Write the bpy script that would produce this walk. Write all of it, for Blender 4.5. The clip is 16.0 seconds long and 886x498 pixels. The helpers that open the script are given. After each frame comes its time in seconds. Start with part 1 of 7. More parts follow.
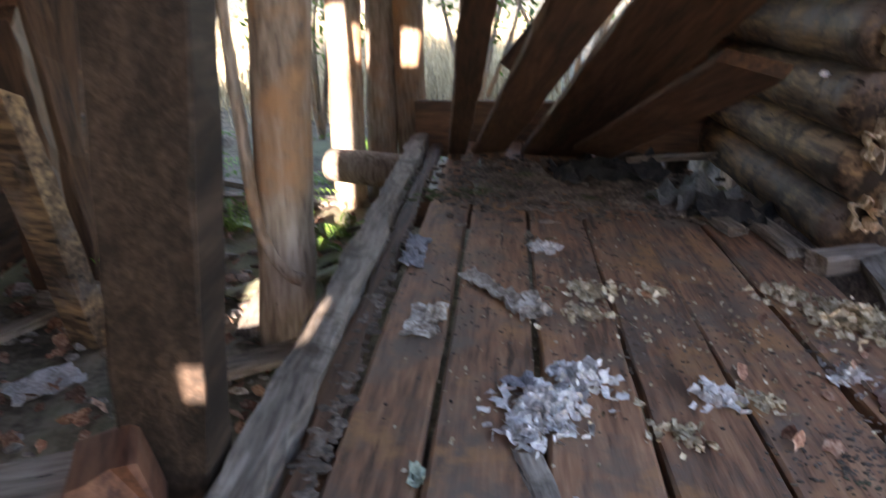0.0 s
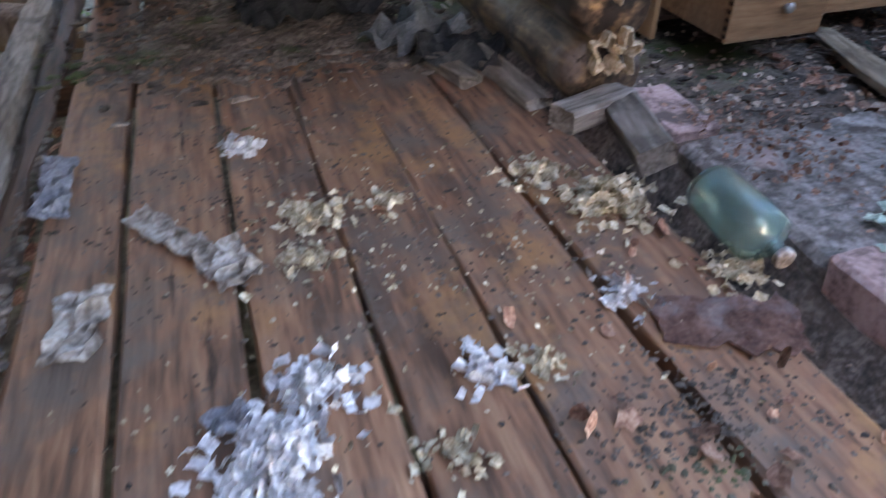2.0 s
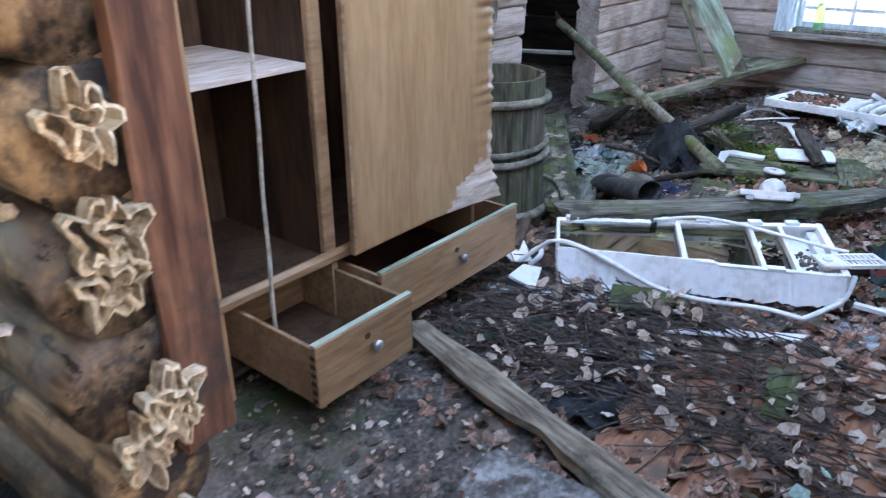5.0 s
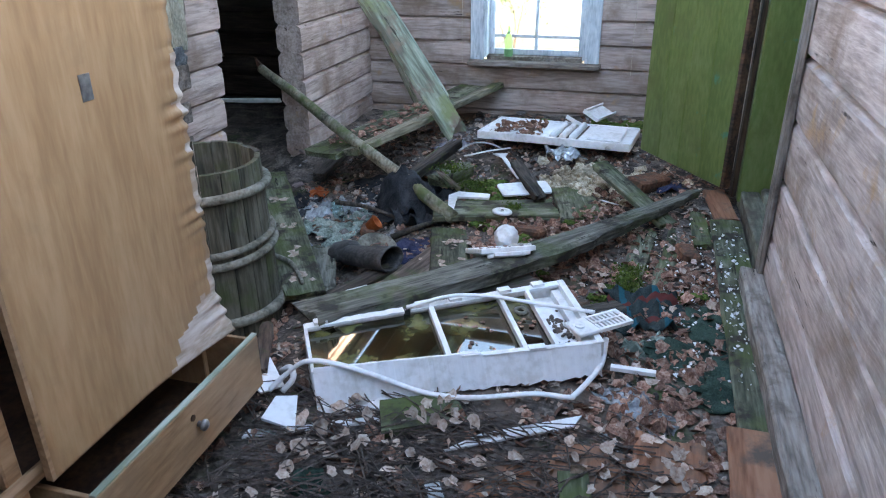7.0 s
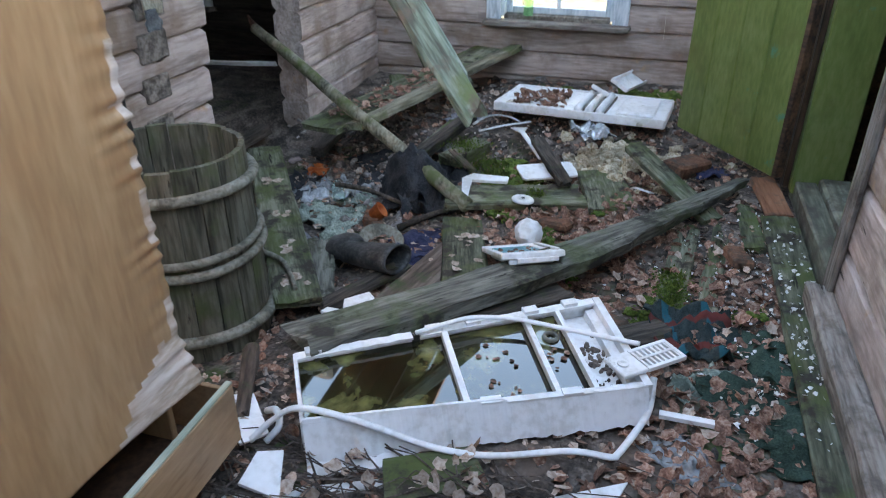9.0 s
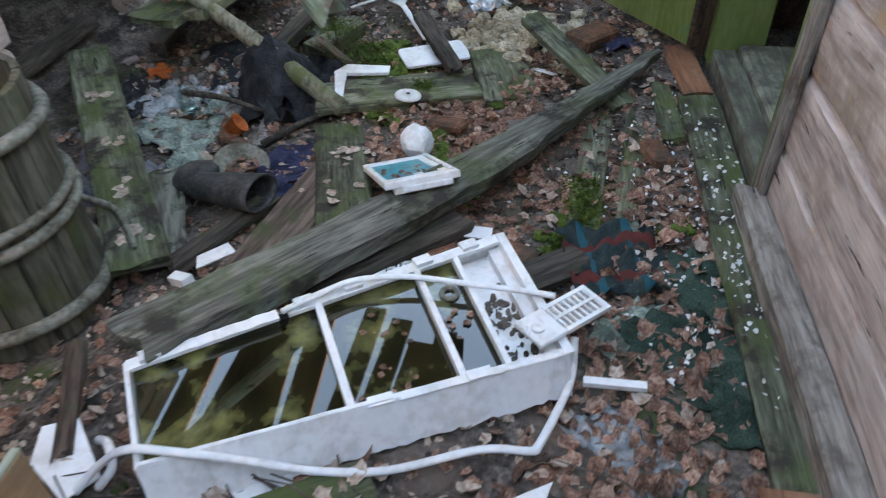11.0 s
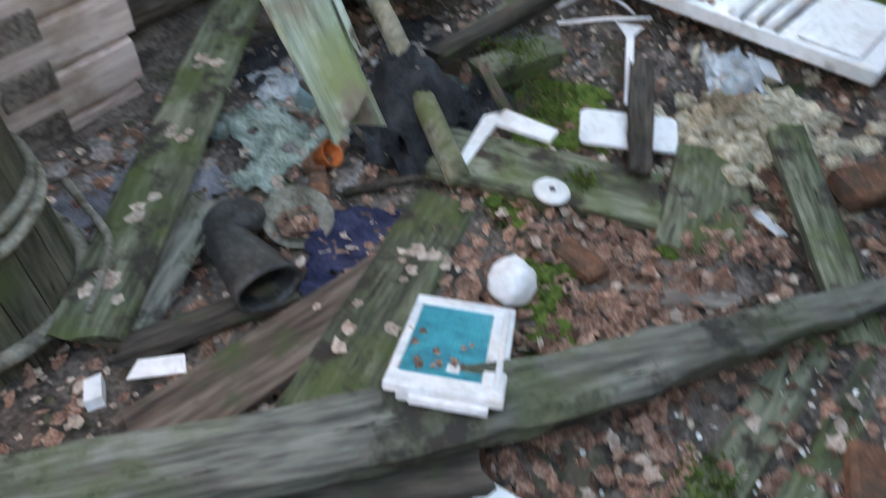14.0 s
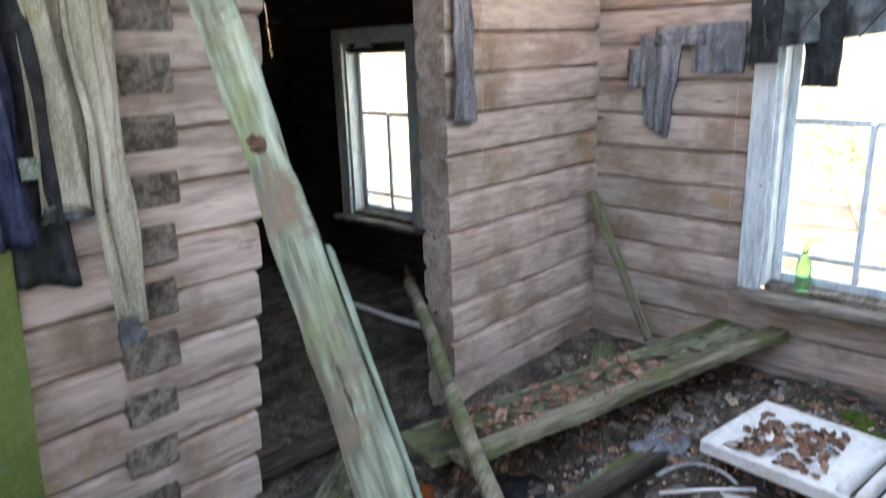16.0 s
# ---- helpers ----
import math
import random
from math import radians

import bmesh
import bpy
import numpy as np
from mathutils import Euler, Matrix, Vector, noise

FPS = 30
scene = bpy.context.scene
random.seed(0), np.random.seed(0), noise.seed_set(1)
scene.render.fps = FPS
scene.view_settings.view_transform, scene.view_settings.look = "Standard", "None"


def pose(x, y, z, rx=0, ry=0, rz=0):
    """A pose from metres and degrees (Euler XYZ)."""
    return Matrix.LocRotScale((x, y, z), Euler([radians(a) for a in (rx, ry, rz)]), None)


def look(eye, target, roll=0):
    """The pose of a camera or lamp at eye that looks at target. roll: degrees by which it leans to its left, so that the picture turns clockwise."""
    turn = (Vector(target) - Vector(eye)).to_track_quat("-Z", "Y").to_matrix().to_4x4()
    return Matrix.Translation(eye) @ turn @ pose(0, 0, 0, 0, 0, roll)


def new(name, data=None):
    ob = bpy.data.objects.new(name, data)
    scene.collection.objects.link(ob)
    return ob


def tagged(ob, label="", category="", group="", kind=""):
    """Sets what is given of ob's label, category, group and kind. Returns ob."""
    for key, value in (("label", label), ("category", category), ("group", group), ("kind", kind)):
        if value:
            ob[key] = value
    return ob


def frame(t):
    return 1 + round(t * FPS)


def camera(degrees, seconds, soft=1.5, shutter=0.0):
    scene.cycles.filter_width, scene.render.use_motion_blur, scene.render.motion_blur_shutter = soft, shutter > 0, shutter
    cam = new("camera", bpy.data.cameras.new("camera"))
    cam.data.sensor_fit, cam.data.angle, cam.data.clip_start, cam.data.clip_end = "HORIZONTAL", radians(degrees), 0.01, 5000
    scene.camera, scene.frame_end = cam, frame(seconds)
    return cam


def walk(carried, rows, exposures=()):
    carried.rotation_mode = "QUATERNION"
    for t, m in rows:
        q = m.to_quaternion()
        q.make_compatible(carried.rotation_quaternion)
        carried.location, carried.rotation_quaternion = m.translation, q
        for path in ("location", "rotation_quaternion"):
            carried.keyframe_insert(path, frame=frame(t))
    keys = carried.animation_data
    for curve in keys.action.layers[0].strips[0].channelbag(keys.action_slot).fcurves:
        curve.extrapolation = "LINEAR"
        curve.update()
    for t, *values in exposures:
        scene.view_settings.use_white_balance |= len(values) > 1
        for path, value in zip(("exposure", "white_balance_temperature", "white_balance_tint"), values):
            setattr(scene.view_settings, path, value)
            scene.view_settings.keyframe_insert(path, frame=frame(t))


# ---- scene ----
cam = camera(63.3, 16.0, soft=1.1, shutter=0.5)
METRES, EYE, TILT, LEAN, TURN = 5.0, 0.875, -20.0, 0.0, 4.0
ROWS = [
    (0.0, 0.0, 0.0, 0.0, -0.0, 0.0, 0.0),
    (0.5, 0.0095, 0.0289, 0.0016, -4.34, -6.34, 0.72),
    (1.0, 0.0244, 0.0637, 0.0149, -7.31, -13.4, 2.04),
    (1.5, 0.0313, 0.0932, 0.0289, -14.13, -17.03, 5.31),
    (2.0, 0.0395, 0.1113, 0.0526, -21.43, -17.82, 7.26),
    (2.5, 0.0667, 0.1331, 0.0799, -27.67, -16.34, 10.02),
    (3.0, 0.0829, 0.1487, 0.1087, -35.11, -13.34, 12.01),
    (3.5, 0.0964, 0.1663, 0.1342, -42.55, -12.71, 14.54),
    (6.0, 0.2185, 0.2195, 0.1781, -64.26, -15.25, 19.02),
    (6.5, 0.2374, 0.2276, 0.203, -73.79, -18.61, 20.81),
    (7.0, 0.2506, 0.2256, 0.2134, -77.42, -20.37, 19.99),
    (7.5, 0.2617, 0.2363, 0.2214, -77.47, -20.37, 20.19),
    (8.0, 0.2807, 0.2439, 0.2237, -76.86, -20.1, 19.82),
    (10.5, 0.4436, 0.2575, 0.2181, -82.24, -36.02, 20.19),
    (11.0, 0.4647, 0.2539, 0.2153, -86.41, -38.88, 20.61),
    (11.5, 0.5235, 0.2337, 0.1987, -86.41, -40.54, 18.3),
    (12.0, 0.5705, 0.2158, 0.1932, -83.89, -41.58, 21.56),
    (12.5, 0.6136, 0.2156, 0.1843, -84.53, -44.02, 19.12),
    (13.0, 0.6594, 0.2207, 0.1858, -83.16, -45.1, 17.1),
    (13.5, 0.6909, 0.223, 0.1831, -73.33, -43.85, 16.09),
    (14.0, 0.7129, 0.2198, 0.1937, -57.46, -35.99, 15.32),
    (14.5, 0.7238, 0.2118, 0.203, -53.26, -28.66, 16.42),
    (15.0, 0.726, 0.2065, 0.221, -50.81, -21.3, 16.23),
    (15.5, 0.7206, 0.2004, 0.238, -48.0, -10.98, 15.84),
    (16.0, 0.7177, 0.191, 0.2497, -48.46, -2.58, 17.18),
]
walk(cam, [(t, pose(0, 0, EYE, TILT, LEAN, TURN) @ pose(METRES * x, METRES * y, METRES * z, 90 + pitch, roll, yaw)) for t, x, y, z, yaw, pitch, roll in ROWS],
     exposures=[(0.0, 3.25, 7400, 21), (0.5, 3.65, 7400, 21), (1.5, 4.0, 7300, 21), (2.5, 4.2, 7000, 21), (3.5, 4.65, 6900, 17), (6.0, 4.3, 7300, 14), (8.0, 4.1, 7600, 13), (10.5, 4.05, 8600, 13), (12.5, 4.2, 8700, 13), (13.5, 4.35, 8800, 13), (15.0, 4.45, 8800, 14), (16.0, 4.15, 8600, 16)])

# ---- world, sun, exposure ----
SUN_ELEV, SUN_AZ = 16.0, 181.0   # degrees; azimuth from +y towards +x
world = bpy.data.worlds.new("sky")
scene.world = world
world.use_nodes = True
wn = world.node_tree.nodes
sky = wn.new("ShaderNodeTexSky")
sky.sky_type, sky.sun_disc = "NISHITA", False
sky.sun_elevation, sky.sun_rotation = radians(SUN_ELEV), radians(SUN_AZ)
sky.air_density, sky.dust_density, sky.ozone_density = 1.0, 0.4, 1.5
world.node_tree.links.new(sky.outputs[0], wn["Background"].inputs[0])
wn["Background"].inputs[1].default_value = 0.15
sun = new("sun", bpy.data.lights.new("sun", "SUN"))
sun.data.energy, sun.data.angle, sun.data.color = 5.0, radians(0.5), (1.0, 0.93, 0.84)
sx = math.sin(radians(SUN_AZ)) * math.cos(radians(SUN_ELEV))
sy = math.cos(radians(SUN_AZ)) * math.cos(radians(SUN_ELEV))
sun.matrix_world = look((sx * 40, sy * 40, math.sin(radians(SUN_ELEV)) * 40), (0, 0, 0))

# ---- materials ----


def mat(name, stops, scale=(1, 1, 1), rough=0.8, grain=18.0, fine=70.0, bump=0.4, over=None, over2=None, metal=0.0, spread=0.12,
        spec=0.3, coords="Object", island=False, cracks=None):
    """A surface with two scales of variation. stops: colours from dark to light along the grain noise. scale stretches the grain.
    over, over2: (colour, noise scale, threshold, softness) of a second layer (moss, dirt, flaked paint)."""
    m = bpy.data.materials.new(name)
    m.use_nodes = True
    nt = m.node_tree
    n, l = nt.nodes, nt.links
    bs = n["Principled BSDF"]
    tc = n.new("ShaderNodeTexCoord")
    oi = n.new("ShaderNodeNewGeometry" if island else "ShaderNodeObjectInfo")
    luck = oi.outputs["Random Per Island" if island else "Random"]
    off = n.new("ShaderNodeVectorMath")
    off.operation = "MULTIPLY_ADD"
    comb = n.new("ShaderNodeCombineXYZ")
    for k in range(3):
        l.new(luck, comb.inputs[k])
    l.new(comb.outputs[0], off.inputs[0])
    off.inputs[1].default_value = (37.0, 53.0, 71.0)
    l.new(tc.outputs[coords], off.inputs[2])
    mp = n.new("ShaderNodeMapping")
    mp.inputs["Scale"].default_value = scale
    l.new(off.outputs[0], mp.inputs[0])
    n1 = n.new("ShaderNodeTexNoise")
    n1.inputs["Scale"].default_value, n1.inputs["Detail"].default_value, n1.inputs["Roughness"].default_value = grain, 6, 0.62
    n1.inputs["Distortion"].default_value = 0.6
    l.new(mp.outputs[0], n1.inputs[0])
    n2 = n.new("ShaderNodeTexNoise")
    n2.inputs["Scale"].default_value, n2.inputs["Detail"].default_value = fine, 4
    l.new(mp.outputs[0], n2.inputs[0])
    mixf = n.new("ShaderNodeMath")
    mixf.operation = "MULTIPLY_ADD"
    l.new(n2.outputs[0], mixf.inputs[0])
    mixf.inputs[1].default_value = 0.62
    sub1 = n.new("ShaderNodeMath")
    sub1.operation = "MULTIPLY_ADD"
    l.new(n1.outputs[0], sub1.inputs[0])
    sub1.inputs[1].default_value, sub1.inputs[2].default_value = 1.0, -0.31
    l.new(sub1.outputs[0], mixf.inputs[2])
    ramp = n.new("ShaderNodeValToRGB")
    cr = ramp.color_ramp
    k = len(stops)
    while len(cr.elements) < k:
        cr.elements.new(0.5)
    for i, c in enumerate(stops):
        cr.elements[i].position = 0.34 + 0.34 * i / max(1, k - 1)
        cr.elements[i].color = (*c, 1)
    l.new(mixf.outputs[0], ramp.inputs[0])
    col = ramp.outputs[0]
    for layer in (over, over2, cracks):
        if layer:
            c, s, thr, soft = layer[:4]
            nz = n.new("ShaderNodeTexNoise")
            nz.inputs["Scale"].default_value, nz.inputs["Detail"].default_value, nz.inputs["Roughness"].default_value = s, 7, 0.65
            l.new(mp.outputs[0] if len(layer) > 4 else off.outputs[0], nz.inputs[0])
            mr = n.new("ShaderNodeMapRange")
            mr.inputs[1].default_value, mr.inputs[2].default_value = thr - soft, thr + soft
            l.new(nz.outputs[0], mr.inputs[0])
            mx = n.new("ShaderNodeMix")
            mx.data_type = "RGBA"
            l.new(mr.outputs[0], mx.inputs[0])
            l.new(col, mx.inputs[6])
            mx.inputs[7].default_value = (*c, 1)
            col = mx.outputs[2]
    hs = n.new("ShaderNodeHueSaturation")
    vr = n.new("ShaderNodeMapRange")
    vr.inputs[3].default_value, vr.inputs[4].default_value = 1 - spread, 1 + spread
    l.new(luck, vr.inputs[0])
    l.new(vr.outputs[0], hs.inputs["Value"])
    l.new(col, hs.inputs["Color"])
    l.new(hs.outputs[0], bs.inputs["Base Color"])
    bs.inputs["Roughness"].default_value, bs.inputs["Metallic"].default_value = rough, metal
    bs.inputs["Specular IOR Level"].default_value = spec
    if bump:
        bp = n.new("ShaderNodeBump")
        bp.inputs["Strength"].default_value, bp.inputs["Distance"].default_value = bump, 0.01
        l.new(mixf.outputs[0], bp.inputs["Height"])
        l.new(bp.outputs[0], bs.inputs["Normal"])
    return m


GR = (0.12, 1.0, 1.0)   # grain drawn out along a plank's length
M = {}
M["floor"] = mat("worn_red_floor_paint", [(0.10, 0.058, 0.040), (0.26, 0.13, 0.078), (0.36, 0.205, 0.125)], GR, 0.66, 9, 60, 0.5,
                 ((0.15, 0.112, 0.09), 5.0, 0.555, 0.09), ((0.36, 0.185, 0.085), 3.6, 0.60, 0.06), spec=0.28, cracks=((0.05, 0.03, 0.022), 16, 0.66, 0.03, 1))
M["grey"] = mat("weathered_wood", [(0.11, 0.09, 0.075), (0.24, 0.20, 0.17), (0.34, 0.30, 0.26)], GR, 0.85, 14, 80, 0.6,
                ((0.09, 0.07, 0.055), 6, 0.6, 0.08), cracks=((0.04, 0.03, 0.025), 34, 0.67, 0.02, 1))
M["hewn"] = mat("hewn_log_wood", [(0.30, 0.23, 0.20), (0.49, 0.385, 0.34), (0.60, 0.495, 0.445)], GR, 0.85, 10, 60, 0.8,
                ((0.25, 0.17, 0.125), 2.5, 0.58, 0.10), ((0.46, 0.29, 0.17), 4, 0.66, 0.05), cracks=((0.06, 0.042, 0.035), 22, 0.665, 0.02, 1))
M["logbrown"] = mat("old_round_log", [(0.03, 0.022, 0.018), (0.17, 0.115, 0.075), (0.42, 0.28, 0.155)], (1, 0.16, 1), 0.6, 5, 45, 0.8,
                    ((0.035, 0.028, 0.024), 5, 0.56, 0.05), ((0.20, 0.165, 0.15), 4, 0.60, 0.06), cracks=((0.02, 0.014, 0.01), 20, 0.63, 0.02, 1))
M["endgrain"] = mat("log_end_grain", [(0.07, 0.055, 0.045), (0.17, 0.14, 0.12), (0.27, 0.23, 0.20)], (1, 1, 1), 0.9, 14, 60, 0.6)
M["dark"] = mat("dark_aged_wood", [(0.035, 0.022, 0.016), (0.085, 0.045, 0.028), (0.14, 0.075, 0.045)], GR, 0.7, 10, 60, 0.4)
M["rot"] = mat("blackened_rotten_wood", [(0.02, 0.017, 0.014), (0.055, 0.044, 0.035), (0.115, 0.092, 0.075)], GR, 0.85, 12, 70, 0.8, ((0.05, 0.06, 0.025), 5, 0.60, 0.06))
# near-black log tone: the gloom of the back room is put into the colour
M["dimlog"] = mat("shade_dark_log", [(0.013, 0.010, 0.008), (0.032, 0.024, 0.019), (0.06, 0.045, 0.036)], GR, 0.8, 10, 60, 0.6)
# brown post wood taken near black: the shade on its front is in the colour
M["post"] = mat("shade_dark_post", [(0.016, 0.011, 0.008), (0.036, 0.023, 0.016), (0.065, 0.042, 0.029)], (1, 1, 0.12), 0.75, 9, 60, 0.5)
M["redbrown"] = mat("red_brown_board", [(0.07, 0.03, 0.02), (0.17, 0.075, 0.045), (0.25, 0.12, 0.07)], GR, 0.6, 9, 60, 0.4,
                    ((0.07, 0.045, 0.035), 5, 0.58, 0.07))
M["moss"] = mat("mossy_weathered_wood", [(0.05, 0.052, 0.034), (0.125, 0.13, 0.085), (0.25, 0.25, 0.18)], GR, 0.9, 12, 80, 0.7,
                ((0.085, 0.11, 0.035), 4.0, 0.55, 0.09), ((0.045, 0.036, 0.028), 7, 0.57, 0.05), cracks=((0.02, 0.017, 0.013), 30, 0.645, 0.02, 1))
M["greenpost"] = mat("pale_green_painted_wood", [(0.09, 0.095, 0.07), (0.20, 0.245, 0.18), (0.36, 0.40, 0.33)], GR, 0.75, 8, 60, 0.8,
                     ((0.15, 0.185, 0.08), 4, 0.60, 0.07), ((0.15, 0.115, 0.085), 6, 0.60, 0.05), cracks=((0.03, 0.028, 0.02), 26, 0.64, 0.02, 1))
M["ply"] = mat("varnished_plywood", [(0.36, 0.20, 0.098), (0.43, 0.25, 0.125), (0.49, 0.30, 0.16)], (1.0, 1.0, 0.16), 0.42, 6, 60, 0.12,
               ((0.36, 0.21, 0.11), 3, 0.62, 0.08), spec=0.4)
M["plyx"] = mat("varnished_drawer_wood", [(0.22, 0.12, 0.06), (0.35, 0.205, 0.11), (0.43, 0.27, 0.155)], (0.16, 1, 1), 0.45, 7, 60, 0.15,
                ((0.26, 0.16, 0.09), 4, 0.6, 0.08), spec=0.4)
M["greenworn"] = mat("worn_green_grey_paint", [(0.11, 0.115, 0.085), (0.21, 0.215, 0.16), (0.31, 0.315, 0.25)], GR, 0.75, 9, 60, 0.4, ((0.10, 0.085, 0.065), 6, 0.53, 0.08))
M["tan"] = mat("weathered_tan_board", [(0.11, 0.08, 0.055), (0.27, 0.215, 0.155), (0.40, 0.335, 0.25)], GR, 0.85, 10, 70, 0.7, ((0.10, 0.075, 0.055), 5, 0.58, 0.07), cracks=((0.04, 0.03, 0.022), 26, 0.655, 0.02, 1))
M["plyraw"] = mat("bleached_split_veneer", [(0.42, 0.31, 0.23), (0.60, 0.48, 0.40), (0.70, 0.60, 0.53)], (0.2, 1, 1), 0.8, 14, 70, 0.4)
# dark red-brown wood, darkened further for the shade inside the wardrobe
M["wardin"] = mat("dark_red_brown_with_shade", [(0.028, 0.014, 0.009), (0.055, 0.028, 0.016), (0.09, 0.048, 0.028)], (1, 1, 0.16), 0.6, 7, 50, 0.15)
M["edgegreen"] = mat("greenish_raw_edge", [(0.22, 0.24, 0.17), (0.36, 0.38, 0.29), (0.46, 0.47, 0.38)], GR, 0.8, 14, 60, 0.3)
M["green"] = mat("olive_green_paint", [(0.095, 0.135, 0.035), (0.13, 0.175, 0.05), (0.165, 0.205, 0.075)], (1, 1, 0.3), 0.45, 4, 50, 0.15,
                 ((0.05, 0.20, 0.14), 7, 0.68, 0.04), ((0.10, 0.12, 0.035), 3, 0.6, 0.08), spec=0.4)
M["white"] = mat("dirty_white_plastic", [(0.68, 0.665, 0.64), (0.82, 0.815, 0.81), (0.87, 0.87, 0.87)], (1, 1, 1), 0.4, 6, 40, 0.05,
                 ((0.28, 0.24, 0.18), 9, 0.69, 0.05), spec=0.45, spread=0.05)
M["bluewhite"] = mat("flaking_pale_blue_paint", [(0.42, 0.50, 0.55), (0.62, 0.69, 0.74), (0.74, 0.79, 0.82)], (1, 1, 0.2), 0.7, 12, 60, 0.3,
                     ((0.27, 0.25, 0.22), 12, 0.66, 0.04))
M["grime"] = mat("earth_and_litter", [(0.03, 0.025, 0.022), (0.095, 0.076, 0.064), (0.22, 0.18, 0.155)], (1, 1, 1), 0.95, 7, 60, 1.0,
                 ((0.055, 0.075, 0.025), 2.2, 0.62, 0.06), ((0.13, 0.095, 0.075), 3.5, 0.6, 0.08))
M["outground"] = mat("forest_ground", [(0.05, 0.04, 0.03), (0.12, 0.10, 0.075), (0.22, 0.19, 0.15)], (1, 1, 1), 0.95, 3, 30, 1.0,
                     ((0.17, 0.18, 0.11), 1.2, 0.58, 0.08))
M["stone"] = mat("grey_stone", [(0.10, 0.09, 0.082), (0.25, 0.225, 0.21), (0.42, 0.38, 0.36)], (1, 1, 1), 0.9, 6, 60, 0.9,
                 ((0.085, 0.068, 0.058), 6, 0.55, 0.05), ((0.40, 0.30, 0.28), 4, 0.62, 0.06))
M["foam"] = mat("dried_mounting_foam", [(0.34, 0.23, 0.13), (0.60, 0.47, 0.32), (0.74, 0.63, 0.48)], (1, 1, 1), 0.85, 22, 80, 0.6)
M["paper"] = mat("dirty_paper", [(0.36, 0.34, 0.33), (0.62, 0.60, 0.61), (0.76, 0.74, 0.75)], (1, 1, 1), 0.9, 20, 90, 0.5, island=True, spread=0.3)
M["wool"] = mat("yellowed_wadding", [(0.28, 0.21, 0.13), (0.50, 0.42, 0.30), (0.68, 0.61, 0.49)], (1, 1, 1), 0.95, 30, 120, 1.0, island=True, spread=0.3)
M["leaf"] = mat("dead_leaf", [(0.11, 0.05, 0.034), (0.25, 0.13, 0.09), (0.40, 0.265, 0.20)], (1, 1, 1), 0.8, 30, 120, 0.2, island=True, spread=0.45)
M["leafpale"] = mat("pale_dead_leaf", [(0.30, 0.20, 0.15), (0.46, 0.35, 0.28), (0.58, 0.48, 0.40)], (1, 1, 1), 0.85, 40, 90, 0.3, island=True, spread=0.3)
M["fern"] = mat("green_foliage", [(0.05, 0.11, 0.02), (0.10, 0.19, 0.035), (0.17, 0.26, 0.06)], (1, 1, 1), 0.6, 8, 30, 0.1, island=True, spread=0.3)
M["mossclump"] = mat("green_moss", [(0.035, 0.06, 0.01), (0.08, 0.125, 0.02), (0.14, 0.19, 0.04)], (1, 1, 1), 0.95, 30, 140, 1.0)
M["bark"] = mat("peeled_grey_trunk", [(0.12, 0.09, 0.07), (0.25, 0.20, 0.16), (0.36, 0.30, 0.25)], (1, 1, 0.15), 0.85, 9, 60, 0.5,
                ((0.34, 0.19, 0.10), 2.2, 0.57, 0.08))
M["rubber"] = mat("black_rubber", [(0.018, 0.018, 0.018), (0.04, 0.038, 0.036), (0.08, 0.075, 0.07)], (1, 1, 1), 0.5, 9, 60, 0.2)
M["cloth"] = mat("black_rag", [(0.012, 0.013, 0.015), (0.028, 0.03, 0.034), (0.055, 0.058, 0.062)], (1, 1, 1), 0.95, 12, 160, 0.6)
M["navy"] = mat("navy_cloth", [(0.012, 0.014, 0.035), (0.025, 0.03, 0.07), (0.05, 0.055, 0.10)], (1, 1, 1), 0.95, 12, 160, 0.6)
M["greycloth"] = mat("grey_cotton", [(0.10, 0.10, 0.115), (0.20, 0.20, 0.225), (0.30, 0.30, 0.33)], (1, 1, 0.3), 0.95, 12, 160, 0.5)
M["khaki"] = mat("khaki_canvas", [(0.22, 0.20, 0.15), (0.36, 0.33, 0.26), (0.46, 0.43, 0.35)], (1, 1, 0.4), 0.95, 8, 160, 0.5,
                 ((0.30, 0.26, 0.10), 4, 0.66, 0.06))
M["darkgreen"] = mat("dark_green_cloth", [(0.012, 0.025, 0.018), (0.028, 0.055, 0.04), (0.05, 0.085, 0.065)], (1, 1, 1), 0.95, 9, 160, 0.6)
M["jacket"] = mat("quilted_grey_nylon", [(0.05, 0.056, 0.06), (0.095, 0.105, 0.112), (0.15, 0.16, 0.17)], (1, 1, 1), 0.6, 9, 120, 0.4)
M["teal"] = mat("teal_printed_card", [(0.005, 0.20, 0.25), (0.01, 0.33, 0.39), (0.03, 0.42, 0.47)], (1, 1, 1), 0.3, 5, 30, 0.05,
                ((0.13, 0.08, 0.04), 16, 0.70, 0.03), spec=0.5)
M["tealline"] = mat("darker_teal_print", [(0.004, 0.15, 0.19), (0.008, 0.24, 0.29), (0.02, 0.30, 0.35)], (1, 1, 1), 0.3, 5, 30, 0.0, spec=0.5)
M["plaster"] = mat("white_lime_plaster", [(0.62, 0.60, 0.57), (0.78, 0.77, 0.75), (0.84, 0.83, 0.82)], (1, 1, 1), 0.9, 20, 90, 0.3, island=True, spread=0.12)
M["straw"] = mat("dry_straw_grass", [(0.26, 0.21, 0.13), (0.46, 0.39, 0.26), (0.58, 0.51, 0.37)], (1, 1, 1), 0.8, 9, 60, 0.1, island=True, spread=0.3)
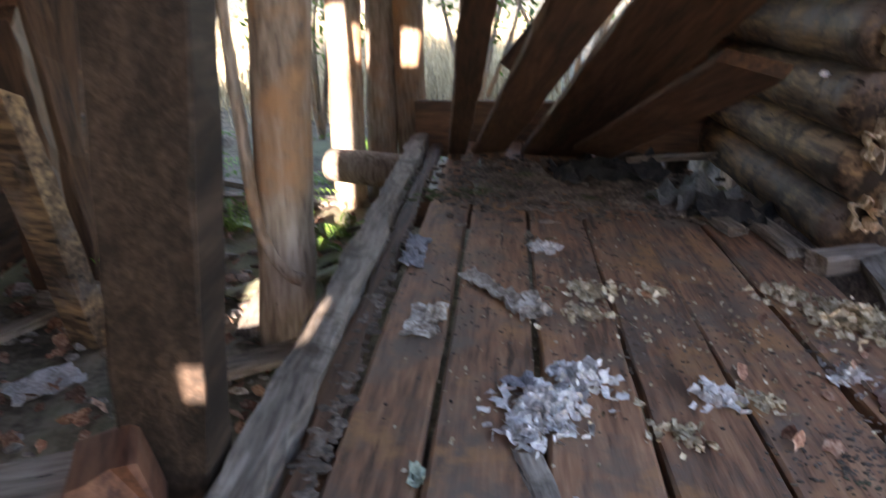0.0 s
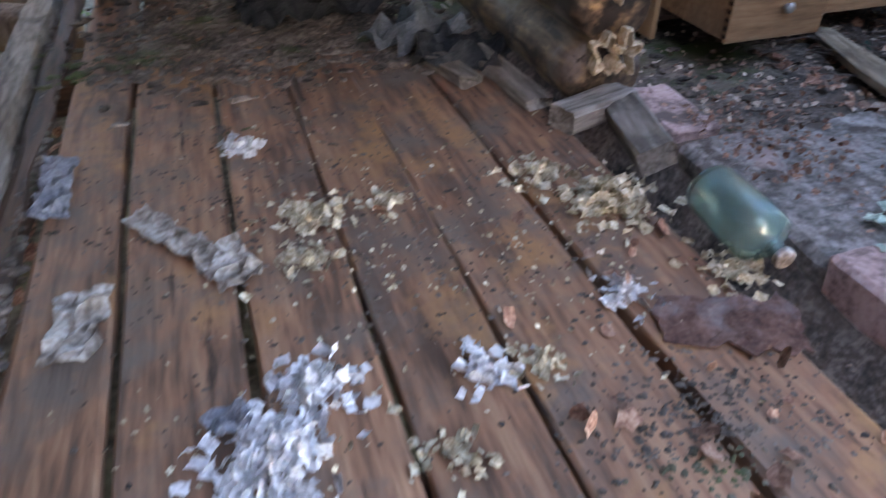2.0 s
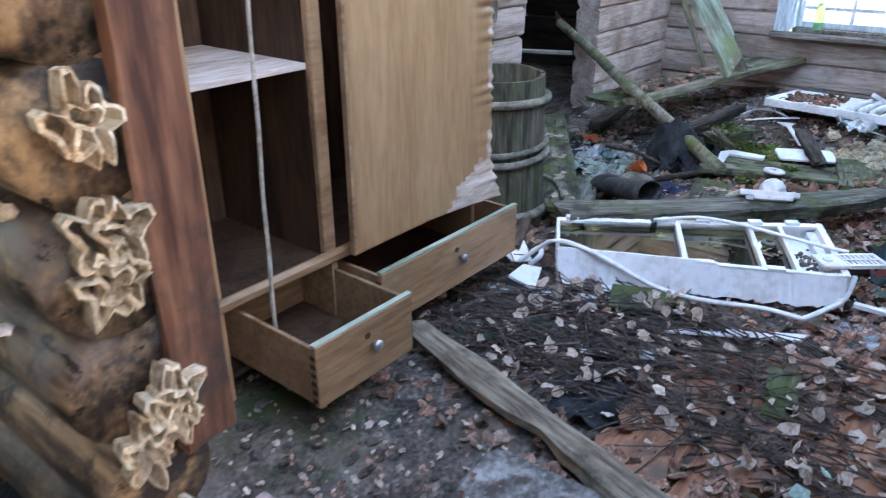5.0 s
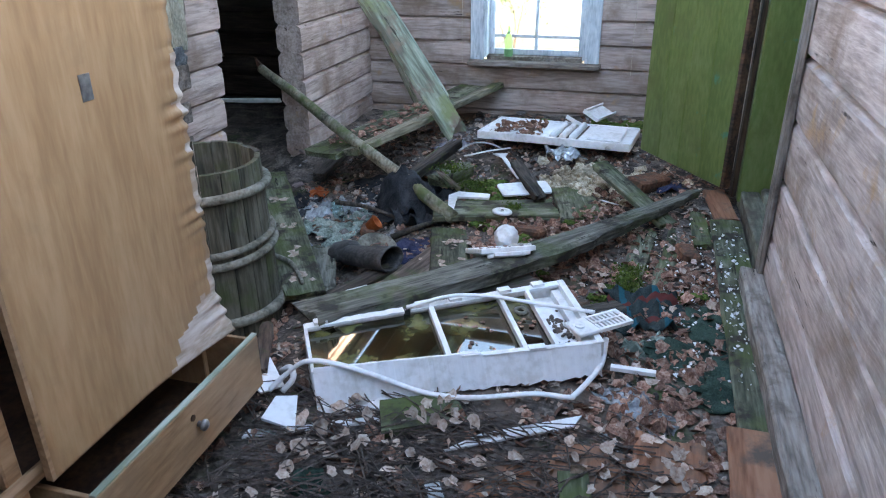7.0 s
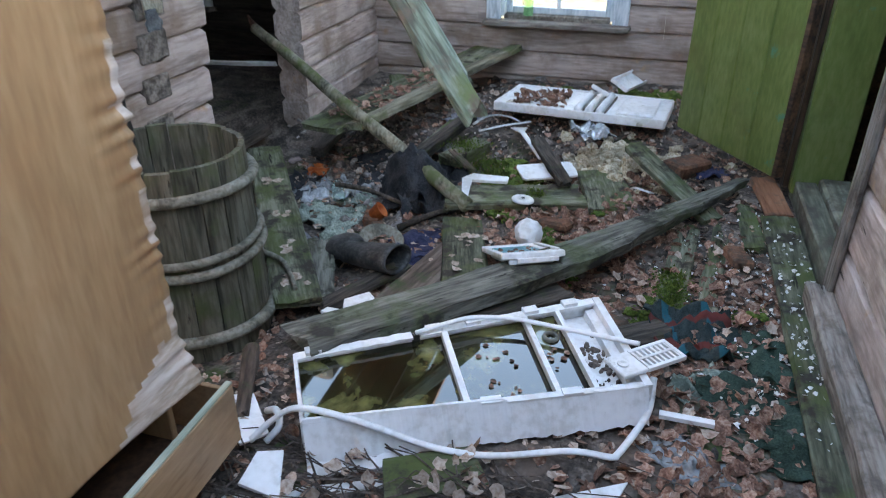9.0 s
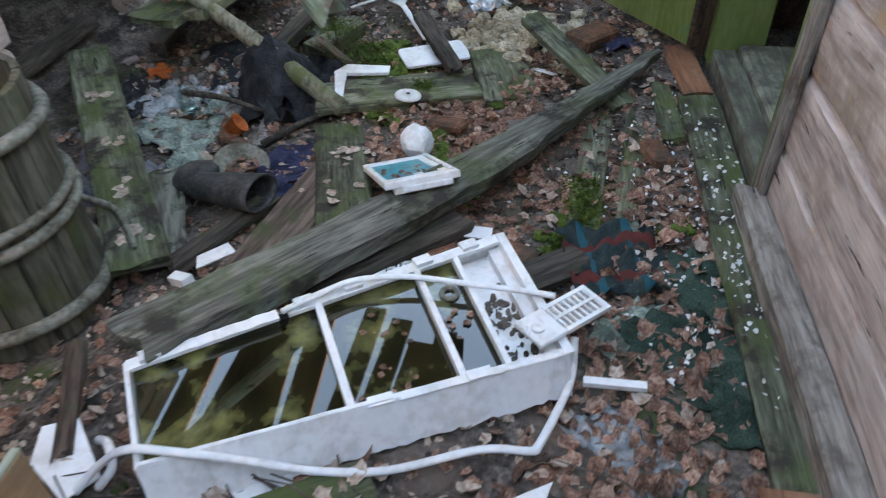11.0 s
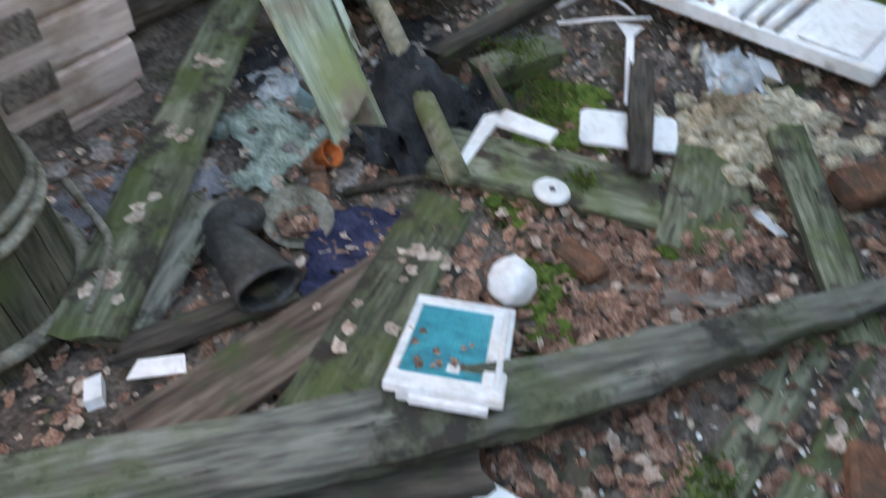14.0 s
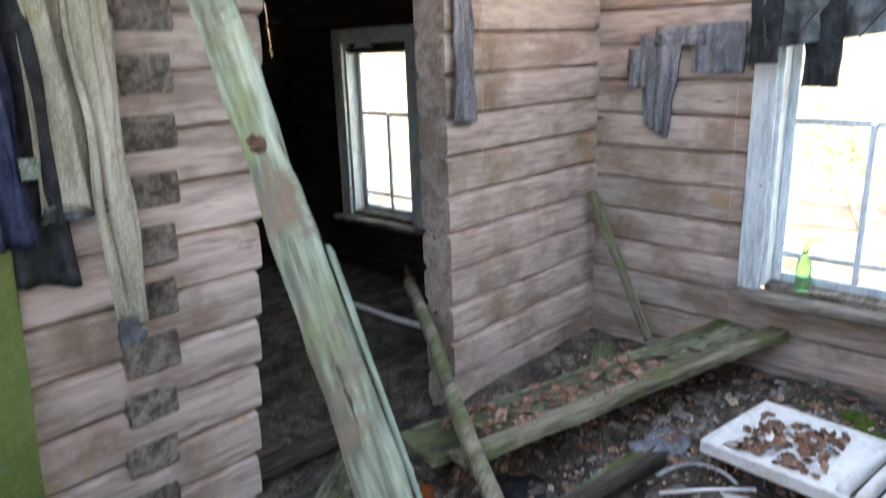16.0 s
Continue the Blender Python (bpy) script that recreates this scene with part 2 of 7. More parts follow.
M["pink"] = mat("worn_pink_paint", [(0.22, 0.15, 0.14), (0.45, 0.31, 0.29), (0.55, 0.40, 0.38)], (1, 1, 1), 0.85, 8, 60, 0.5, ((0.12, 0.09, 0.08), 7, 0.56, 0.05))
M["wrap"] = mat("dirty_grey_wrapper", [(0.12, 0.095, 0.078), (0.30, 0.26, 0.23), (0.56, 0.53, 0.50)], (1, 1, 1), 0.85, 14, 70, 0.6)
M["moldbrown"] = mat("rotten_brown_board", [(0.04, 0.028, 0.022), (0.11, 0.078, 0.06), (0.20, 0.15, 0.118)], GR, 0.9, 10, 60, 0.7, ((0.06, 0.075, 0.03), 5, 0.58, 0.07))
M["mint"] = mat("pale_mint_scrap", [(0.22, 0.30, 0.24), (0.40, 0.50, 0.42), (0.55, 0.64, 0.57)], (1, 1, 1), 0.85, 14, 80, 0.3, island=True, spread=0.3)
M["polewood"] = mat("weathered_grey_green_pole", [(0.09, 0.08, 0.055), (0.24, 0.215, 0.15), (0.38, 0.345, 0.26)], GR, 0.85, 9, 60, 0.7, ((0.13, 0.15, 0.06), 4, 0.56, 0.07), cracks=((0.04, 0.035, 0.025), 26, 0.65, 0.02, 1))
M["plankgrey"] = mat("dark_grey_wet_plank", [(0.045, 0.042, 0.035), (0.115, 0.11, 0.09), (0.21, 0.205, 0.17)], GR, 0.85, 12, 80, 0.8, ((0.07, 0.095, 0.035), 3.5, 0.57, 0.08), ((0.035, 0.03, 0.025), 7, 0.57, 0.05), cracks=((0.015, 0.013, 0.01), 28, 0.64, 0.02, 1))
M["rust"] = mat("rusted_sheet", [(0.06, 0.028, 0.022), (0.13, 0.065, 0.05), (0.20, 0.12, 0.10)], (1, 1, 1), 0.7, 14, 90, 0.7,
                ((0.20, 0.16, 0.16), 9, 0.6, 0.07), metal=0.2)
M["brick"] = mat("red_brick", [(0.12, 0.055, 0.035), (0.22, 0.095, 0.055), (0.30, 0.15, 0.09)], (1, 1, 1), 0.9, 14, 80, 0.6, ((0.08, 0.06, 0.045), 9, 0.55, 0.08))
M["redfloor"] = mat("faded_orange_floor_paint", [(0.20, 0.085, 0.045), (0.33, 0.145, 0.08), (0.40, 0.20, 0.12)], GR, 0.75, 8, 60, 0.4,
                    ((0.12, 0.09, 0.07), 6, 0.56, 0.08))
M["barrel"] = mat("mossy_barrel_stave", [(0.04, 0.036, 0.025), (0.10, 0.092, 0.066), (0.17, 0.155, 0.118)], (1, 1, 0.12), 0.85, 12, 60, 0.7,
                  ((0.075, 0.09, 0.038), 4, 0.60, 0.08), cracks=((0.02, 0.017, 0.012), 26, 0.64, 0.02, 1))
M["hoop"] = mat("bleached_wooden_hoop", [(0.10, 0.092, 0.07), (0.20, 0.185, 0.145), (0.29, 0.275, 0.23)], (1, 1, 1), 0.85, 10, 60, 0.4)
M["rope"] = mat("frayed_rope", [(0.35, 0.29, 0.22), (0.50, 0.43, 0.34), (0.6, 0.53, 0.44)], (1, 1, 1), 0.95, 30, 120, 0.6)
M["film"] = mat("crumpled_clear_film", [(0.32, 0.33, 0.34), (0.50, 0.52, 0.53), (0.74, 0.76, 0.77)], (1, 1, 1), 0.18, 9, 60, 0.3, spec=0.6)
M["film"].node_tree.nodes["Principled BSDF"].inputs["Transmission Weight"].default_value = 0.55
M["palegreen"] = mat("pale_green_fabric_scrap", [(0.09, 0.115, 0.095), (0.20, 0.245, 0.205), (0.36, 0.42, 0.36)], (1, 1, 1), 0.9, 10, 90, 0.4)
M["metal"] = mat("dull_grey_metal", [(0.22, 0.22, 0.22), (0.34, 0.34, 0.33), (0.44, 0.44, 0.43)], (1, 1, 1), 0.45, 9, 60, 0.15, metal=0.8)
M["orange"] = mat("orange_plastic", [(0.35, 0.07, 0.015), (0.5, 0.12, 0.03), (0.6, 0.2, 0.06)], (1, 1, 1), 0.5, 9, 60, 0.1)
M["twig"] = mat("dry_twig", [(0.04, 0.029, 0.025), (0.09, 0.068, 0.057), (0.16, 0.125, 0.108)], (1, 1, 1), 0.9, 20, 80, 0.3, island=True, spread=0.3)


def glassy(name, colour, rough=0.05):
    m = bpy.data.materials.new(name)
    m.use_nodes = True
    b = m.node_tree.nodes["Principled BSDF"]
    b.inputs["Base Color"].default_value = (*colour, 1)
    b.inputs["Roughness"].default_value, b.inputs["IOR"].default_value = rough, 1.45
    b.inputs["Transmission Weight"].default_value = 1.0
    return m


M["glass"] = glassy("thin_pane_glass", (0.95, 0.97, 0.96))
M["jarglass"] = glassy("teal_green_glass", (0.60, 0.82, 0.78), 0.06)
M["jarglass"].node_tree.nodes["Principled BSDF"].inputs["Transmission Weight"].default_value = 0.9
M["bottle"] = glassy("light_green_glass", (0.45, 0.85, 0.40), 0.06)
M["water"] = mat("murky_water", [(0.008, 0.007, 0.003), (0.022, 0.019, 0.007), (0.20, 0.19, 0.07)], (1, 1, 1), 0.02, 3.2, 9, 0.0, spec=0.6)
M["water"].node_tree.nodes["Principled BSDF"].inputs["Coat Weight"].default_value = 1.0


def plaid():
    m = mat("plaid_flannel", [(0.012, 0.022, 0.022), (0.025, 0.04, 0.04), (0.04, 0.06, 0.06)], (1, 1, 1), 0.95, 12, 160, 0.5)
    nt = m.node_tree
    n, l = nt.nodes, nt.links
    bs = n["Principled BSDF"]
    base = bs.inputs["Base Color"].links[0].from_socket
    tc = n.new("ShaderNodeTexCoord")
    for direction, colour, sc in (("Y", (0.012, 0.095, 0.12), 2.4), ("X", (0.13, 0.03, 0.025), 2.2)):
        w = n.new("ShaderNodeTexWave")
        w.bands_direction = direction
        w.inputs["Scale"].default_value, w.inputs["Distortion"].default_value = sc, 1.5
        l.new(tc.outputs["Object"], w.inputs[0])
        r = n.new("ShaderNodeMapRange")
        r.inputs[1].default_value, r.inputs[2].default_value = 0.88, 0.93
        l.new(w.outputs["Fac"], r.inputs[0])
        mx = n.new("ShaderNodeMix")
        mx.data_type = "RGBA"
        l.new(r.outputs[0], mx.inputs[0])
        l.new(base, mx.inputs[6])
        mx.inputs[7].default_value = (*colour, 1)
        base = mx.outputs[2]
    l.new(base, bs.inputs["Base Color"])
    return m


M["plaid"] = plaid()

# ---- building blocks ----
rnd = random.Random(7)


def link(name, bm, material, parent=None, label="", smooth=False):
    bmesh.ops.recalc_face_normals(bm, faces=bm.faces)
    me = bpy.data.meshes.new(name)
    bm.to_mesh(me)
    bm.free()
    if smooth:
        for p in me.polygons:
            p.use_smooth = True
    me.materials.append(M[material])
    ob = new(name, me)
    if parent:
        ob.parent = parent
    if label:
        ob["label"] = label
    return ob


def part(name, bm, material, parent, label="", m=None, smooth=False):
    ob = link(name, bm, material, parent, label, smooth)
    if m is not None:
        ob.matrix_basis = m
    return ob


def thing(name, m, label, category, group="", kind=""):
    ob = new(name)
    ob.empty_display_size = 0.1
    ob.matrix_basis = m
    return tagged(ob, label, category, group, kind)


def box(bm, x0, y0, z0, x1, y1, z1, bevel=0.0, m=None):
    r = bmesh.ops.create_cube(bm, size=1)
    vs = r["verts"]
    for v in vs:
        v.co = Vector((x0 + (v.co.x + 0.5) * (x1 - x0), y0 + (v.co.y + 0.5) * (y1 - y0), z0 + (v.co.z + 0.5) * (z1 - z0)))
    if bevel:
        es = list({e for v in vs for e in v.link_edges})
        out = bmesh.ops.bevel(bm, geom=es, offset=bevel, segments=1, affect="EDGES")
        vs = list({v for f in out["faces"] for v in f.verts} | {v for v in vs if v.is_valid})
    if m is not None:
        for v in vs:
            v.co = m @ v.co
    return bm


def boxbm(*a, **k):
    return box(bmesh.new(), *a, **k)


def rings(bm, sections, close=True):
    """Skins a list of rings of points, and caps the ends."""
    loops = [[bm.verts.new(p) for p in s] for s in sections]
    k = len(loops[0])
    for a, b in zip(loops, loops[1:]):
        for i in range(k):
            bm.faces.new((a[i], a[(i + 1) % k], b[(i + 1) % k], b[i]))
    if close:
        bm.faces.new(loops[0][::-1])
        bm.faces.new(loops[-1])
    return bm


def plank(L, W, T, rough=0.004, taper=(1.0, 1.0), jag=0.02, seg=0.09, sag=0.0, seed=0, notch=0.0, spike=0.0):
    """A plank along +x from 0 to L, its underside at z = 0; worn edges, ragged ends."""
    r = random.Random(seed * 13 + int(L * 1000))
    n = max(3, int(L / seg))
    c = min(0.007, T * 0.3)
    prof = [(-0.5, 0, 0, c), (-0.5, 1, 0, -c), (-0.5, 1, c, 0), (-0.17, 1, 0, 0), (0.17, 1, 0, 0), (0.5, 1, -c, 0), (0.5, 1, 0, -c), (0.5, 0, 0, c), (0.5, 0, -c, 0), (-0.5, 0, c, 0)]
    secs = []
    ph = r.uniform(0, 50)
    for i in range(n + 1):
        t = i / n
        w = W * (taper[0] + (taper[1] - taper[0]) * t)
        split = max(0.0, t - 1 + spike) / spike if spike else 0.0   # splits away to a splinter at the far end
        s = []
        for j, (a, b, dx, dz) in enumerate(prof):
            d = noise.noise((t * L * 3.1 + ph, j * 1.7, 0.3)) * rough + noise.noise((t * L * 11 + ph, j * 2.3, 4.3)) * rough * 0.6
            e = noise.noise((t * L * 2.3 + ph, j * 0.9, 9.1)) * rough
            x = t * L + (r.uniform(-jag, jag) if i in (0, n) else 0)
            s.append(Vector((x, a * w + dx + d * (2 if abs(a) == 0.5 else 1), b * T + dz + e - sag * math.sin(math.pi * t))))
        if split:
            for v in s:
                v.y = v.y * (1 - 0.76 * split) + W * 0.30 * split + 0.012 * noise.noise((t * 31, 2, ph))
                v.z *= 1 - 0.35 * split
        if notch and 0.55 < t < 0.66:
            for v in s:
                if v.y < 0:
                    v.y += notch
        secs.append(s)
    return rings(bmesh.new(), secs)


def span(p, q, roll=0.0):
    """A pose at p whose x axis points to q, with z as far up as it can be."""
    p, q = Vector(p), Vector(q)
    x = (q - p).normalized()
    y = Vector((0, 0, 1)).cross(x)
    y = y.normalized() if y.length > 1e-4 else Vector((0, 1, 0))
    z = x.cross(y)
    m = Matrix((x, y, z)).transposed().to_4x4()
    m.translation = p
    return m @ Matrix.Rotation(radians(roll), 4, "X")


def board(name, p, q, W, T, material, label, category="board", roll=0.0, group="", **k):
    ob = link(name, plank((Vector(q) - Vector(p)).length, W, T, seed=rnd.randint(0, 999), **k), material)
    ob.matrix_basis = span(p, q, roll)
    return tagged(ob, label, category, group)


def tube(points, r0, r1=None, k=8, bm=None, wob=0.0, flat=1.0):
    """A round bar through points, from radius r0 to r1."""
    bm = bm or bmesh.new()
    pts = [Vector(p) for p in points]
    r1 = r0 if r1 is None else r1
    secs, up = [], None
    for i, p in enumerate(pts):
        d = (pts[min(i + 1, len(pts) - 1)] - pts[max(i - 1, 0)]).normalized()
        a = d.cross(Vector((0, 0, 1)) if abs(d.z) < 0.95 else Vector((0, 1, 0))).normalized()
        b = d.cross(a)
        t = i / max(1, len(pts) - 1)
        r = r0 + (r1 - r0) * t
        s = []
        for j in range(k):
            w = 2 * math.pi * j / k
            rr = r * (1 + wob * noise.noise((p.x * 5 + math.cos(w), p.y * 5 + math.sin(w), p.z * 5)))
            s.append(p + a * math.cos(w) * rr + b * math.sin(w) * rr * flat)
        secs.append(s)
    return rings(bm, secs)


def curve_points(ctrl, n=6):
    """A smooth line through control points."""
    c = [Vector(p) for p in ctrl]
    c = [2 * c[0] - c[1]] + c + [2 * c[-1] - c[-2]]
    out = []
    for i in range(1, len(c) - 2):
        for j in range(n):
            t = j / n
            a, b, d, e = c[i - 1], c[i], c[i + 1], c[i + 2]
            out.append(0.5 * ((2 * b) + (d - a) * t + (2 * a - 5 * b + 4 * d - e) * t * t + (3 * b - a - 3 * d + e) * t ** 3))
    return out + [c[-2]]


def lathe(profile, k=24):
    bm = bmesh.new()
    return rings(bm, [[Vector((r * math.cos(2 * math.pi * j / k), r * math.sin(2 * math.pi * j / k), z)) for j in range(k)] for r, z in profile], close=False)


def sheet(w, h, nx, ny, amp, freq=4.0, thick=0.004, seed=0.0, ragged=0.0, drop=None):
    """A crumpled sheet of cloth, paper or film with its own thickness, centred on the origin, lowest point at z = 0."""
    bm = bmesh.new()
    top, bot = [], []
    low = 1e9
    zs = {}
    for i in range(nx + 1):
        for j in range(ny + 1):
            x, y = (i / nx - 0.5) * w, (j / ny - 0.5) * h
            z = amp * (noise.noise((x * freq + seed, y * freq, seed)) + 0.5 * noise.noise((x * freq * 2.7, y * freq * 2.7 + seed, 3.0)))
            z = abs(z)
            if drop:
                z += drop(i / nx, j / ny)
            ex = ragged * noise.noise((y * 30 + seed, 1.0, x * 4)) if i in (0, nx) else 0
            ey = ragged * noise.noise((x * 30 + seed, 7.0, y * 4)) if j in (0, ny) else 0
            zs[i, j] = (x + ex + 0.3 * amp * noise.noise((y * freq, x * freq, seed)), y + ey, z)
            low = min(low, z)
    g = {}
    for lev in (0, 1):
        for key, (x, y, z) in zs.items():
            g[lev, key] = bm.verts.new((x, y, z - low + lev * thick))
    for i in range(nx):
        for j in range(ny):
            bm.faces.new([g[1, c] for c in ((i, j), (i + 1, j), (i + 1, j + 1), (i, j + 1))])
            bm.faces.new([g[0, c] for c in ((i, j + 1), (i + 1, j + 1), (i + 1, j), (i, j))])
    rim = [(i, 0) for i in range(nx)] + [(nx, j) for j in range(ny)] + [(i, ny) for i in range(nx, 0, -1)] + [(0, j) for j in range(ny, 0, -1)]
    for a, b in zip(rim, rim[1:] + rim[:1]):
        bm.faces.new((g[0, a], g[0, b], g[1, b], g[1, a]))
    return bm


def lump(bm, c, r, seed, sq=0.6, sub=2, rough=0.35):
    """An uneven clod at c."""
    out = bmesh.ops.create_icosphere(bm, subdivisions=sub, radius=1)
    for v in out["verts"]:
        f = 1 + rough * noise.noise(v.co * 1.8 + Vector((seed * 3.7, seed, 0))) + rough * 0.6 * noise.noise(v.co * 5 + Vector((seed, 0, 9)))
        v.co = Vector(c) + Vector((v.co.x * r * f, v.co.y * r * f, v.co.z * r * f * sq))
    return bm

# ---- large structure ----


def grid_sheet(name, xs, ys, height, material, kind="structure", label="", category=""):
    bm = bmesh.new()
    g = [[bm.verts.new((x, y, height(x, y))) for y in ys] for x in xs]
    for i in range(len(xs) - 1):
        for j in range(len(ys) - 1):
            bm.faces.new((g[i][j], g[i + 1][j], g[i + 1][j + 1], g[i][j + 1]))
    ob = link(name, bm, material, smooth=True)
    return tagged(ob, label, category, "", kind)


def fbm(x, y, s, a):
    return a * (noise.noise((x * s, y * s, 0.7)) + 0.5 * noise.noise((x * s * 2.3, y * s * 2.3, 5.1)) + 0.25 * noise.noise((x * s * 5.1, y * s * 5.1, 2.2)))


def out_height(x, y):
    d = max(0.0, math.hypot(x - 3, y - 2) - 7)
    inside = 1.12 < x < 7.6 and 0.6 < y < 7.4
    return (-0.75 if inside else -0.5) + fbm(x, y, 1.3, 0.05) + min(2.5, d * 0.02) + fbm(x, y, 0.08, 0.4) * min(1, d / 20)


steps = [-400, -200, -100, -60, -40, -28, -20, -14, -10, -8, -6.5]
near = [-5.5 + 0.22 * i for i in range(66)]
xs = steps + near + [10, 12, 15, 20, 28, 40, 60, 100, 200, 400]
grid_sheet("ground", xs, xs, out_height, "outground", label="forest ground of soil, moss and litter", category="ground")


def smooth(a, b, v):
    t = min(1.0, max(0.0, (v - a) / (b - a)))
    return t * t * (3 - 2 * t)


def room_height(x, y):
    """The earth under the rotten floor: it falls away past the refrigerator lining and rises again towards the window."""
    start = 3.25 - 0.45 * smooth(2.6, 3.0, y)
    fall = 0.06 * smooth(1.1, 1.7, y) + 0.045 * smooth(1.7, 2.05, y) + 0.055 * smooth(2.4, 2.75, y) + 0.05 * smooth(2.8, 3.2, y)
    into = smooth(start, start + 0.8, x) * (1 - 0.6 * smooth(5.75, 6.25, x))
    back = -0.03 if y > 4.1 else 0.0
    return -0.035 + fbm(x, y, 3.0, 0.02) - into * fall + back - 0.16 * (1 - smooth(1.30, 1.37, x))


grid_sheet("floor", [1.12 + 0.06 * i for i in range(106)], [0.76 + 0.06 * i for i in range(108)], room_height, "grime",
           label="earth floor under rotten boards and litter", category="floor")


def floor_z(x, y):
    return room_height(x, y)


def hewn_log(L, h, t, seed):
    """A hewn log along +x, its face at y = 0 and its back at y = t, with rounded arrises and an uneven face."""
    n = max(3, int(L / 0.12))
    secs = []
    for i in range(n + 1):
        x = L * i / n
        w = 0.008 * noise.noise((x * 1.7 + seed, seed, 0.2)) + 0.004 * noise.noise((x * 7 + seed, 3, seed))
        u = 0.010 * noise.noise((x * 1.1 + seed, 8, 0.2))
        d = 0.010 * noise.noise((x * 1.3 + seed, 15, 0.2))
        lo, hi = 0.004 + d * 0.4, h - 0.003 + u * 0.4
        secs.append([Vector((x, y, z)) for y, z in ((0.04, -0.004), (0.018 + w, lo + 0.003), (w + 0.002, lo + 0.014), (w - 0.002, (lo + hi) / 2), (w + 0.002, hi - 0.017),
                                                     (0.018 + w, hi - 0.005), (0.04, h + 0.002), (t - 0.03, h + 0.002), (t, hi - 0.03), (t, lo + 0.03), (t - 0.03, -0.004))])
    return rings(bmesh.new(), secs)


def hewn_wall(name, p, q, z0, courses, t, holes, label, material="hewn", pitch=0.205):
    """A wall of hewn logs from p to q; its face is to the right of that way. holes: (from, to, z from, z to) along it."""
    p, q = Vector((*p, 0)), Vector((*q, 0))
    L = (q - p).length
    wall = thing(name, Matrix.Translation(p) @ Matrix.Rotation(math.atan2(q.y - p.y, q.x - p.x), 4, "Z"), label, "wall", "", "structure")
    for c in range(courses):
        za = z0 + c * pitch
        zb = za + pitch
        runs = [(0.0, L)]
        for a, b, ha, hb in holes:
            if min(zb, hb) - max(za, ha) > 0.12:
                runs = [r for s, e in runs for r in ((s, min(e, a)), (max(s, b), e)) if r[1] - r[0] > 0.03]
        for s, e in runs:
            part("log", hewn_log(e - s, pitch, t, c * 7.3 + s * 1.9 + p.x + p.y * 3), material, wall, "", pose(s, 0, za), smooth=False)
    return wall


# the right-hand wall: its face looks to +y
hewn_wall("wall_south", (4.27, 0.94), (1.36, 0.94), 0.0, 12, 0.2, [(1.35, 2.95, 2.2, 3.2)], "hewn log wall of grey-pink weathered timber", pitch=0.25)
hewn_wall("wall_south_east", (7.6, 0.94), (4.27, 0.94), 0.0, 12, 0.2, [(2.19, 3.33, -1, 2.05)], "hewn log wall beyond the green door", pitch=0.25)
board("sill_beam", (1.4, 0.985, -0.03), (4.25, 0.985, -0.03), 0.09, 0.12, "grey", "grey timber ledge along the foot of the log wall", "beam")
wall_east = hewn_wall("wall_east", (7.4, 4.07), (7.4, 0.74), -0.46, 15, 0.2, [(1.09, 2.05, 0.38, 1.88)], "hewn log wall with a window", pitch=0.196)
# same east wall continued, coloured darker for the back room's shade
wall_east_back = hewn_wall("wall_east_back", (7.4, 7.4), (7.4, 4.07), -0.46, 15, 0.2, [(0.98, 1.80, 0.30, 1.80)], "log wall with a window, coloured dark for the dim room", "dimlog", pitch=0.196)
wall_left = hewn_wall("wall_north", (1.36, 3.9), (4.83, 3.9), -0.387, 15, 0.22, [], "hewn log wall ending at a doorway", pitch=0.187)
wall_divider = hewn_wall("wall_divider", (6.04, 3.97), (7.4, 3.97), -0.373, 15, 0.2, [], "hewn log wall beside the doorway", pitch=0.196)
wall_back = hewn_wall("wall_back", (2.6, 7.2), (7.4, 7.2), -0.305, 14, 0.2, [], "dark log wall of the back room", "dimlog")
hewn_wall("wall_back_west", (2.6, 4.12), (2.6, 7.2), -0.305, 14, 0.2, [], "dark log wall of the back room", "dimlog")
er = random.Random(19)
for c in range(13):
    zc = -0.387 + (c + 1) * 0.187
    xc = 3.196 + (zc - 1.686) * 0.117 + er.uniform(-0.008, 0.008)
    w, h = er.uniform(0.088, 0.102), er.uniform(0.052, 0.068)
    part("log_end", boxbm(xc - w, -er.uniform(0.008, 0.016), zc - h, xc + w, 0.06, zc + h, 0.006), "endgrain", wall_left, "dark cut log end")
# the wall end leans a little towards the doorway
for o in wall_left.children:
    if o.name.split(".")[0] == "log":
        o.location.x += -0.03 + 0.12 * o.location.z
# ceilings, with the missing boards through which the sky shows
def boards_mesh(x0, x1, y0, y1, z, along_x, w, gaps, seed, slope=0.0):
    r = random.Random(seed)
    bm = bmesh.new()
    a, b = (y0, y1) if along_x else (x0, x1)
    k = int((b - a) / w)
    for i in range(k):
        s = a + i * w
        if i in gaps:
            continue
        e = s + w - r.uniform(0.004, 0.02)
        zz = z + r.uniform(-0.01, 0.01)
        if along_x:
            box(bm, x0, s, zz, x1, e, zz + 0.03)
        else:
            box(bm, s, y0, zz, e, y1, zz + 0.03)
    return bm


def ceiling(name, bm, label):
    return tagged(link(name, bm, "dark"), label, "ceiling", "", "structure")


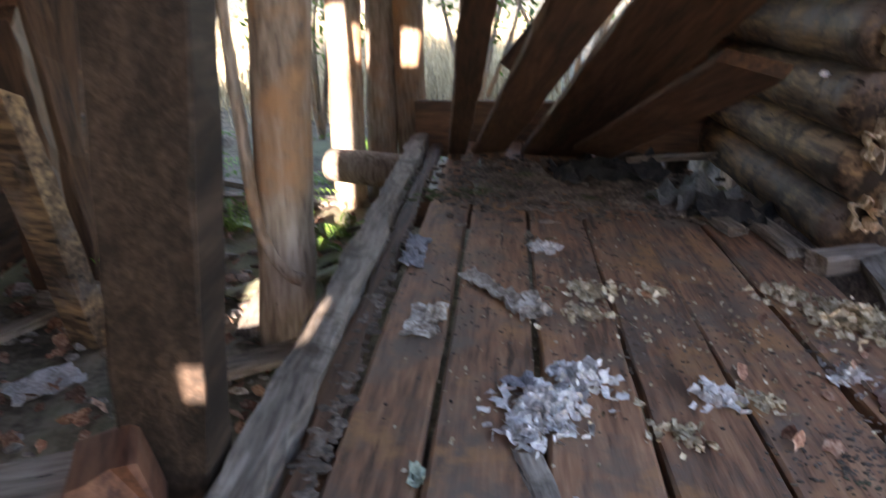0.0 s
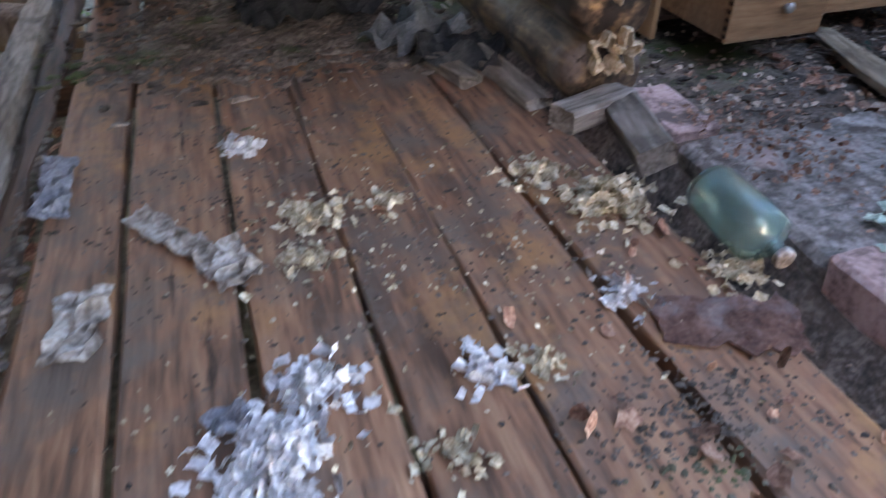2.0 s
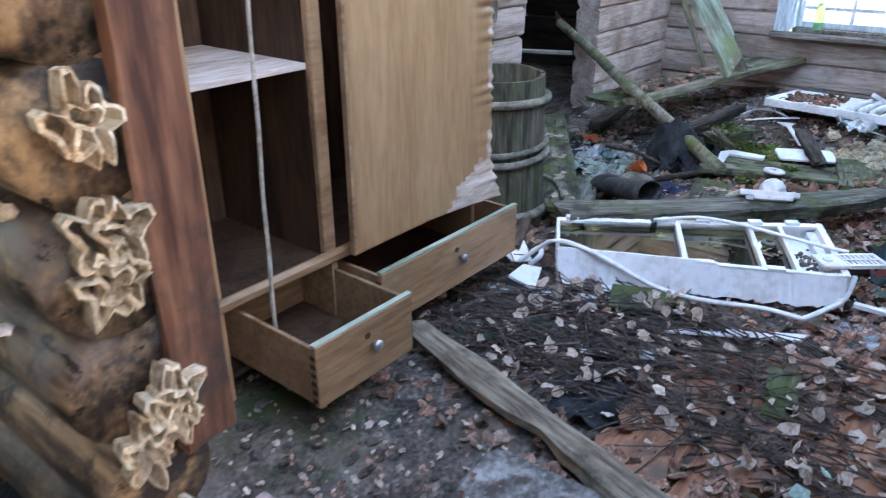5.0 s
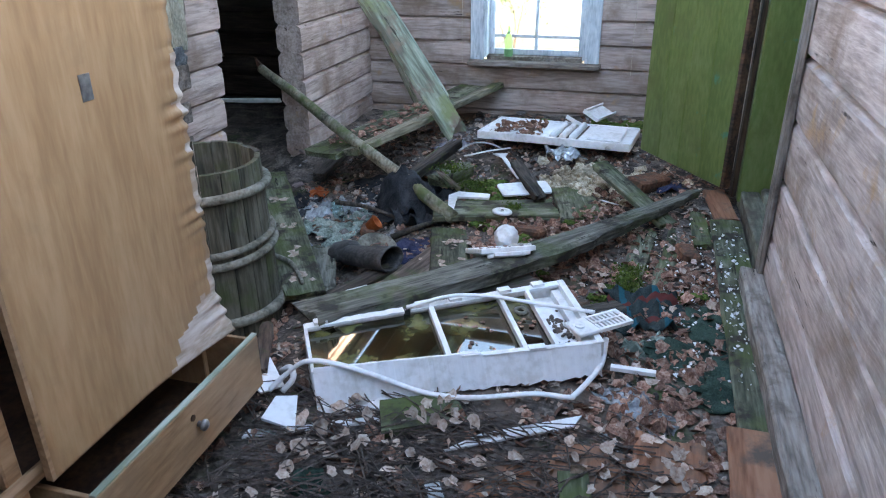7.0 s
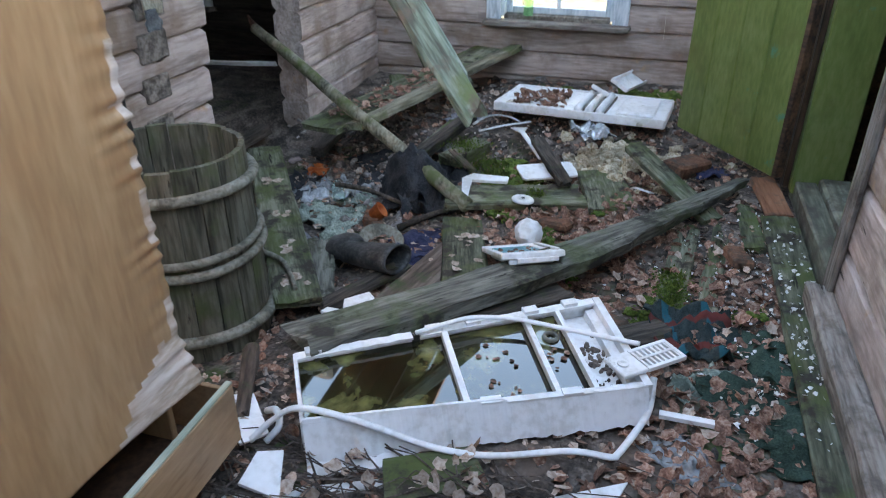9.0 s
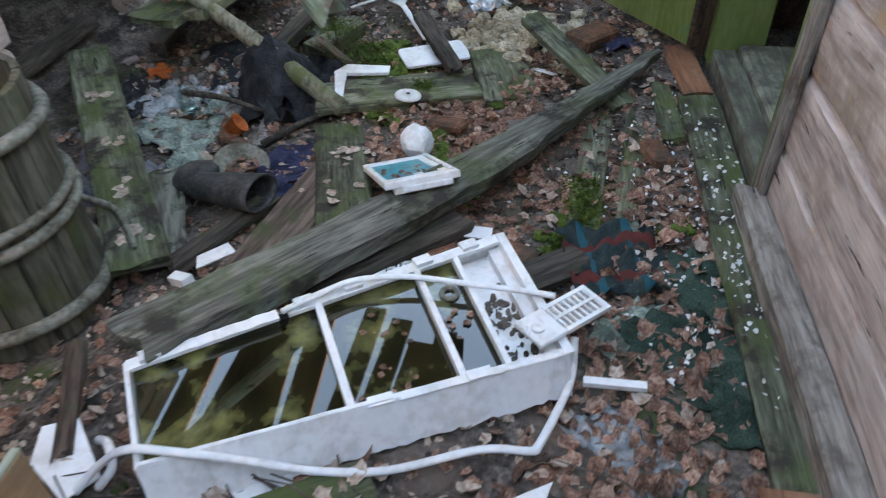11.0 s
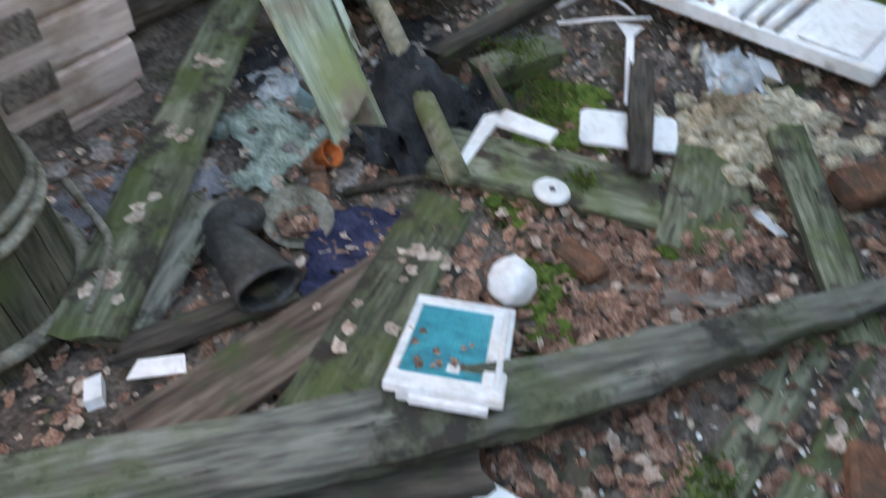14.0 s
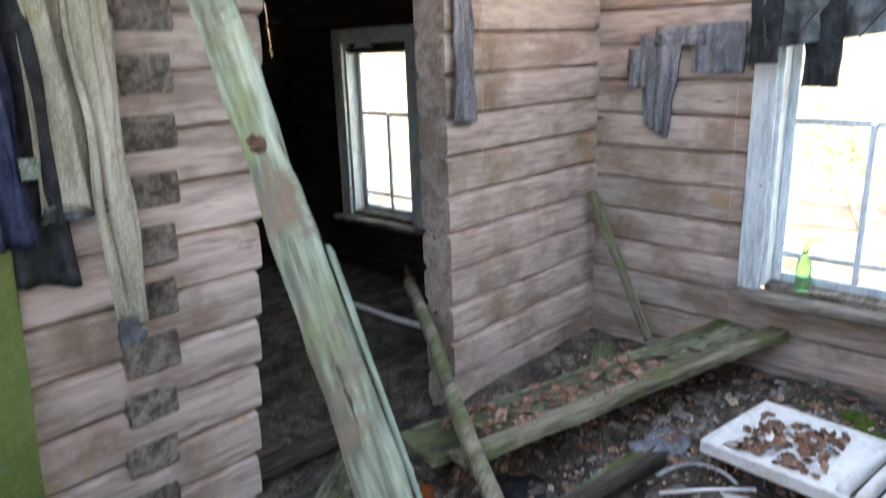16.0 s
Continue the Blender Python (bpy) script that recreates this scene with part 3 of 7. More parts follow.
ceiling("ceiling", boards_mesh(1.36, 7.6, 0.9, 3.95, 2.44, False, 0.2, tuple(k for k in range(31) if k not in (8, 29)), 3), "broken board ceiling with missing boards")
cr_ = random.Random(14)
cb = bmesh.new()
for k in range(10):
    y = 2.0 + k * 0.195
    ends = [3.4 + cr_.uniform(-0.1, 0.2), cr_.uniform(4.2, 4.6), 5.8 + cr_.uniform(-0.25, 0.25)]
    for a, b in zip(ends, ends[1:]):
        skew = cr_.uniform(-0.11, 0.11)
        box(cb, a, y, 2.50, b - cr_.choice((0.01, 0.02, 0.14)), y + 0.185 - cr_.choice((0.0, 0.01, 0.03)), 2.53, 0, Matrix.Translation((a, y, 0)) @ Matrix.Rotation(skew, 4, "Z") @ Matrix.Translation((-a, -y, cr_.uniform(-0.01, 0.01))))
ceiling("ceiling_corner", boards_mesh(5.55, 7.35, 3.05, 3.95, 2.52, True, 0.18, (), 6), "dark boards left of the ceiling in the far corner")
ceiling("ceiling_north", cb, "broken dark board ceiling with slits of sky between its boards")
ceiling("ceiling_back", boards_mesh(2.4, 7.6, 4.1, 7.4, 2.45, False, 0.2, (), 5), "dark board ceiling of the back room")
# out of view; reaches west and north to darken the veranda
ceiling("veranda_roof", boards_mesh(-2.6, 1.3, 0.95, 5.5, 1.98, True, 0.17, (), 8), "unseen veranda roof boards, extended to keep out sky light")

# solid sheet added to stop sky light between the roof boards
ceiling("veranda_roofing", boxbm(-2.6, 0.95, 2.03, 1.3, 5.5, 2.04), "unseen sheet added over the veranda boards to stop sky light")
# unseen roof added over the left half only, to shade post and floor
ceiling("porch_roof", boards_mesh(-2.5, 0.1, -1.4, 0.95, 2.46, True, 0.17, (), 9), "unseen board roof added to shade the start of the veranda")

# veranda: bearers under the floor
board("floor_bearer", (-0.5, 1.25, -0.20), (1.1, 1.25, -0.20), 0.14, 0.15, "dark", "dark timber bearer under the veranda floor", "beam")
board("floor_bearer", (-0.5, 3.3, -0.20), (1.1, 3.3, -0.20), 0.14, 0.15, "dark", "dark timber bearer under the veranda floor", "beam")

# veranda: round log wall
wall_west = thing("wall_west", pose(0, 0, 0), "wall of round brown logs sealed with foam", "wall", "", "structure")


def round_log(p, q, r, seed, k=18):
    L = (Vector(q) - Vector(p)).length
    n = max(6, int(L / 0.09))
    pts = [Vector(p).lerp(Vector(q), i / n) + Vector((0.004 * noise.noise((i * 0.7, seed, 0)), 0, 0.005 * noise.noise((i * 0.5, seed, 4)))) for i in range(n + 1)]
    bm = bmesh.new()
    ax = (Vector(q) - Vector(p)).normalized()
    a = ax.cross(Vector((0, 0, 1))).normalized()
    secs = []
    for i, c in enumerate(pts):
        s = []
        for j in range(k):
            w = 2 * math.pi * j / k
            rr = r * (1 + 0.035 * noise.noise((i * 0.35 + seed, math.cos(w) * 1.5, math.sin(w) * 1.5)))
            s.append(c + a * math.cos(w) * rr + Vector((0, 0, 1)) * math.sin(w) * rr)
        secs.append(s)
    return rings(bm, secs)


for i, zc in enumerate((0.10, 0.305, 0.52, 0.745, 0.97, 1.19, 1.41, 1.63, 1.85)):
    r = (0.118, 0.108, 0.12, 0.122, 0.12)[i % 5]
    y0 = (2.36, 2.34, 2.36, 2.35, 2.36)[i % 5]
    part("log", round_log((1.235, y0, zc), (1.225, 3.95, zc), r, i * 3.1), "logbrown", wall_west, "", smooth=True)
wall_far = thing("wall_far", pose(0, 0, 0), "end wall of dark round logs behind the veranda", "wall", "", "structure")
for i in range(6):
    part("log", round_log((0.75, 4.05, 0.10 + i * 0.22), (1.2, 4.05, 0.10 + i * 0.22), 0.115, 40 + i), "dark", wall_far, "", smooth=True)
# lining board on the wall's end, and its neighbour
lining = board("doorway_lining", (1.275, 2.335, 0.36), (1.275, 2.335, 2.1), 0.115, 0.03, "redbrown", "red-brown upright board lining the wall end", "board", roll=0)
lining.matrix_basis = Matrix(((0, 1, 0, 1.335), (0, 0, -1, 2.335), (1, 0, 0, 0.36), (0, 0, 0, 1)))

# stone threshold between the veranda and the room
stone_bm = bmesh.new()
box(stone_bm, 1.35, 1.02, -0.45, 2.05, 2.12, -0.012, 0.02)
bmesh.ops.subdivide_edges(stone_bm, edges=stone_bm.edges, cuts=7, use_grid_fill=True)
for v in stone_bm.verts:
    v.co += Vector((noise.noise(v.co * 5), noise.noise(v.co * 5 + Vector((9, 0, 0))), 0.6 * noise.noise(v.co * 4 + Vector((0, 9, 0))))) * 0.022
tagged(link("threshold_slab", stone_bm, "stone"), "worn grey stone slab at the doorway", "slab", "", "structure")

# ---- windows ----


def window(name, y0, y1, z0, z1, sill, label):
    """A window in the east wall: casing, sash, bars, panes and sill."""
    x = 7.4
    w = thing(name, pose(0, 0, 0), label, "window", "", "structure")
    part("casing", boxbm(x - 0.035, y1 - 0.01, z0 - 0.02, x - 0.004, y1 + 0.11, z1 + 0.1, 0.005), "bluewhite", w)
    part("casing", boxbm(x - 0.035, y0 - 0.11, z0 - 0.02, x - 0.004, y0 + 0.01, z1 + 0.1, 0.005), "bluewhite", w)
    part("casing", boxbm(x - 0.03, y0 - 0.1, z1 + 0.005, x - 0.006, y1 + 0.1, z1 + 0.12, 0.005), "bluewhite", w)
    for a, b in ((y0, y0 + 0.03), (y1 - 0.03, y1)):
        part("reveal", boxbm(x, a, z0, x + 0.2, b, z1), "bluewhite", w)
    part("reveal", boxbm(x, y0 + 0.03, z1 - 0.03, x + 0.2, y1 - 0.03, z1), "bluewhite", w)
    part("reveal", boxbm(x, y0 + 0.03, z0 - 0.02, x + 0.2, y1 - 0.03, z0 + 0.012), "grey", w)
    xa = x + 0.10
    sash = part("sash", boxbm(xa, y0 + 0.03, z0 + 0.012, xa + 0.04, y0 + 0.075, z1 - 0.03, 0.004), "bluewhite", w)
    part("sash", boxbm(xa, y1 - 0.075, z0 + 0.012, xa + 0.04, y1 - 0.03, z1 - 0.03, 0.004), "bluewhite", w)
    part("sash", boxbm(xa, y0 + 0.075, z0 + 0.012, xa + 0.04, y1 - 0.075, z0 + 0.06, 0.004), "bluewhite", w)
    part("sash", boxbm(xa, y0 + 0.075, z1 - 0.08, xa + 0.04, y1 - 0.075, z1 - 0.03, 0.004), "bluewhite", w)
    ym = (y0 + y1) / 2
    zr = z0 + 0.59 * (z1 - z0)
    part("bar", boxbm(xa, ym - 0.014, z0 + 0.06, xa + 0.035, ym + 0.014, zr + 0.015, 0.004), "bluewhite", w)
    for a, b in ((y0 + 0.075, ym - 0.014), (ym + 0.014, y1 - 0.075)):
        part("bar", boxbm(xa + 0.004, a, z0 + 0.155, xa + 0.03, b, z0 + 0.18), "bluewhite", w)
        part("bar", boxbm(xa + 0.004, a, zr, xa + 0.03, b, zr + 0.03), "bluewhite", w)
        for u, v in ((z0 + 0.06, z0 + 0.155), (z0 + 0.18, zr), (zr + 0.03, z1 - 0.08)):
            pane = part("pane", boxbm(xa + 0.016, a, u, xa + 0.019, b, v), "glass", w)
            pane.visible_shadow = False
    if sill:
        s = part("window_sill", plank(y1 - y0 + 0.24, 0.15, 0.035, seed=3), "grey", w, "mossy grey sill board")
        s.matrix_basis = pose(x - 0.06, y0 - 0.12, z0 - 0.055, 0, 0, 90)
    return w


window("window_1", 2.04, 2.92, 0.40, 1.88, True, "four-bar window with flaking pale blue casing")
window("window_2", 5.62, 6.40, 0.36, 1.77, True, "small barred window of the dark back room")

# ---- the green door and its frame, in the right-hand wall ----
frame_g = thing("door_frame", pose(0, 0, 0), "green painted door frame in the log wall", "door frame", "", "structure")
part("jamb", boxbm(5.33, 0.72, 0.0, 5.41, 0.95, 2.05, 0.006), "green", frame_g)
part("jamb", boxbm(4.27, 0.72, 0.0, 4.34, 0.955, 2.05, 0.006), "green", frame_g)
part("head", boxbm(4.27, 0.72, 2.05, 5.41, 0.95, 2.13, 0.006), "green", frame_g)
part("threshold", boxbm(4.34, 0.58, -0.03, 5.33, 0.832, 0.10, 0.012), "greenworn", frame_g, "worn green threshold")
part("casing", plank(2.15, 0.09, 0.025, seed=9), "grey", frame_g, "grey weathered casing board", Matrix(((0, 1, 0, 4.235), (0, 0, 1, 0.945), (1, 0, 0, 0.0), (0, 0, 0, 1))))
part("casing", plank(2.15, 0.10, 0.03, seed=19), "dark", frame_g, "dark casing board", Matrix(((0, 1, 0, 5.46), (0, 0, 1, 0.945), (1, 0, 0, 0.0), (0, 0, 0, 1))))
part("foot_board", plank(1.2, 0.10, 0.13, seed=4), "greenworn", frame_g, "mossy step board", pose(4.22, 0.885, -0.06))
door = thing("door_1", Matrix.Translation((5.36, 1.03, 0.075)) @ Matrix.Rotation(radians(34.6), 4, "Z"), "heavy green painted plank door standing open", "door", "", "structure")
for i in range(4):
    part("plank", boxbm(0.0 + i * 0.205, -0.02, 0.0, 0.202 + i * 0.205, 0.03, 1.98, 0.006), "green", door)
part("edge_strip", boxbm(-0.03, -0.022, 0.0, -0.002, 0.032, 1.98, 0.005), "dark", door, "dark bare edge strip")
# a closet added beyond the doorway; its dark colour stands in for shade
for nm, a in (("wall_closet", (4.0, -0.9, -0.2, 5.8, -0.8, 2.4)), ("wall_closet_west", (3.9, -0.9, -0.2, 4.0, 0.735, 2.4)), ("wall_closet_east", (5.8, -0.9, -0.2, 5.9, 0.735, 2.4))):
    tagged(link(nm, boxbm(*a), "dark"), "added dark wall closing off the green doorway", "wall", "", "structure")
tagged(link("ceiling_closet", boxbm(3.9, -0.9, 2.4, 5.9, 0.735, 2.45), "dark"), "added dark ceiling closing off the green doorway", "ceiling", "", "structure")
tagged(link("floor_closet", boxbm(4.0, -0.8, -0.1, 5.8, 0.70, -0.02), "grime"), "littered floor beyond the green door", "floor", "", "structure")

# ---- wardrobe ----
wd = thing("wardrobe", pose(1.68, 2.80, 0.0), "open varnished plywood wardrobe with two pulled-out drawers", "wardrobe")
WL, WDEP, WH = 1.17, 0.52, 1.78
part("side_panel", boxbm(0.0, 0.0, 0.0, 0.022, WDEP, WH, 0.003), "ply", wd)
part("side_panel", boxbm(WL - 0.022, 0.0, 0.0, WL, WDEP, WH, 0.003), "ply", wd)
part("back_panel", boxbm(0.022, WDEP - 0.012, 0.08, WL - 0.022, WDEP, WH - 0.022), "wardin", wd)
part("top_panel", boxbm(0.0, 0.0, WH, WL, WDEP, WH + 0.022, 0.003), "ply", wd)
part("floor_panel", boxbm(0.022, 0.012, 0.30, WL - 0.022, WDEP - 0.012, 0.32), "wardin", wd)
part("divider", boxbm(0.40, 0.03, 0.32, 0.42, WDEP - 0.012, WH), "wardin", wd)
part("stile", boxbm(0.40, 0.0, 0.322, 0.445, 0.028, WH - 0.002, 0.004), "plyx", wd)
part("front_rail", boxbm(-0.03, -0.02, 0.293, WL + 0.01, 0.012, 0.335, 0.012), "plyx", wd, "rounded varnished front rail")
part("shelf", boxbm(0.024, 0.02, 0.888, 0.398, WDEP - 0.014, 0.906, 0.002), "plyraw", wd, "dusty pale shelf")
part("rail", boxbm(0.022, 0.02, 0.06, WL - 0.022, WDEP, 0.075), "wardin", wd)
part("drawer_divider", boxbm(0.42, 0.0, 0.076, 0.445, WDEP - 0.02, 0.292), "plyx", wd)


def drawer(name, x0, x1, yf, label):
    d = part(name, boxbm(x0, yf, 0.085, x1, yf + 0.02, 0.275, 0.003), "plyx", wd, label)
    part("drawer_edge", boxbm(x0, yf + 0.001, 0.276, x1, yf + 0.019, 0.281), "edgegreen", d, "greenish raw top edge")
    for a, b in ((x0 + 0.004, x0 + 0.018), (x1 - 0.018, x1 - 0.004)):
        part("drawer_side", boxbm(a, yf + 0.021, 0.09, b, yf + 0.48, 0.265, 0.002), "plyx", d)
    part("drawer_back", boxbm(x0 + 0.019, yf + 0.465, 0.09, x1 - 0.019, yf + 0.48, 0.255), "plyx", d)
    part("drawer_bottom", boxbm(x0 + 0.019, yf + 0.021, 0.095, x1 - 0.019, yf + 0.464, 0.102), "wardin", d)
    xm = (x0 + x1) / 2
    k = lathe([(0.001, 0), (0.009, 0), (0.008, 0.008), (0.016, 0.014), (0.018, 0.022), (0.012, 0.028), (0.001, 0.030)], 14)
    part("knob", k, "metal", d, "round metal knob", pose(xm + 0.02, yf - 0.001, 0.19, 90), smooth=True)
    part("hole", lathe([(0.001, 0), (0.010, 0), (0.010, 0.003), (0.001, 0.003)], 10), "dark", d, "dark old knob hole", pose(xm, yf - 0.0005, 0.225, 90))
    r = random.Random(len(name))
    for s in (x0, x1):
        for i in range(6):
            z = 0.1 + i * 0.027
            part("dovetail", boxbm(s - 0.002 if s == x0 else s - 0.010, yf + 0.003, z, s + 0.010 if s == x0 else s + 0.002, yf + 0.022, z + 0.013), "wardin", d)
    return d


drawer("drawer", 0.07, 0.445, -0.31, "pulled-out small drawer")
drawer("wide_drawer", 0.475, 1.225, -0.16, "pulled-out wide drawer with a greenish top edge")
# the door: a plywood sheet whose far edge has swollen into ripples
dbm = bmesh.new()
nx, nz = 26, 200
DW, DH = 0.70, 1.40
fr, bk = {}, {}
for i in range(nx + 1):
    for j in range(nz + 1):
        u, v = i / nx, j / nz
        e = max(0.0, (u - 0.80) / 0.20)
        low = max(0.0, 1 - v / 0.13)
        rip = e ** 1.4 * (0.12 + 1.5 * abs(noise.noise((v * 9, 5, 0)))) * 0.011 * math.sin(v * DH * 140 + 4 * noise.noise((v * 7, 0, 0))) * (1 if v < 0.75 else 0.4)
        bulge = -0.05 * low * low * max(0.0, (u - 0.45) / 0.55) ** 1.5
        x = u * DW - (0.04 * (v ** 1.5) * e) + 0.007 * e * noise.noise((v * 25, 2, 0))
        fr[i, j] = dbm.verts.new((x, rip + bulge, v * DH))
        bk[i, j] = dbm.verts.new((x, 0.018 + rip * 0.5 + bulge * 0.6, v * DH))
for i in range(nx):
    for j in range(nz):
        dbm.faces.new((fr[i, j], fr[i + 1, j], fr[i + 1, j + 1], fr[i, j + 1]))
        dbm.faces.new((bk[i, j + 1], bk[i + 1, j + 1], bk[i + 1, j], bk[i, j]))
for i in range(nx):
    dbm.faces.new((fr[i + 1, 0], fr[i, 0], bk[i, 0], bk[i + 1, 0]))
    dbm.faces.new((fr[i, nz], fr[i + 1, nz], bk[i + 1, nz], bk[i, nz]))
for j in range(nz):
    dbm.faces.new((fr[0, j], fr[0, j + 1], bk[0, j + 1], bk[0, j]))
    dbm.faces.new((fr[nx, j + 1], fr[nx, j], bk[nx, j], bk[nx, j + 1]))
dbm.faces.ensure_lookup_table()
for f in dbm.faces:
    c = f.calc_center_median()
    u, v = c.x / DW, c.z / DH
    wob = 0.10 * noise.noise((c.x * 14, c.z * 14, 2)) + 0.08 * noise.noise((c.x * 40, c.z * 5, 7))
    f.material_index = 1 if (u + wob > 0.965 and v < 0.8) or (v < 0.10 + wob * 0.4 and u > 0.62 + v * 2.2 + wob) else 0
wdoor = part("wardrobe_door", dbm, "ply", wd, "plywood door with a swollen rippled edge", pose(0.465, -0.075, 0.325), smooth=True)
wdoor.data.materials.append(M["plyraw"])
part("door_edge", boxbm(-0.012, 0.0, 0.0, -0.001, 0.02, DH), "plyx", wdoor, "darker solid edge lipping")
part("sticker", boxbm(0.325, -0.003, 0.80, 0.36, -0.0015, 0.86), "metal", wdoor, "torn grey sticker")
part("catch", boxbm(0.008, -0.012, 0.77, 0.03, -0.001, 0.86, 0.004), "metal", wdoor, "metal latch with a knob")
rope_pts = curve_points([(0.18, -0.05, 1.55), (0.172, -0.06, 1.24), (0.158, -0.065, 0.94), (0.150, -0.07, 0.78), (0.138, -0.075, 0.62), (0.132, -0.08, 0.46), (0.110, -0.10, 0.28), (0.105, -0.13, 0.115)], 8)
tagged(link("rope", tube([Vector((1.68, 2.80, 0)) + p for p in rope_pts], 0.006, 0.006, 6, wob=0.5), "rope"), "frayed pale cord hanging before the wardrobe", "rope")

# ---- barrel ----
br = thing("barrel", pose(3.765, 3.385, -0.235), "mossy wooden barrel with bleached wooden hoops", "barrel")
BH = 0.785


def brad(z):
    return 0.300 - 0.025 * (z / BH)


NS = 20
for i in range(NS):
    a0, a1 = 2 * math.pi * i / NS + 0.008, 2 * math.pi * (i + 1) / NS - 0.008
    hgt = BH + 0.012 * noise.noise((i * 1.7, 0, 0))
    secs = []
    for z in (0.0, 0.2, 0.4, 0.6, 0.7, hgt):
        ro, ri = brad(z), brad(z) - 0.022
        am = (a0 + a1) / 2
        secs.append([Vector((math.cos(a) * r, math.sin(a) * r, z)) for a, r in ((a0, ro), (am, ro + 0.002), (a1, ro), (a1, ri), (am, ri), (a0, ri))])
    part("stave", rings(bmesh.new(), secs), "barrel", br)
for z, r in ((0.10, 0.024), (0.385, 0.019), (0.435, 0.016), (0.675, 0.022)):
    rr = brad(z) + r * 0.75
    ring = [(rr * math.cos(w) * (1 + 0.01 * math.sin(3 * w)), rr * math.sin(w), z + 0.006 * math.sin(2 * w + z * 9)) for w in [2 * math.pi * j / 40 for j in range(41)]]
    part("hoop", tube(ring, r, r, 8, wob=0.15), "hoop", br, "bleached split-wood hoop", smooth=True)
part("bottom", lathe([(0.001, 0.05), (0.265, 0.05), (0.265, 0.07), (0.001, 0.07)], 20), "barrel", br)

# ---- refrigerator inner lining lying on the floor, full of water ----
FB = [Vector(p) for p in ((3.278, 2.668), (3.893, 1.782))]
FF = [Vector(p) for p in ((2.995, 2.502), (3.440, 1.575))]


def fp(u, v, z):
    """u along the lining, v from its front (0) to its back (1)."""
    f = FF[0].lerp(FF[1], u)
    b = FB[0].lerp(FB[1], u)
    p = f.lerp(b, v)
    return Vector((p.x, p.y, z))


fl = thing("refrigerator_lining", pose(0, 0, 0), "white plastic refrigerator lining with standing water and broken edges", "refrigerator part")


def slab4(bm, pts, z0, z1):
    lo = [bm.verts.new((p[0], p[1], z0)) for p in pts]
    hi = [bm.verts.new((p[0], p[1], z1)) for p in pts]
    bm.faces.new(lo[::-1])
    bm.faces.new(hi)
    for i in range(4):
        bm.faces.new((lo[i], lo[(i + 1) % 4], hi[(i + 1) % 4], hi[i]))
    return bm


def strip(u0, v0, u1, v1, z0, z1, w=0.016, n=1, dent=0.0, seed=0):
    bm = bmesh.new()
    a, b = fp(u0, v0, 0), fp(u1, v1, 0)
    d = (b - a).normalized()
    nrm = Vector((-d.y, d.x, 0)) * w / 2
    secs = []
    for i in range(n + 1):
        p = a.lerp(b, i / n)
        dz = dent * noise.noise((i * 1.3, seed, 0.5))
        lo = z0 + abs(dent * 1.2 * noise.noise((i * 0.9, seed, 7.5)))
        secs.append([p - nrm + Vector((0, 0, lo)), p + nrm + Vector((0, 0, lo)), p + nrm + Vector((0, 0, z1 + dz)), p - nrm + Vector((0, 0, z1 + dz))])
    return rings(bm, secs)


def front_top(u):
    """The broken top line of the front wall: two steps in it."""
    return 0.108 - 0.016 * smooth(0.56, 0.58, u) + 0.006 * smooth(0.82, 0.83, u)


fw = bmesh.new()
secs = []
for i in range(61):
    u = i / 60
    jag = 0.012 * noise.noise((i * 0.8, 2.0, 7.5)) + 0.010 * noise.noise((i * 2.3, 2.0, 1.5))
    top = fp(u, 0.0, front_top(u) + 0.002 * noise.noise((i * 1.1, 4.0, 0.5)))
    foot = fp(u, -0.16 + 0.07 * u, -0.01 + jag)
    secs.append([foot, foot + Vector((0.008, 0.004, 0)), top + Vector((0.008, 0.004, 0)), top])
part("front_wall", rings(fw, secs), "white", fl)
part("front_flange", strip(0.0, -0.22, 0.30, -0.19, -0.018, -0.006, 0.055, 24, 0.006, 5), "white", fl, "broken white flange")
part("back_wall", strip(0, 1, 1, 1, -0.05, 0.088, 0.012, 24, 0.004, 3), "white", fl)
part("end_wall", strip(0, 0, 0, 1, -0.03, 0.098, 0.012), "white", fl)
part("end_wall", strip(1, 0, 1, 1, -0.04, 0.10, 0.026), "white", fl)
part("rim", strip(0, 0.02, 1, 0.02, 0.088, 0.096, 0.024, 30, 0.002, 8), "white", fl)
part("rim", strip(0, 0.975, 0.36, 0.975, 0.083, 0.095, 0.036, 20, 0.003, 9), "white", fl)
part("rim", strip(0.385, 0.975, 1, 0.975, 0.083, 0.095, 0.036, 24, 0.003, 10), "white", fl)
part("tear", strip(0.36, 1.0, 0.385, 1.0, 0.05, 0.0885, 0.016, 6, 0.01, 4), "rubber", fl, "dark torn gap in the rim")
for u, w in ((0.463, 0.02), (0.735, 0.018), (0.85, 0.016)):
    part("crossbar", strip(u, 0.03, u, 0.96, 0.068, 0.0945, w), "white", fl)
part("bottom", slab4(bmesh.new(), [fp(0, 0, 0), fp(1, 0, 0), fp(1, 1, 0), fp(0, 1, 0)], 0.0, 0.010), "white", fl)
part("raised_end", slab4(bmesh.new(), [fp(0.865, 0.03, 0), fp(0.985, 0.03, 0), fp(0.985, 0.97, 0), fp(0.865, 0.97, 0)], 0.010, 0.038), "white", fl)
part("end_step", slab4(bmesh.new(), [fp(0.955, 0.05, 0), fp(0.988, 0.05, 0), fp(0.988, 0.95, 0), fp(0.955, 0.95, 0)], 0.038, 0.07), "white", fl)
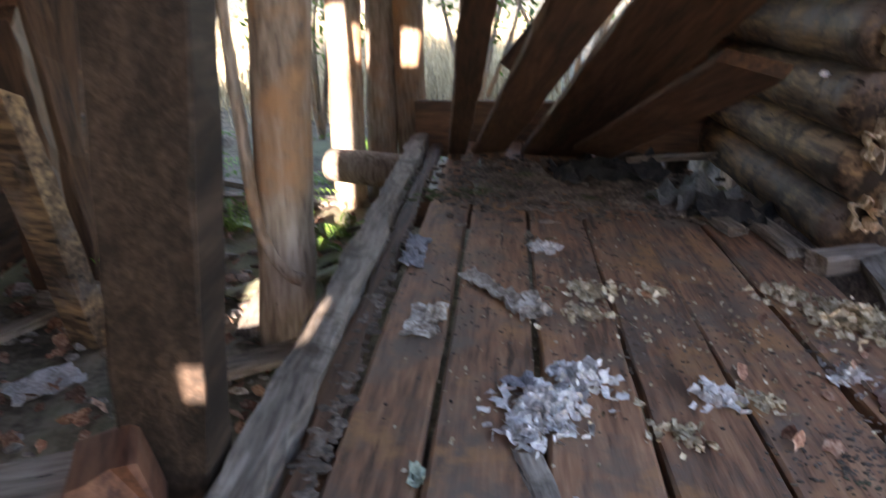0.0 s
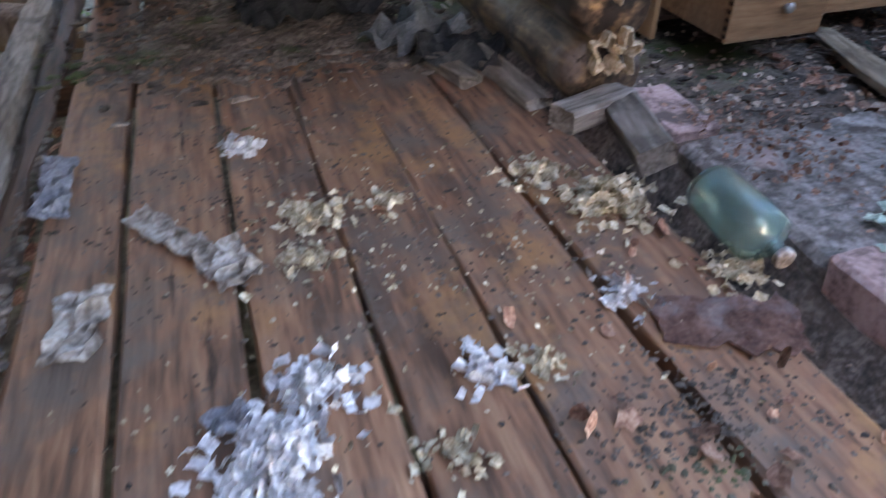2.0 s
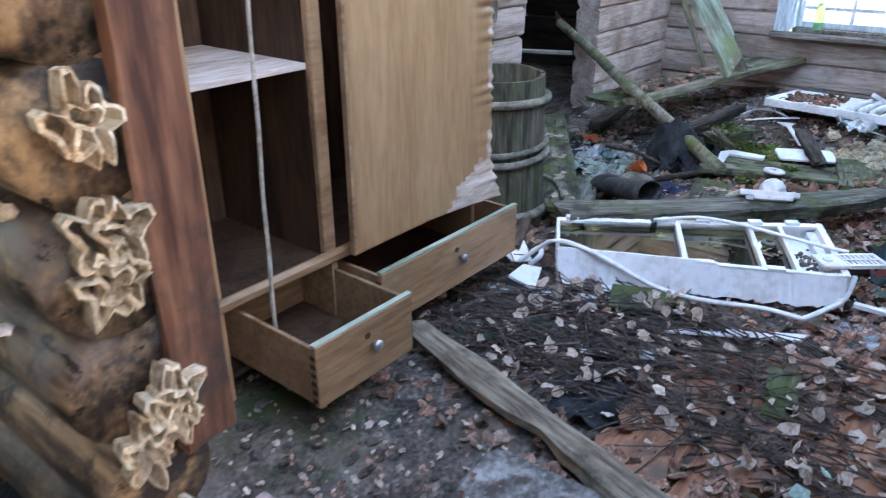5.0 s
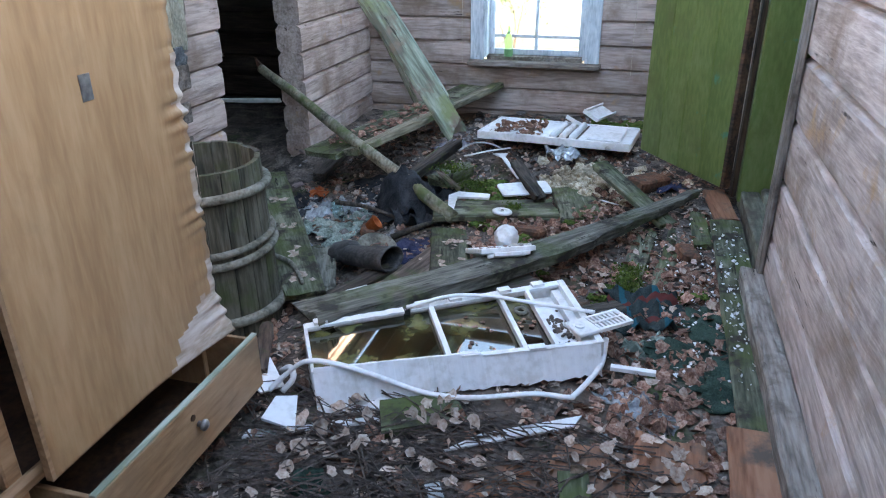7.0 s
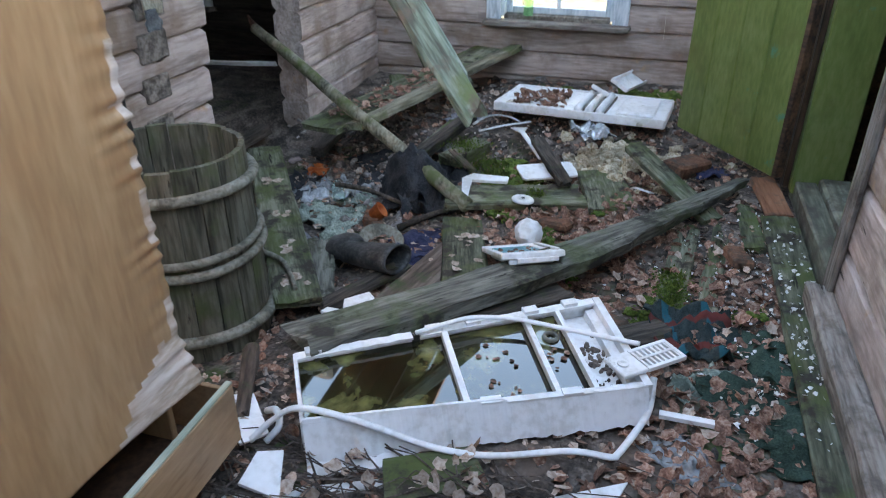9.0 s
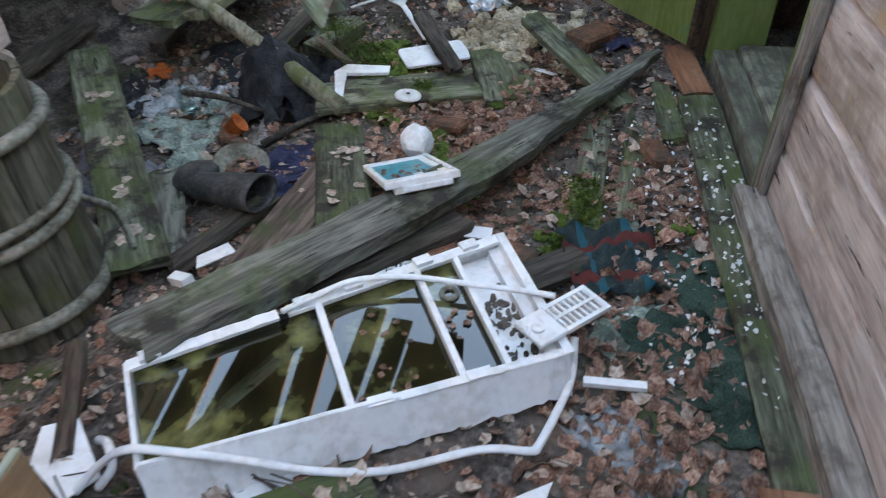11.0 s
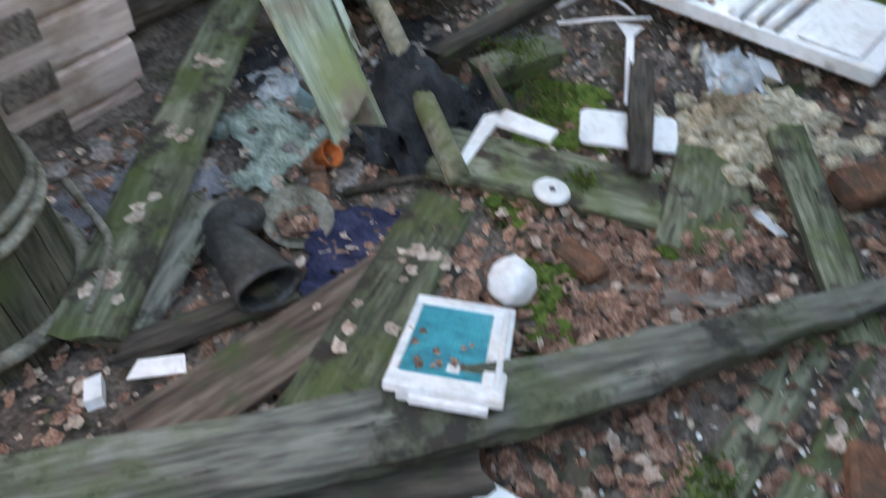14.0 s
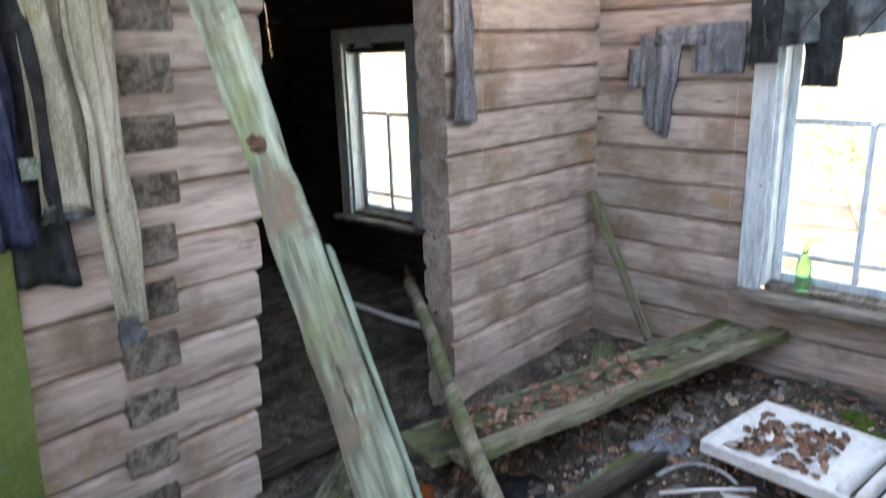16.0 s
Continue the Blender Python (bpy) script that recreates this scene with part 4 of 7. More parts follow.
for u in (0.055, 0.43, 0.56, 0.76, 0.90):
    part("lug", strip(u - 0.024, 0.985, u + 0.024, 0.985, 0.0955, 0.108, 0.034), "white", fl)
for u in (0.53, 0.77):
    part("lug", strip(u - 0.03, 0.02, u + 0.03, 0.02, 0.0965, 0.104, 0.03), "white", fl)
for u0, u1, z in ((0.008, 0.457, 0.064), (0.470, 0.729, 0.062), (0.741, 0.845, 0.060)):
    wtr = link("water", slab4(bmesh.new(), [fp(u0, 0.02, 0), fp(u1, 0.02, 0), fp(u1, 0.98, 0), fp(u0, 0.98, 0)], 0.0105, z), "water")
    wtr.parent = fl
    wtr["label"] = "still murky green-brown water"

# ---- planks and posts in the room ----
board("heavy_plank", (3.35, 2.685, 0.05), (5.30, 1.12, 0.015), 0.19, 0.065, "plankgrey", "long mossy weathered plank across the floor", "plank", taper=(1.0, 0.85), jag=0.03, rough=0.008, spike=0.5, seg=0.05, sag=0.045)
hp = board("hanging_plank", (4.262, 2.345, 0.61), (4.585, 3.76, 2.47), 0.102, 0.04, "greenpost", "pale green painted plank hanging down from the broken ceiling", "plank", roll=-38, rough=0.007, jag=0.04)
kb = bmesh.new()
lump(kb, (0, 0, 0), 0.022, 3, 0.5, 2, 0.5)
lump(kb, (0.02, 0.012, 0.0), 0.014, 8, 0.5, 2, 0.5)
part("knot", kb, "dark", hp, "dark broken knot", pose(1.13, 0.0, 0.041))
part("splinter", plank(0.7, 0.013, 0.012, seed=6, jag=0.04, rough=0.002), "greenpost", hp, "long split strip", pose(0.12, -0.060, 0.012, 0, 0, -0.4))
lp = link("leaning_pole", tube([Vector((4.93, 2.53, -0.10)).lerp(Vector((6.10, 4.35, 0.47)), i / 16) + Vector((0.006 * math.sin(i * 0.6), 0.004 * math.sin(i * 0.9), 0.0)) for i in range(17)], 0.042, 0.034, 12, wob=0.07), "polewood", smooth=True)
tagged(lp, "broken mossy pole leaning over the bench board", "pole")
part("broken_tip", tube([(6.09, 4.335, 0.465), (6.12, 4.385, 0.50), (6.14, 4.42, 0.545)], 0.030, 0.006, 7, wob=0.5), "redbrown", lp, "splintered brown tip")
board("bench_board", (5.38, 3.34, 0.075), (7.36, 2.78, 0.14), 0.13, 0.05, "polewood", "green mossy bench board strewn with leaves", "board", rough=0.008, roll=-12)
board("bench_board", (5.34, 3.55, 0.06), (7.36, 2.99, 0.115), 0.27, 0.04, "moss", "mossy bench board covered with leaves", "board", rough=0.008)
board("brace", (7.24, 3.50, -0.02), (7.30, 3.945, 0.81), 0.065, 0.03, "polewood", "mossy lath leaning in the corner", "lath")
board("mossy_board", (5.36, 3.95, -0.115), (3.86, 2.965, -0.14), 0.20, 0.035, "moss", "mossy board lying past the barrel", "board", jag=0.03)
board("mossy_board", (4.90, 2.55, -0.185), (3.98, 2.285, -0.055), 0.205, 0.03, "moss", "short green mossy board under the heavy plank", "board")
board("mossy_board", (5.08, 1.795, -0.120), (5.53, 1.91, -0.105), 0.25, 0.035, "moss", "short mossy board strewn with leaves", "board")
board("grey_board", (4.98, 1.33, -0.06), (5.53, 1.745, 0.075), 0.115, 0.04, "moss", "grey board sloping out of the wadding", "board")
board("floor_plank", (5.00, 1.03, -0.022), (2.95, 1.04, -0.015), 0.155, 0.035, "moss", "mossy floor plank along the log wall", "plank")
for k, yy in enumerate((1.32, 1.56, 1.80)):
    board("floor_plank", (3.1 - 0.12 * k, yy, -0.045), (2.1, yy + 0.02, -0.05), 0.22, 0.03, "redfloor", "orange painted floor plank showing through litter", "plank")
board("floor_plank", (3.16, 1.04, 0.0), (2.2, 1.07, 0.0), 0.23, 0.03, "redfloor", "floor plank with faded orange paint", "plank")
board("floor_plank", (5.52, 1.06, -0.03), (5.06, 1.02, -0.03), 0.13, 0.03, "redfloor", "orange painted plank end by the door", "plank")
board("long_board", (2.33, 2.68, -0.015), (2.015, 1.56, -0.015), 0.10, 0.04, "tan", "grey-brown board lying on the littered floor", "board", rough=0.012, taper=(0.85, 1.05), notch=0.025)


def facing(name, p, q, W, T, material, label, toward, category="board", group="", **k):
    """A board from p to q that turns its broad face to a point."""
    p, q = Vector(p), Vector(q)
    x = (q - p).normalized()
    z = Vector(toward) - (p + q) / 2
    z = (z - x * z.dot(x)).normalized()
    y = z.cross(x)
    m = Matrix((x, y, z)).transposed().to_4x4()
    m.translation = p
    ob = link(name, plank((q - p).length, W, T, seed=rnd.randint(0, 999), **k), material)
    ob.matrix_basis = m
    return tagged(ob, label, category, group)


# ---- veranda: leaning boards, beam, posts ----
board("edge_beam", (-0.445, 0.6, -0.075), (-0.435, 4.3, -0.05), 0.10, 0.10, "grey", "weathered grey edge beam of the veranda", "beam", rough=0.014)
board("edge_lath", (-0.36, 0.7, -0.04), (-0.33, 4.2, -0.03), 0.06, 0.04, "dark", "dark lath beside the edge beam", "lath", rough=0.01)
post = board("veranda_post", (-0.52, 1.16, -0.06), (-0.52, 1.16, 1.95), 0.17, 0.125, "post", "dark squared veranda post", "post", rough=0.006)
post_up = Vector((0.10, -0.04, 1.0)).normalized()   # it leans towards the veranda
post_side = Vector((1, 0, -post_up.x / post_up.z)).normalized()
post_back = post_up.cross(post_side)
post.matrix_basis = Matrix((post_up, post_side, post_back)).transposed().to_4x4()
post.matrix_basis.translation = (-0.611, 1.08, -0.06)

# the plain wall added to close the yard on the west and cut its light
hewn_wall("wall_yard", (-2.5, -1.6), (-2.5, 5.2), -0.6, 14, 0.2, [], "plain dark log wall added across the yard to cut light", "dark", pitch=0.25)

# the plain unseen wall added behind the start: it closes the place and blocks the sun, but for gaps
back_wall = hewn_wall("wall_behind", (-1.0, -1.6), (1.4, -1.6), -0.6, 13, 0.2, [(0.0, 0.5, 2.15, 2.4), (0.42, 0.49, 0.9, 1.15)], "unseen log wall added behind the veranda to block the sun", pitch=0.25)
hewn_wall("wall_behind_west", (-5.0, -1.6), (-1.2, -1.6), -0.6, 13, 0.2, [], "unseen log wall added behind the yard to block the sun", pitch=0.25)

# unseen strip added across the lower gap to trim its sunbeam
board("wall_batten", (-0.66, -1.59, 1.02), (-0.36, -1.59, 1.02), 0.03, 0.14, "grey", "unseen batten added to narrow the sun gap in the logs", "batten")

# ---- veranda floor boards ----
vf = thing("veranda_floor", pose(0, 0, 0), "worn red-brown painted floorboards with open gaps", "floor", "", "structure")
EDGES = (-0.305, -0.125, 0.115, 0.350, 0.575, 0.845, 1.10)
LOW = (0.7, 0.72, 0.66, 1.015, 1.02, 0.74)
for i in range(6):
    a, b = EDGES[i] + (0.008 if i else 0), EDGES[i + 1] - (0.008, 0.014, 0.014, 0.004, 0.018, 0.0)[i]
    c0, c1 = (a + b) / 2 - 0.005, (a + b) / 2 + (0.065, 0.07, 0.06, 0.03, -0.01, -0.025)[i]
    far = 4.3 if i < 4 else (3.6, 2.9)[i - 4]
    nb = plank(far - LOW[i], b - a, 0.045, rough=0.003, jag=0.006, seed=20 + i, seg=0.12)
    part("floorboard", nb, "floor", vf, "", span((c0, LOW[i], -0.045), (c1, far, -0.045)))
# dust and dirt in the furrow along the beam
def crumbs(name, n, area, size, material, label, category, seed, zf=lambda x, y: 0.0, sq=0.6, blobs=None, sub=1):
    """Loose bits scattered over area (x0, y0, x1, y1) or round blobs of (x, y, spread)."""
    r = random.Random(seed)
    bm = bmesh.new()
    verts, faces = [], []
    ico = bmesh.new()
    bmesh.ops.create_icosphere(ico, subdivisions=sub, radius=1)
    iv = [v.co.copy() for v in ico.verts]
    ico.verts.index_update()
    fi = [[v.index for v in f.verts] for f in ico.faces]
    ico.free()
    for k in range(n):
        if blobs:
            bx, by, sp = r.choice(blobs)
            x, y = r.gauss(bx, sp), r.gauss(by, sp)
        else:
            x, y = r.uniform(area[0], area[2]), r.uniform(area[1], area[3])
        s = size * r.uniform(0.4, 1.5)
        rot = Euler((r.uniform(0, 6), r.uniform(0, 6), r.uniform(0, 6))).to_matrix()
        sc = Vector((s * r.uniform(0.6, 1.6), s * r.uniform(0.5, 1.2), s * sq * r.uniform(0.4, 1)))
        base = len(verts)
        z0 = zf(x, y) + s * sq * 0.3
        for v in iv:
            w = rot @ v
            d = 1 + 0.5 * noise.noise(w * 2.1 + Vector((k * 1.3, 0, 0)))
            verts.append((x + w.x * sc.x * d, y + w.y * sc.y * d, z0 + w.z * sc.z * d))
        faces += [[base + i for i in f] for f in fi]
    bm.free()
    me = bpy.data.meshes.new(name)
    me.from_pydata(verts, [], faces)
    me.materials.append(M[material])
    return tagged(new(name, me), label, category, "", "stuff")


def flakes(name, n, size, material, label, category, seed, zf, area=None, blobs=None, curl=0.5, tilt=0.5, lobes=5, jit=0.3, keep=None):
    """Thin curled leaves or paper scraps, each with lobed edges."""
    r = random.Random(seed)
    verts, faces = [], []
    k = 0
    while k < n:
        if blobs:
            bx, by, sp = r.choice(blobs)
            x, y = r.gauss(bx, sp), r.gauss(by, sp)
        else:
            x, y = r.uniform(area[0], area[2]), r.uniform(area[1], area[3])
        if keep and not keep(x, y):
            continue
        k += 1
        s = size * r.uniform(0.55, 1.35)
        rot = Euler((r.gauss(0, tilt), r.gauss(0, tilt), r.uniform(0, 6.3))).to_matrix()
        m = lobes * 2
        c1, c2 = r.uniform(-curl, curl) / size, r.uniform(-curl, curl) / size
        ring = []
        for i in range(m):
            a = 2 * math.pi * i / m
            rr = s * (0.5 if i % 2 else 0.40) * r.uniform(1 - jit, 1 + jit * 0.6)
            ring.append((rr * math.cos(a) * 1.15, rr * math.sin(a)))
        base = len(verts)
        pts = [Vector((0, 0, 0))] + [Vector((u, v, c1 * u * u * 0.6 + c2 * v * v * 0.6)) for u, v in ring]
        pts = [rot @ q for q in pts]
        low = min(q.z for q in pts)
        z = zf(x, y) - low + 0.001
        verts += [(x + q.x, y + q.y, z + q.z) for q in pts]
        faces += [(base, base + 1 + i, base + 1 + (i + 1) % m) for i in range(m)]
    me = bpy.data.meshes.new(name)
    me.from_pydata(verts, [], faces)
    me.materials.append(M[material])
    return tagged(new(name, me), label, category, "", "stuff")


flat = lambda x, y: 0.0
# ---- veranda: fallen boards, logs, props ----
EYE0 = (0.2, 0.6, 0.9)
board("fallen_board", (-0.20, 4.0, -0.02), (-0.03, 1.80, 0.90), 0.10, 0.035, "dark", "narrow brown roof board fallen onto the veranda", "board", group="fallen boards")
board("fallen_board", (-0.02, 4.05, -0.02), (0.25, 1.78, 0.91), 0.20, 0.035, "dark", "brown roof board fallen onto the veranda", "board", roll=6, group="fallen boards")
board("fallen_board", (0.33, 4.0, -0.03), (0.62, 2.16, 0.90), 0.36, 0.04, "dark", "wide dark roof board fallen onto the veranda", "board", roll=-8, group="fallen boards")
facing("fallen_board", (0.502, 3.618, 0.081), (0.672, 1.958, 0.671), 0.20, 0.032, "dark", "short dark brown board sloping up beside the wall", (0.78, 3.13, 1.29), group="fallen boards", jag=0.05, rough=0.003)
facing("fallen_board", (0.15, 4.2, 0.4), (1.0, 3.9, 1.5), 0.30, 0.04, "dark", "dark board standing at the veranda end", EYE0, group="fallen boards")
# added barrier: keeps the bright yard from lighting the far floor
board("end_board", (-0.46, 4.34, -0.1), (0.95, 4.36, -0.1), 0.05, 0.34, "dark", "dark board added on edge to stop light at the veranda end", "board")
board("loose_board", (1.02, 2.88, 0.0), (1.06, 2.40, 0.0), 0.09, 0.035, "grey", "grey off-cut lying beside the log wall", "board")
board("loose_board", (0.86, 2.88, 0.0), (0.92, 2.62, 0.0), 0.08, 0.035, "grey", "grey off-cut lying beside the log wall", "board")
board("loose_board", (0.70, 3.55, 0.06), (0.98, 3.25, 0.15), 0.08, 0.03, "grey", "grey board end sticking out of the rubble", "board")
board("timber_block", (1.06, 2.26, 0.0), (1.30, 2.33, 0.005), 0.10, 0.065, "grey", "sawn block of weathered grey timber", "block", group="timber blocks", jag=0.008)
board("timber_block", (1.26, 2.25, 0.0), (1.20, 1.97, 0.0), 0.10, 0.075, "grey", "split block of weathered grey timber", "block", group="timber blocks", roll=20, jag=0.01)
board("bolt_piece", (0.085, 1.21, -0.01), (0.13, 1.02, -0.02), 0.055, 0.02, "grey", "splinter of wood stuck in a floor gap", "splinter")
board("post_block", (-0.655, 1.07, -0.02), (-0.585, 0.92, 0.0), 0.12, 0.14, "redbrown", "brown timber block at the foot of the post", "block", roll=14)
board("edge_beam", (-0.74, 1.10, -0.08), (-1.6, 0.82, -0.12), 0.14, 0.10, "grey", "grey beam running off from the post", "beam")
# trunks that stand along the veranda
for x, y, r, h, lean in ((-0.80, 2.54, 0.105, 2.9, 0.03), (-0.93, 4.55, 0.105, 3.2, 0.0), (-0.74, 4.72, 0.10, 3.2, 0.01), (-0.52, 4.70, 0.095, 3.2, -0.02)):
    pts = [(x + lean * i * 0.3, y, -0.55 + h * i / 14) for i in range(15)]
    tagged(link("standing_trunk", tube(pts, r * 1.06, r * 0.95, 16, wob=0.12), "bark", smooth=True), "peeled grey trunk standing beside the veranda", "tree trunk", "standing trunks")
tagged(link("sapling", tube(curve_points([(-0.70, 2.46, -0.16), (-0.76, 2.45, -0.12), (-0.845, 2.44, 0.06), (-0.868, 2.43, 0.37), (-0.888, 2.42, 0.72), (-0.93, 2.42, 1.6)], 5), 0.03, 0.018, 8, wob=0.2), "bark", smooth=True),
       "crooked thin grey stem growing from the trunk", "sapling")
tagged(link("lying_log", round_log((-0.95, 4.15, -0.12), (-0.45, 3.9, -0.10), 0.10, 77), "bark", smooth=True), "short grey log lying by the veranda end", "log")
# outer wreck of the yard: broken timbers, most coloured dark in place of shade
yr = random.Random(31)
for x, y, L, a, w, mt in ((-1.95, 2.9, 1.3, 82, 0.20, "dark"), (-1.62, 2.5, 1.1, 96, 0.16, "logbrown"), (-2.3, 3.6, 2.2, 74, 0.20, "dark"), (-2.7, 4.0, 2.4, 88, 0.22, "dark"), (-2.05, 3.2, 1.8, 92, 0.24, "dark")):
    p = Vector((x, y, -0.55))
    q = p + Vector((math.cos(radians(a)) * L * 0.5, 0.3 * yr.uniform(-1, 1), L))
    board("broken_timber", p, q, w, w * 0.6, mt, "broken timber standing in the yard", "timber", group="broken timbers", rough=0.009, jag=0.06)
for k in range(16):
    x, y = yr.uniform(-2.4, -0.75), yr.uniform(1.2, 4.6)
    a, L = yr.uniform(0, 180), yr.uniform(0.4, 1.1)
    board("lying_timber", (x, y, -0.50 + yr.uniform(0, 0.06)), (x + L * math.cos(radians(a)), y + L * math.sin(radians(a)), -0.48 + yr.uniform(0, 0.12)), yr.uniform(0.05, 0.12), 0.04,
          yr.choice(("grey", "moss", "grey")), "weathered broken stick lying in the yard litter", "timber", group="lying timbers", rough=0.007, jag=0.05)
yz = lambda x, y: out_height(x, y)
flakes("yard_litter", 700, 0.06, "leaf", "brown litter and dead leaves in the yard", "litter", 3, yz, area=(-2.6, 0.9, -0.5, 4.8), curl=0.8)
crumbs("yard_rubble", 260, (-2.4, 0.9, -0.55, 3.6), 0.035, "stone", "grey rubble strewn in the yard", "rubble", 4, yz)
for x, y, s in ((-1.62, 2.2, 0.26), (-1.2, 1.75, 0.16), (-0.78, 1.7, 0.13), (-0.62, 1.35, 0.10), (-1.05, 2.1, 0.12)):
    o = link("paper_sheet", sheet(s, s * 0.7, 8, 6, 0.05, 9, 0.002, x * 3, 0.02), "paper")
    o.matrix_basis = pose(x, y, yz(x, y) + 0.01, 0, 0, x * 300)
    tagged(o, "crumpled white paper lying in the yard litter", "paper", "yard paper")


# greenery outside
def fern(x, y, z, n, L, seed):
    r = random.Random(seed)
    t = thing("fern", pose(x, y, z), "bright green fern in the sun", "fern", "ferns")
    for k in range(n):
        a, el = 2 * math.pi * k / n + r.uniform(-0.3, 0.3), r.uniform(0.7, 1.25)
        verts, faces = [], []
        ln = L * r.uniform(0.7, 1.1)
        for i in range(12):
            u = i / 11
            d = ln * u
            px, pz = d * math.cos(el * (1 - 0.55 * u)), d * math.sin(el * (1 - 0.75 * u))
            w = 0.28 * ln * math.sin(math.pi * min(1, 0.12 + u * 0.88)) * (1 - 0.4 * u)
            b0 = len(verts)
            verts.append((px, 0, pz))
            for sgn in (-1, 1):
                b1 = len(verts)
                verts += [(px + 0.03 * ln, sgn * w * 0.5, pz + 0.01), (px + 0.05 * ln, sgn * w, pz - 0.02), (px + 0.06 * ln, sgn * w * 0.4, pz)]
                faces.append((b0, b1, b1 + 1, b1 + 2))
                if i:
                    faces.append((b0 - 7, b1 - 5, b0))
        me = bpy.data.meshes.new("frond")
        me.from_pydata(verts, [], faces)
        me.materials.append(M["fern"])
        o = new("frond", me)
        o.parent = t
        o.matrix_basis = pose(0, 0, 0, 0, 0, math.degrees(a))


for i, (x, y, L) in enumerate(((-0.98, 3.75, 0.32), (-0.85, 4.0, 0.28), (-1.3, 4.3, 0.4), (-1.55, 4.0, 0.4), (-1.5, 5.0, 0.5), (-0.7, 5.3, 0.5), (-2.2, 5.2, 0.5), (-1.0, 6.2, 0.55), (-2.7, 6.3, 0.6), (-1.9, 3.3, 0.3))):
    fern(x, y, yz(x, y), 9, L, i)


def shrub(x, y, h, spread, n, seed, name="shrub"):
    """A young tree: stems with limbs, and a crown of many small leaves."""
    r = random.Random(seed)
    z0 = yz(x, y)
    t = thing(name, pose(x, y, z0 - 0.05), "sunlit leafy shrub behind the ruin", "shrub", "shrubs")
    bm = bmesh.new()
    tips = []
    for k in range(7):
        a = r.uniform(0, 6.3)
        e = Vector((math.cos(a) * spread * r.uniform(0.3, 1), math.sin(a) * spread * r.uniform(0.3, 1), h * r.uniform(0.6, 1)))
        mid = e * 0.5 + Vector((r.uniform(-0.2, 0.2), r.uniform(-0.2, 0.2), h * 0.1))
        tube(curve_points([(0, 0, 0), mid, e], 5), 0.03 * h / 2.5, 0.006, 6, bm)
        tips += [mid, mid.lerp(e, 0.5), e, e * 0.75]
    part("stem", bm, "bark", t)
    verts, faces = [], []
    for k in range(n):
        c = r.choice(tips) + Vector((r.gauss(0, 0.18), r.gauss(0, 0.18), r.gauss(0, 0.18))) * h / 2.5
        s = r.uniform(0.025, 0.055) * (h / 2.5) ** 0.5
        m = Euler((r.uniform(-1, 1), r.uniform(-1, 1), r.uniform(0, 6.3))).to_matrix()
        b0 = len(verts)
        for u, v in ((-1, 0), (-0.2, 0.5), (1, 0), (-0.2, -0.5)):
            q = m @ Vector((u * s, v * s, 0.2 * s * abs(u)))
            verts.append(tuple(c + q))
        faces.append((b0, b0 + 1, b0 + 2, b0 + 3))
    me = bpy.data.meshes.new("crown")
    me.from_pydata(verts, [], faces)
    me.materials.append(M["fern"])
    o = new("crown", me)
    o.parent = t


for i, (x, y, h, sp, n) in enumerate(((-1.6, 6.6, 2.2, 0.9, 900), (-0.2, 7.6, 2.6, 1.0, 900), (-3.2, 7.4, 3.0, 1.2, 1000), (-4.2, 5.0, 2.6, 1.1, 900), (0.9, 8.6, 3.0, 1.2, 900),
                                      (-5.5, 9.5, 4.5, 2.0, 1300), (-1.5, 11, 5.0, 2.2, 1400), (2.5, 12, 5, 2.2, 1200), (12.5, 3.6, 1.5, 1.0, 500), (13.5, 1.8, 1.4, 1.0, 500), (12.8, 6.6, 1.6, 1.0, 500))):
    shrub(x, y, h, sp, n, 50 + i)

# ---- log wall details: foam between the logs, ruffles at the wall end ----
fr_ = random.Random(12)
for k, (z, y0, y1) in enumerate(((0.857, 2.42, 3.6), (0.632, 2.40, 3.5), (1.08, 2.4, 3.6))):
    if k == 1:
        continue
    ctrl = [(1.128 - 0.005 * fr_.random(), y0 + (y1 - y0) * i / 26, z + fr_.uniform(-0.008, 0.012)) for i in range(27)]
    tagged(link("foam_bead", tube(curve_points(ctrl, 2), 0.016, 0.013, 7, wob=0.9), "foam", smooth=True), "bead of dried yellow foam between two logs", "foam", "foam beads")


def ruffle(y, z, n, size, seed, x=1.2):
    """A ruffled fin of dried foam squeezed out of the wall end."""
    r = random.Random(seed)
    bm = bmesh.new()
    for k in range(max(2, n // 3)):
        cx, cz = x + r.uniform(-0.05, 0.05), z + r.uniform(-size, size) * 0.4
        secs, m = [], 26
        px = None
        for i in range(m + 1):
            t = i / m
            a = t * 2 * math.pi * r.uniform(0.96, 1.0)
            R = 0.028 + 0.018 * noise.noise((seed + k * 3.1, a * 1.1, 0)) + 0.012 * math.sin(a * 5 + k)
            c = Vector((cx + R * math.cos(a), y, cz + R * 1.5 * math.sin(a)))
            o = Vector((math.cos(a), 0, math.sin(a)))
            w = 0.006 + 0.003 * noise.noise((i * 0.9, seed, k))
            fl_ = 0.022 + 0.012 * noise.noise((i * 0.7, seed, 5 + k))
            secs.append([c - o * w + Vector((0, 0.02, 0)), c + o * w + Vector((0, 0.02, 0)), c + o * (w * 1.9) - Vector((0, fl_, 0)), c + o * (w * 0.6) - Vector((0, fl_ * 1.15, 0))])
        rings(bm, secs)
    return tagged(link("foam_ruffle", bm, "foam", smooth=False), "ruffled curl of dried foam on the wall end", "foam", "foam ruffles")


